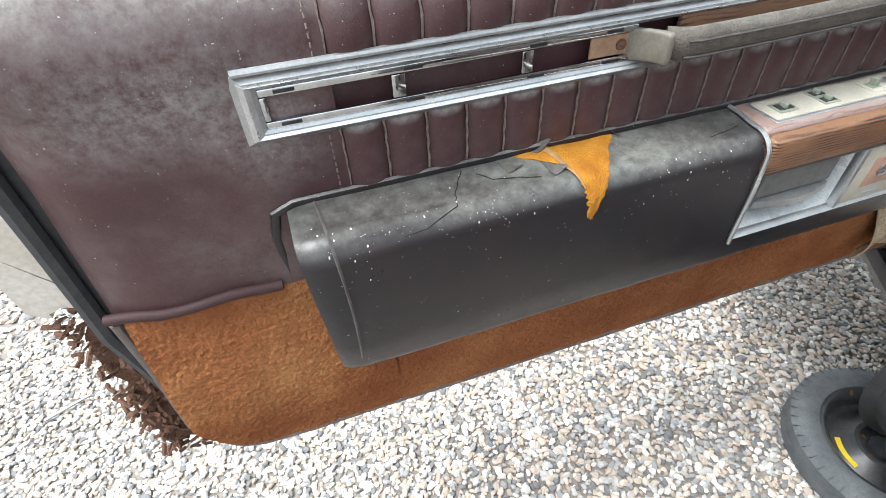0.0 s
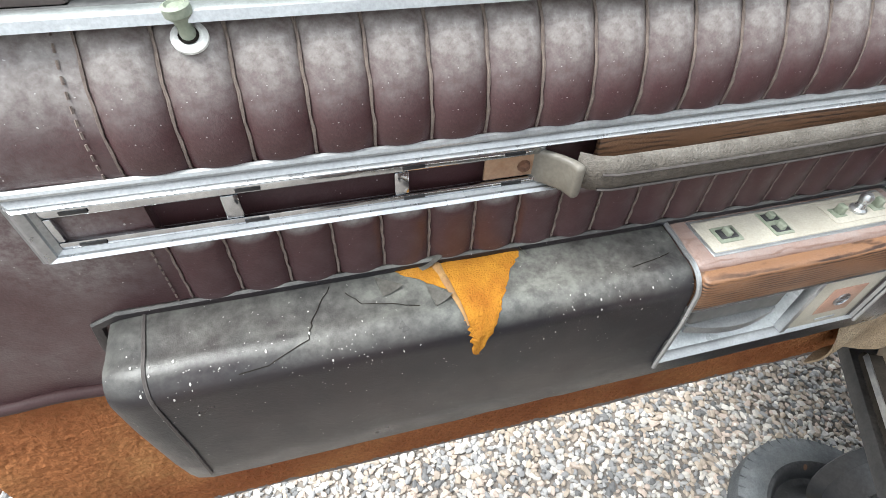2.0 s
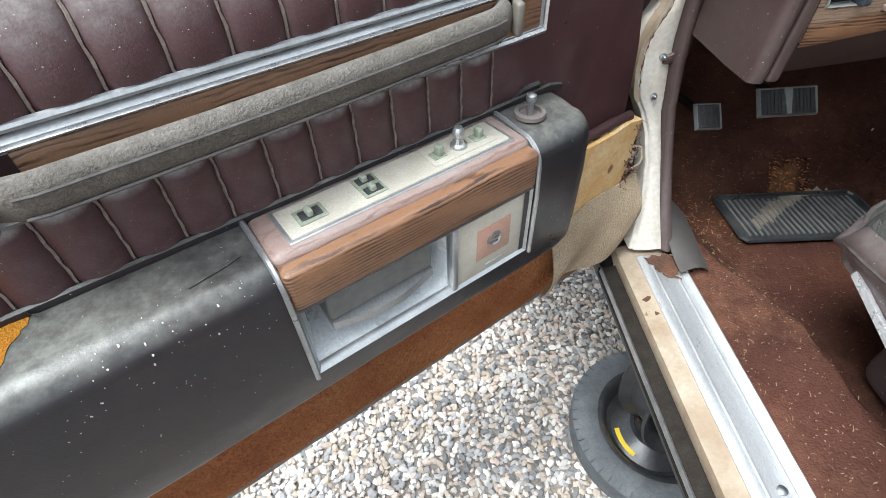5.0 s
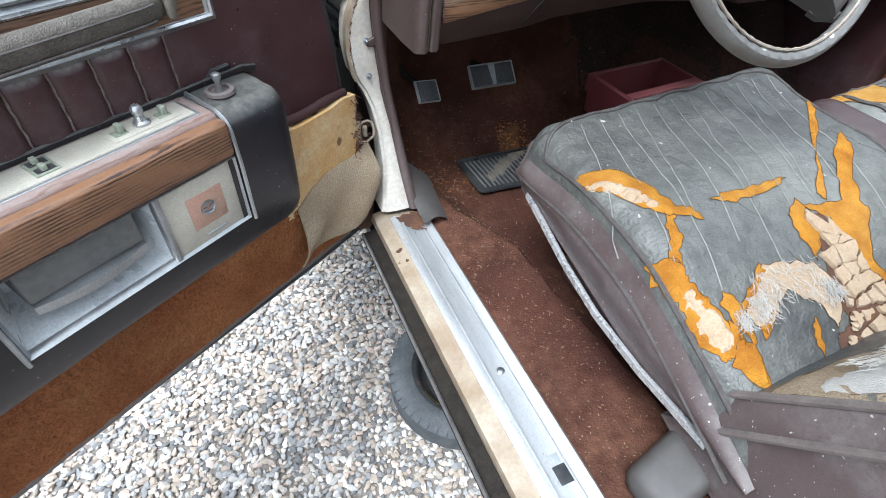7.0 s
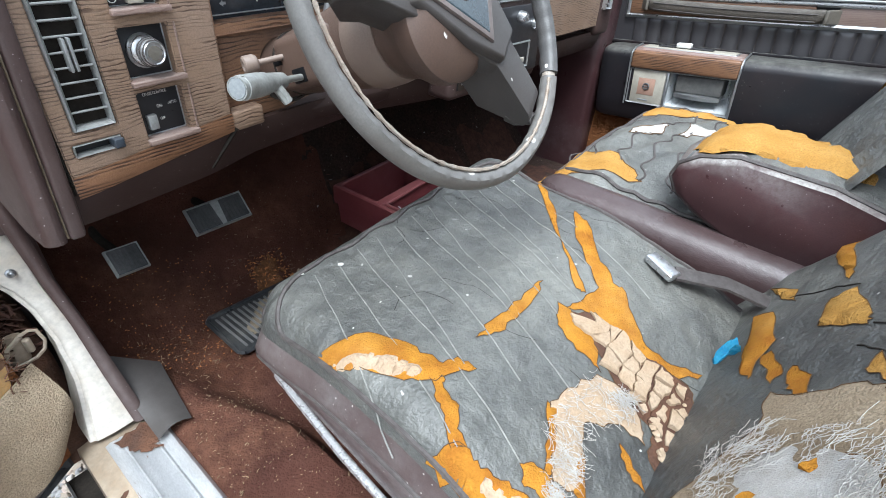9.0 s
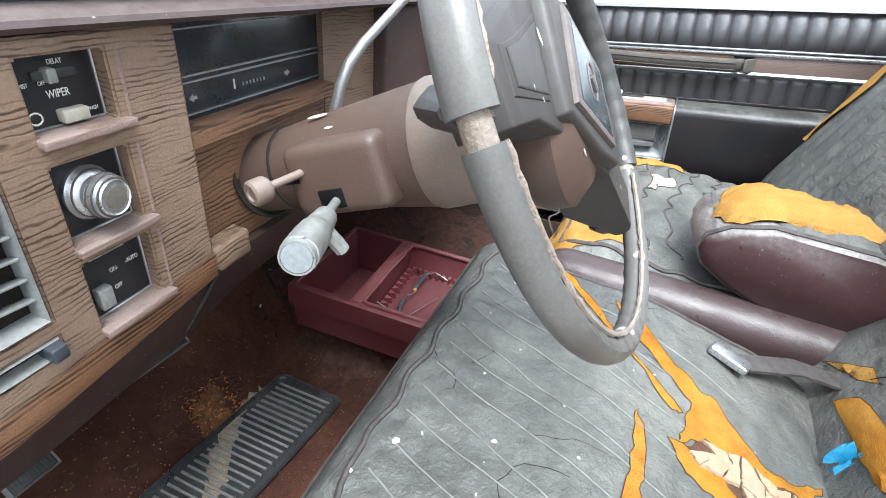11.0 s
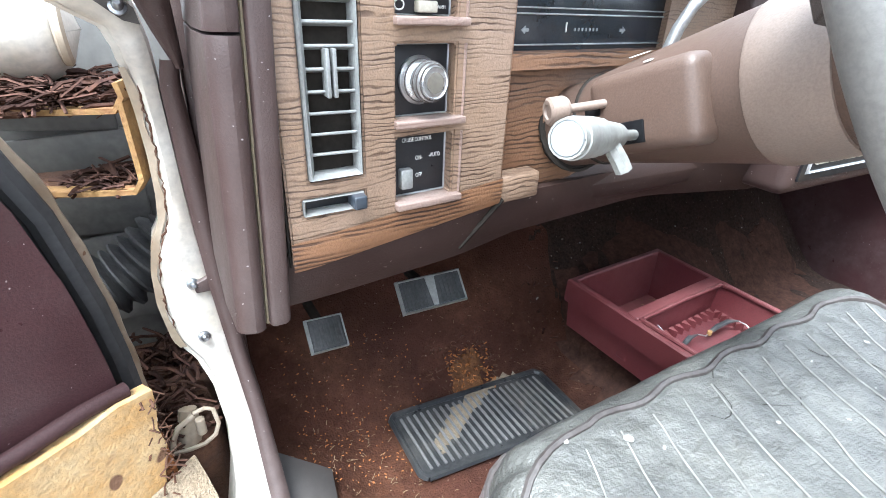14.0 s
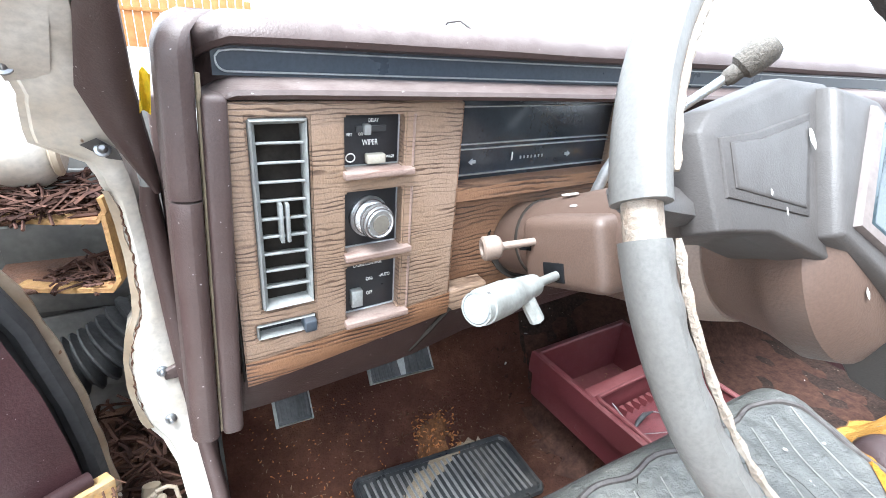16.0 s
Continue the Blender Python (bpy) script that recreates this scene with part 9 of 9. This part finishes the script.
litter("floor_litter", 500, (0.08, -0.3, 0.0), (0.62, 0.2, 0.003), 0.0028, 0.0007, M_STRAW, None, 74, "dry crumbs scattered on the carpet", 0.3, mat_or_floor)
litter("floor_litter", 400, (0.06, -0.75, 0.0), (0.2, -0.15, 0.003), 0.0032, 0.0007, M_STRAW, None, 75, "dry crumbs scattered on the carpet", 0.3, mat_or_floor)

# seat bracket by the sill
bm = B()
rbox(bm, (0.1, -0.82, 0.74), (0.2, -0.74, 0.78), 0.018, 3, (3, 3, 1), warp=lambda q: Vector((q.x, q.y + 0.2 * (q.x - 0.15), q.z + 0.3 * (q.x - 0.15))))
br = solo("seat_hinge_cover", bm, M_PAD, "grey plastic cover over the seat hinge", "cover")

# wheels under the car
def wheel(at, name, label, tyre, parts_group=""):
    w = thing(name, label, "wheel", at)
    if tyre:
        bm = B()
        prof = [(0.2, -0.05), (0.215, -0.062), (0.255, -0.066), (0.285, -0.058), (0.297, -0.045), (0.3, 0.0), (0.297, 0.045), (0.285, 0.058), (0.255, 0.066), (0.215, 0.062), (0.2, 0.05)]
        lathe(bm, prof, 64, cap=False)
        t_ = part("tyre", bm, M_TYRE, w, "dusty narrow spare tyre")
        for k in range(48):
            a = math.tau * k / 48
            bm = B()
            rbox(bm, (0.268, -0.002, 0.052), (0.299, 0.002, 0.061), 0.001, 1)
            bmesh.ops.transform(bm, matrix=pose(0, 0, 0, 0, 0, math.degrees(a)), verts=bm.verts)
            part("tread_block", bm, M_TYRE, t_)
    bm = B()
    lathe(bm, [(0.203, -0.055), (0.208, -0.05), (0.195, -0.04), (0.185, -0.03), (0.185, 0.03), (0.195, 0.04), (0.212, 0.05), (0.21, 0.058), (0.2, 0.056), (0.19, 0.045), (0.178, 0.03), (0.17, -0.005), (0.15, -0.012), (0.12, 0.005), (0.09, 0.022), (0.075, 0.018), (0.07, 0.0), (0.045, -0.004), (0.04, 0.01), (0.0, 0.01)], 56, cap=False)
    part("rim", bm, M_STEEL, w, "black pressed steel rim")
    for k in range(5):
        a = math.tau * k / 5
        bm = B()
        lathe(bm, [(0.008, 0), (0.008, 0.003), (0.0, 0.004)], 10, Matrix.Translation((0.057 * math.cos(a), 0.057 * math.sin(a), 0.0)))
        part("bolt_hole", bm, M_RUST, w)
    return w


sp = wheel(pose(0.205, -0.17, 0.056, 1.5, -1.5, 0) @ Matrix.Scale(0.76, 4), "spare_wheel", "narrow spare tyre on a black rim lying on gravel", True)
bm = B()
def lab(u, v):
    a = radians(174 + 46 * u)
    r = 0.088 + 0.054 * v
    return Vector((r * math.cos(a), r * math.sin(a), 0.004 - 0.012 * v + 0.006))
surf(bm, lab, 10, 3)
part("sticker", bm, M_YELLOW, sp, "yellow warning sticker")
wheel(pose(0.265, -0.17, 0.312, 82, 0, 12), "stand_wheel", "bare black steel wheel set upright under the car as a stand", False)
for x, y in ((1.4, -0.2), (0.25, -2.2), (1.4, -2.2)):
    wheel(pose(x, y, 0.2115, 0, 90, 0), "stand_wheel", "bare black steel wheel set upright under the car as a stand", False)

# rod on the gravel
bm = B()
tube(bm, [(-2.167, -0.591, 0.022), (-2.093, -0.486, 0.022)], 0.005, 8)
solo("metal_rod", bm, M_ZINC, "thin metal rod lying on the gravel", "rod")

# far yard
bm = B()
for k in range(22):
    rbox(bm, (-2.2 + 0.2 * k, 15.0, 0.05), (-2.02 + 0.2 * k, 15.03, 1.72 + 0.03 * (k % 3)), 0.008, 1)
    rbox(bm, (-2.2 + 0.2 * k, 14.96, 1.3), (-2.0 + 0.2 * k, 15.0, 1.4), 0.008, 1)
solo("board_fence", bm, M_ORANGE, "sunlit orange board fence at the yard's edge", "fence", kind="structure")
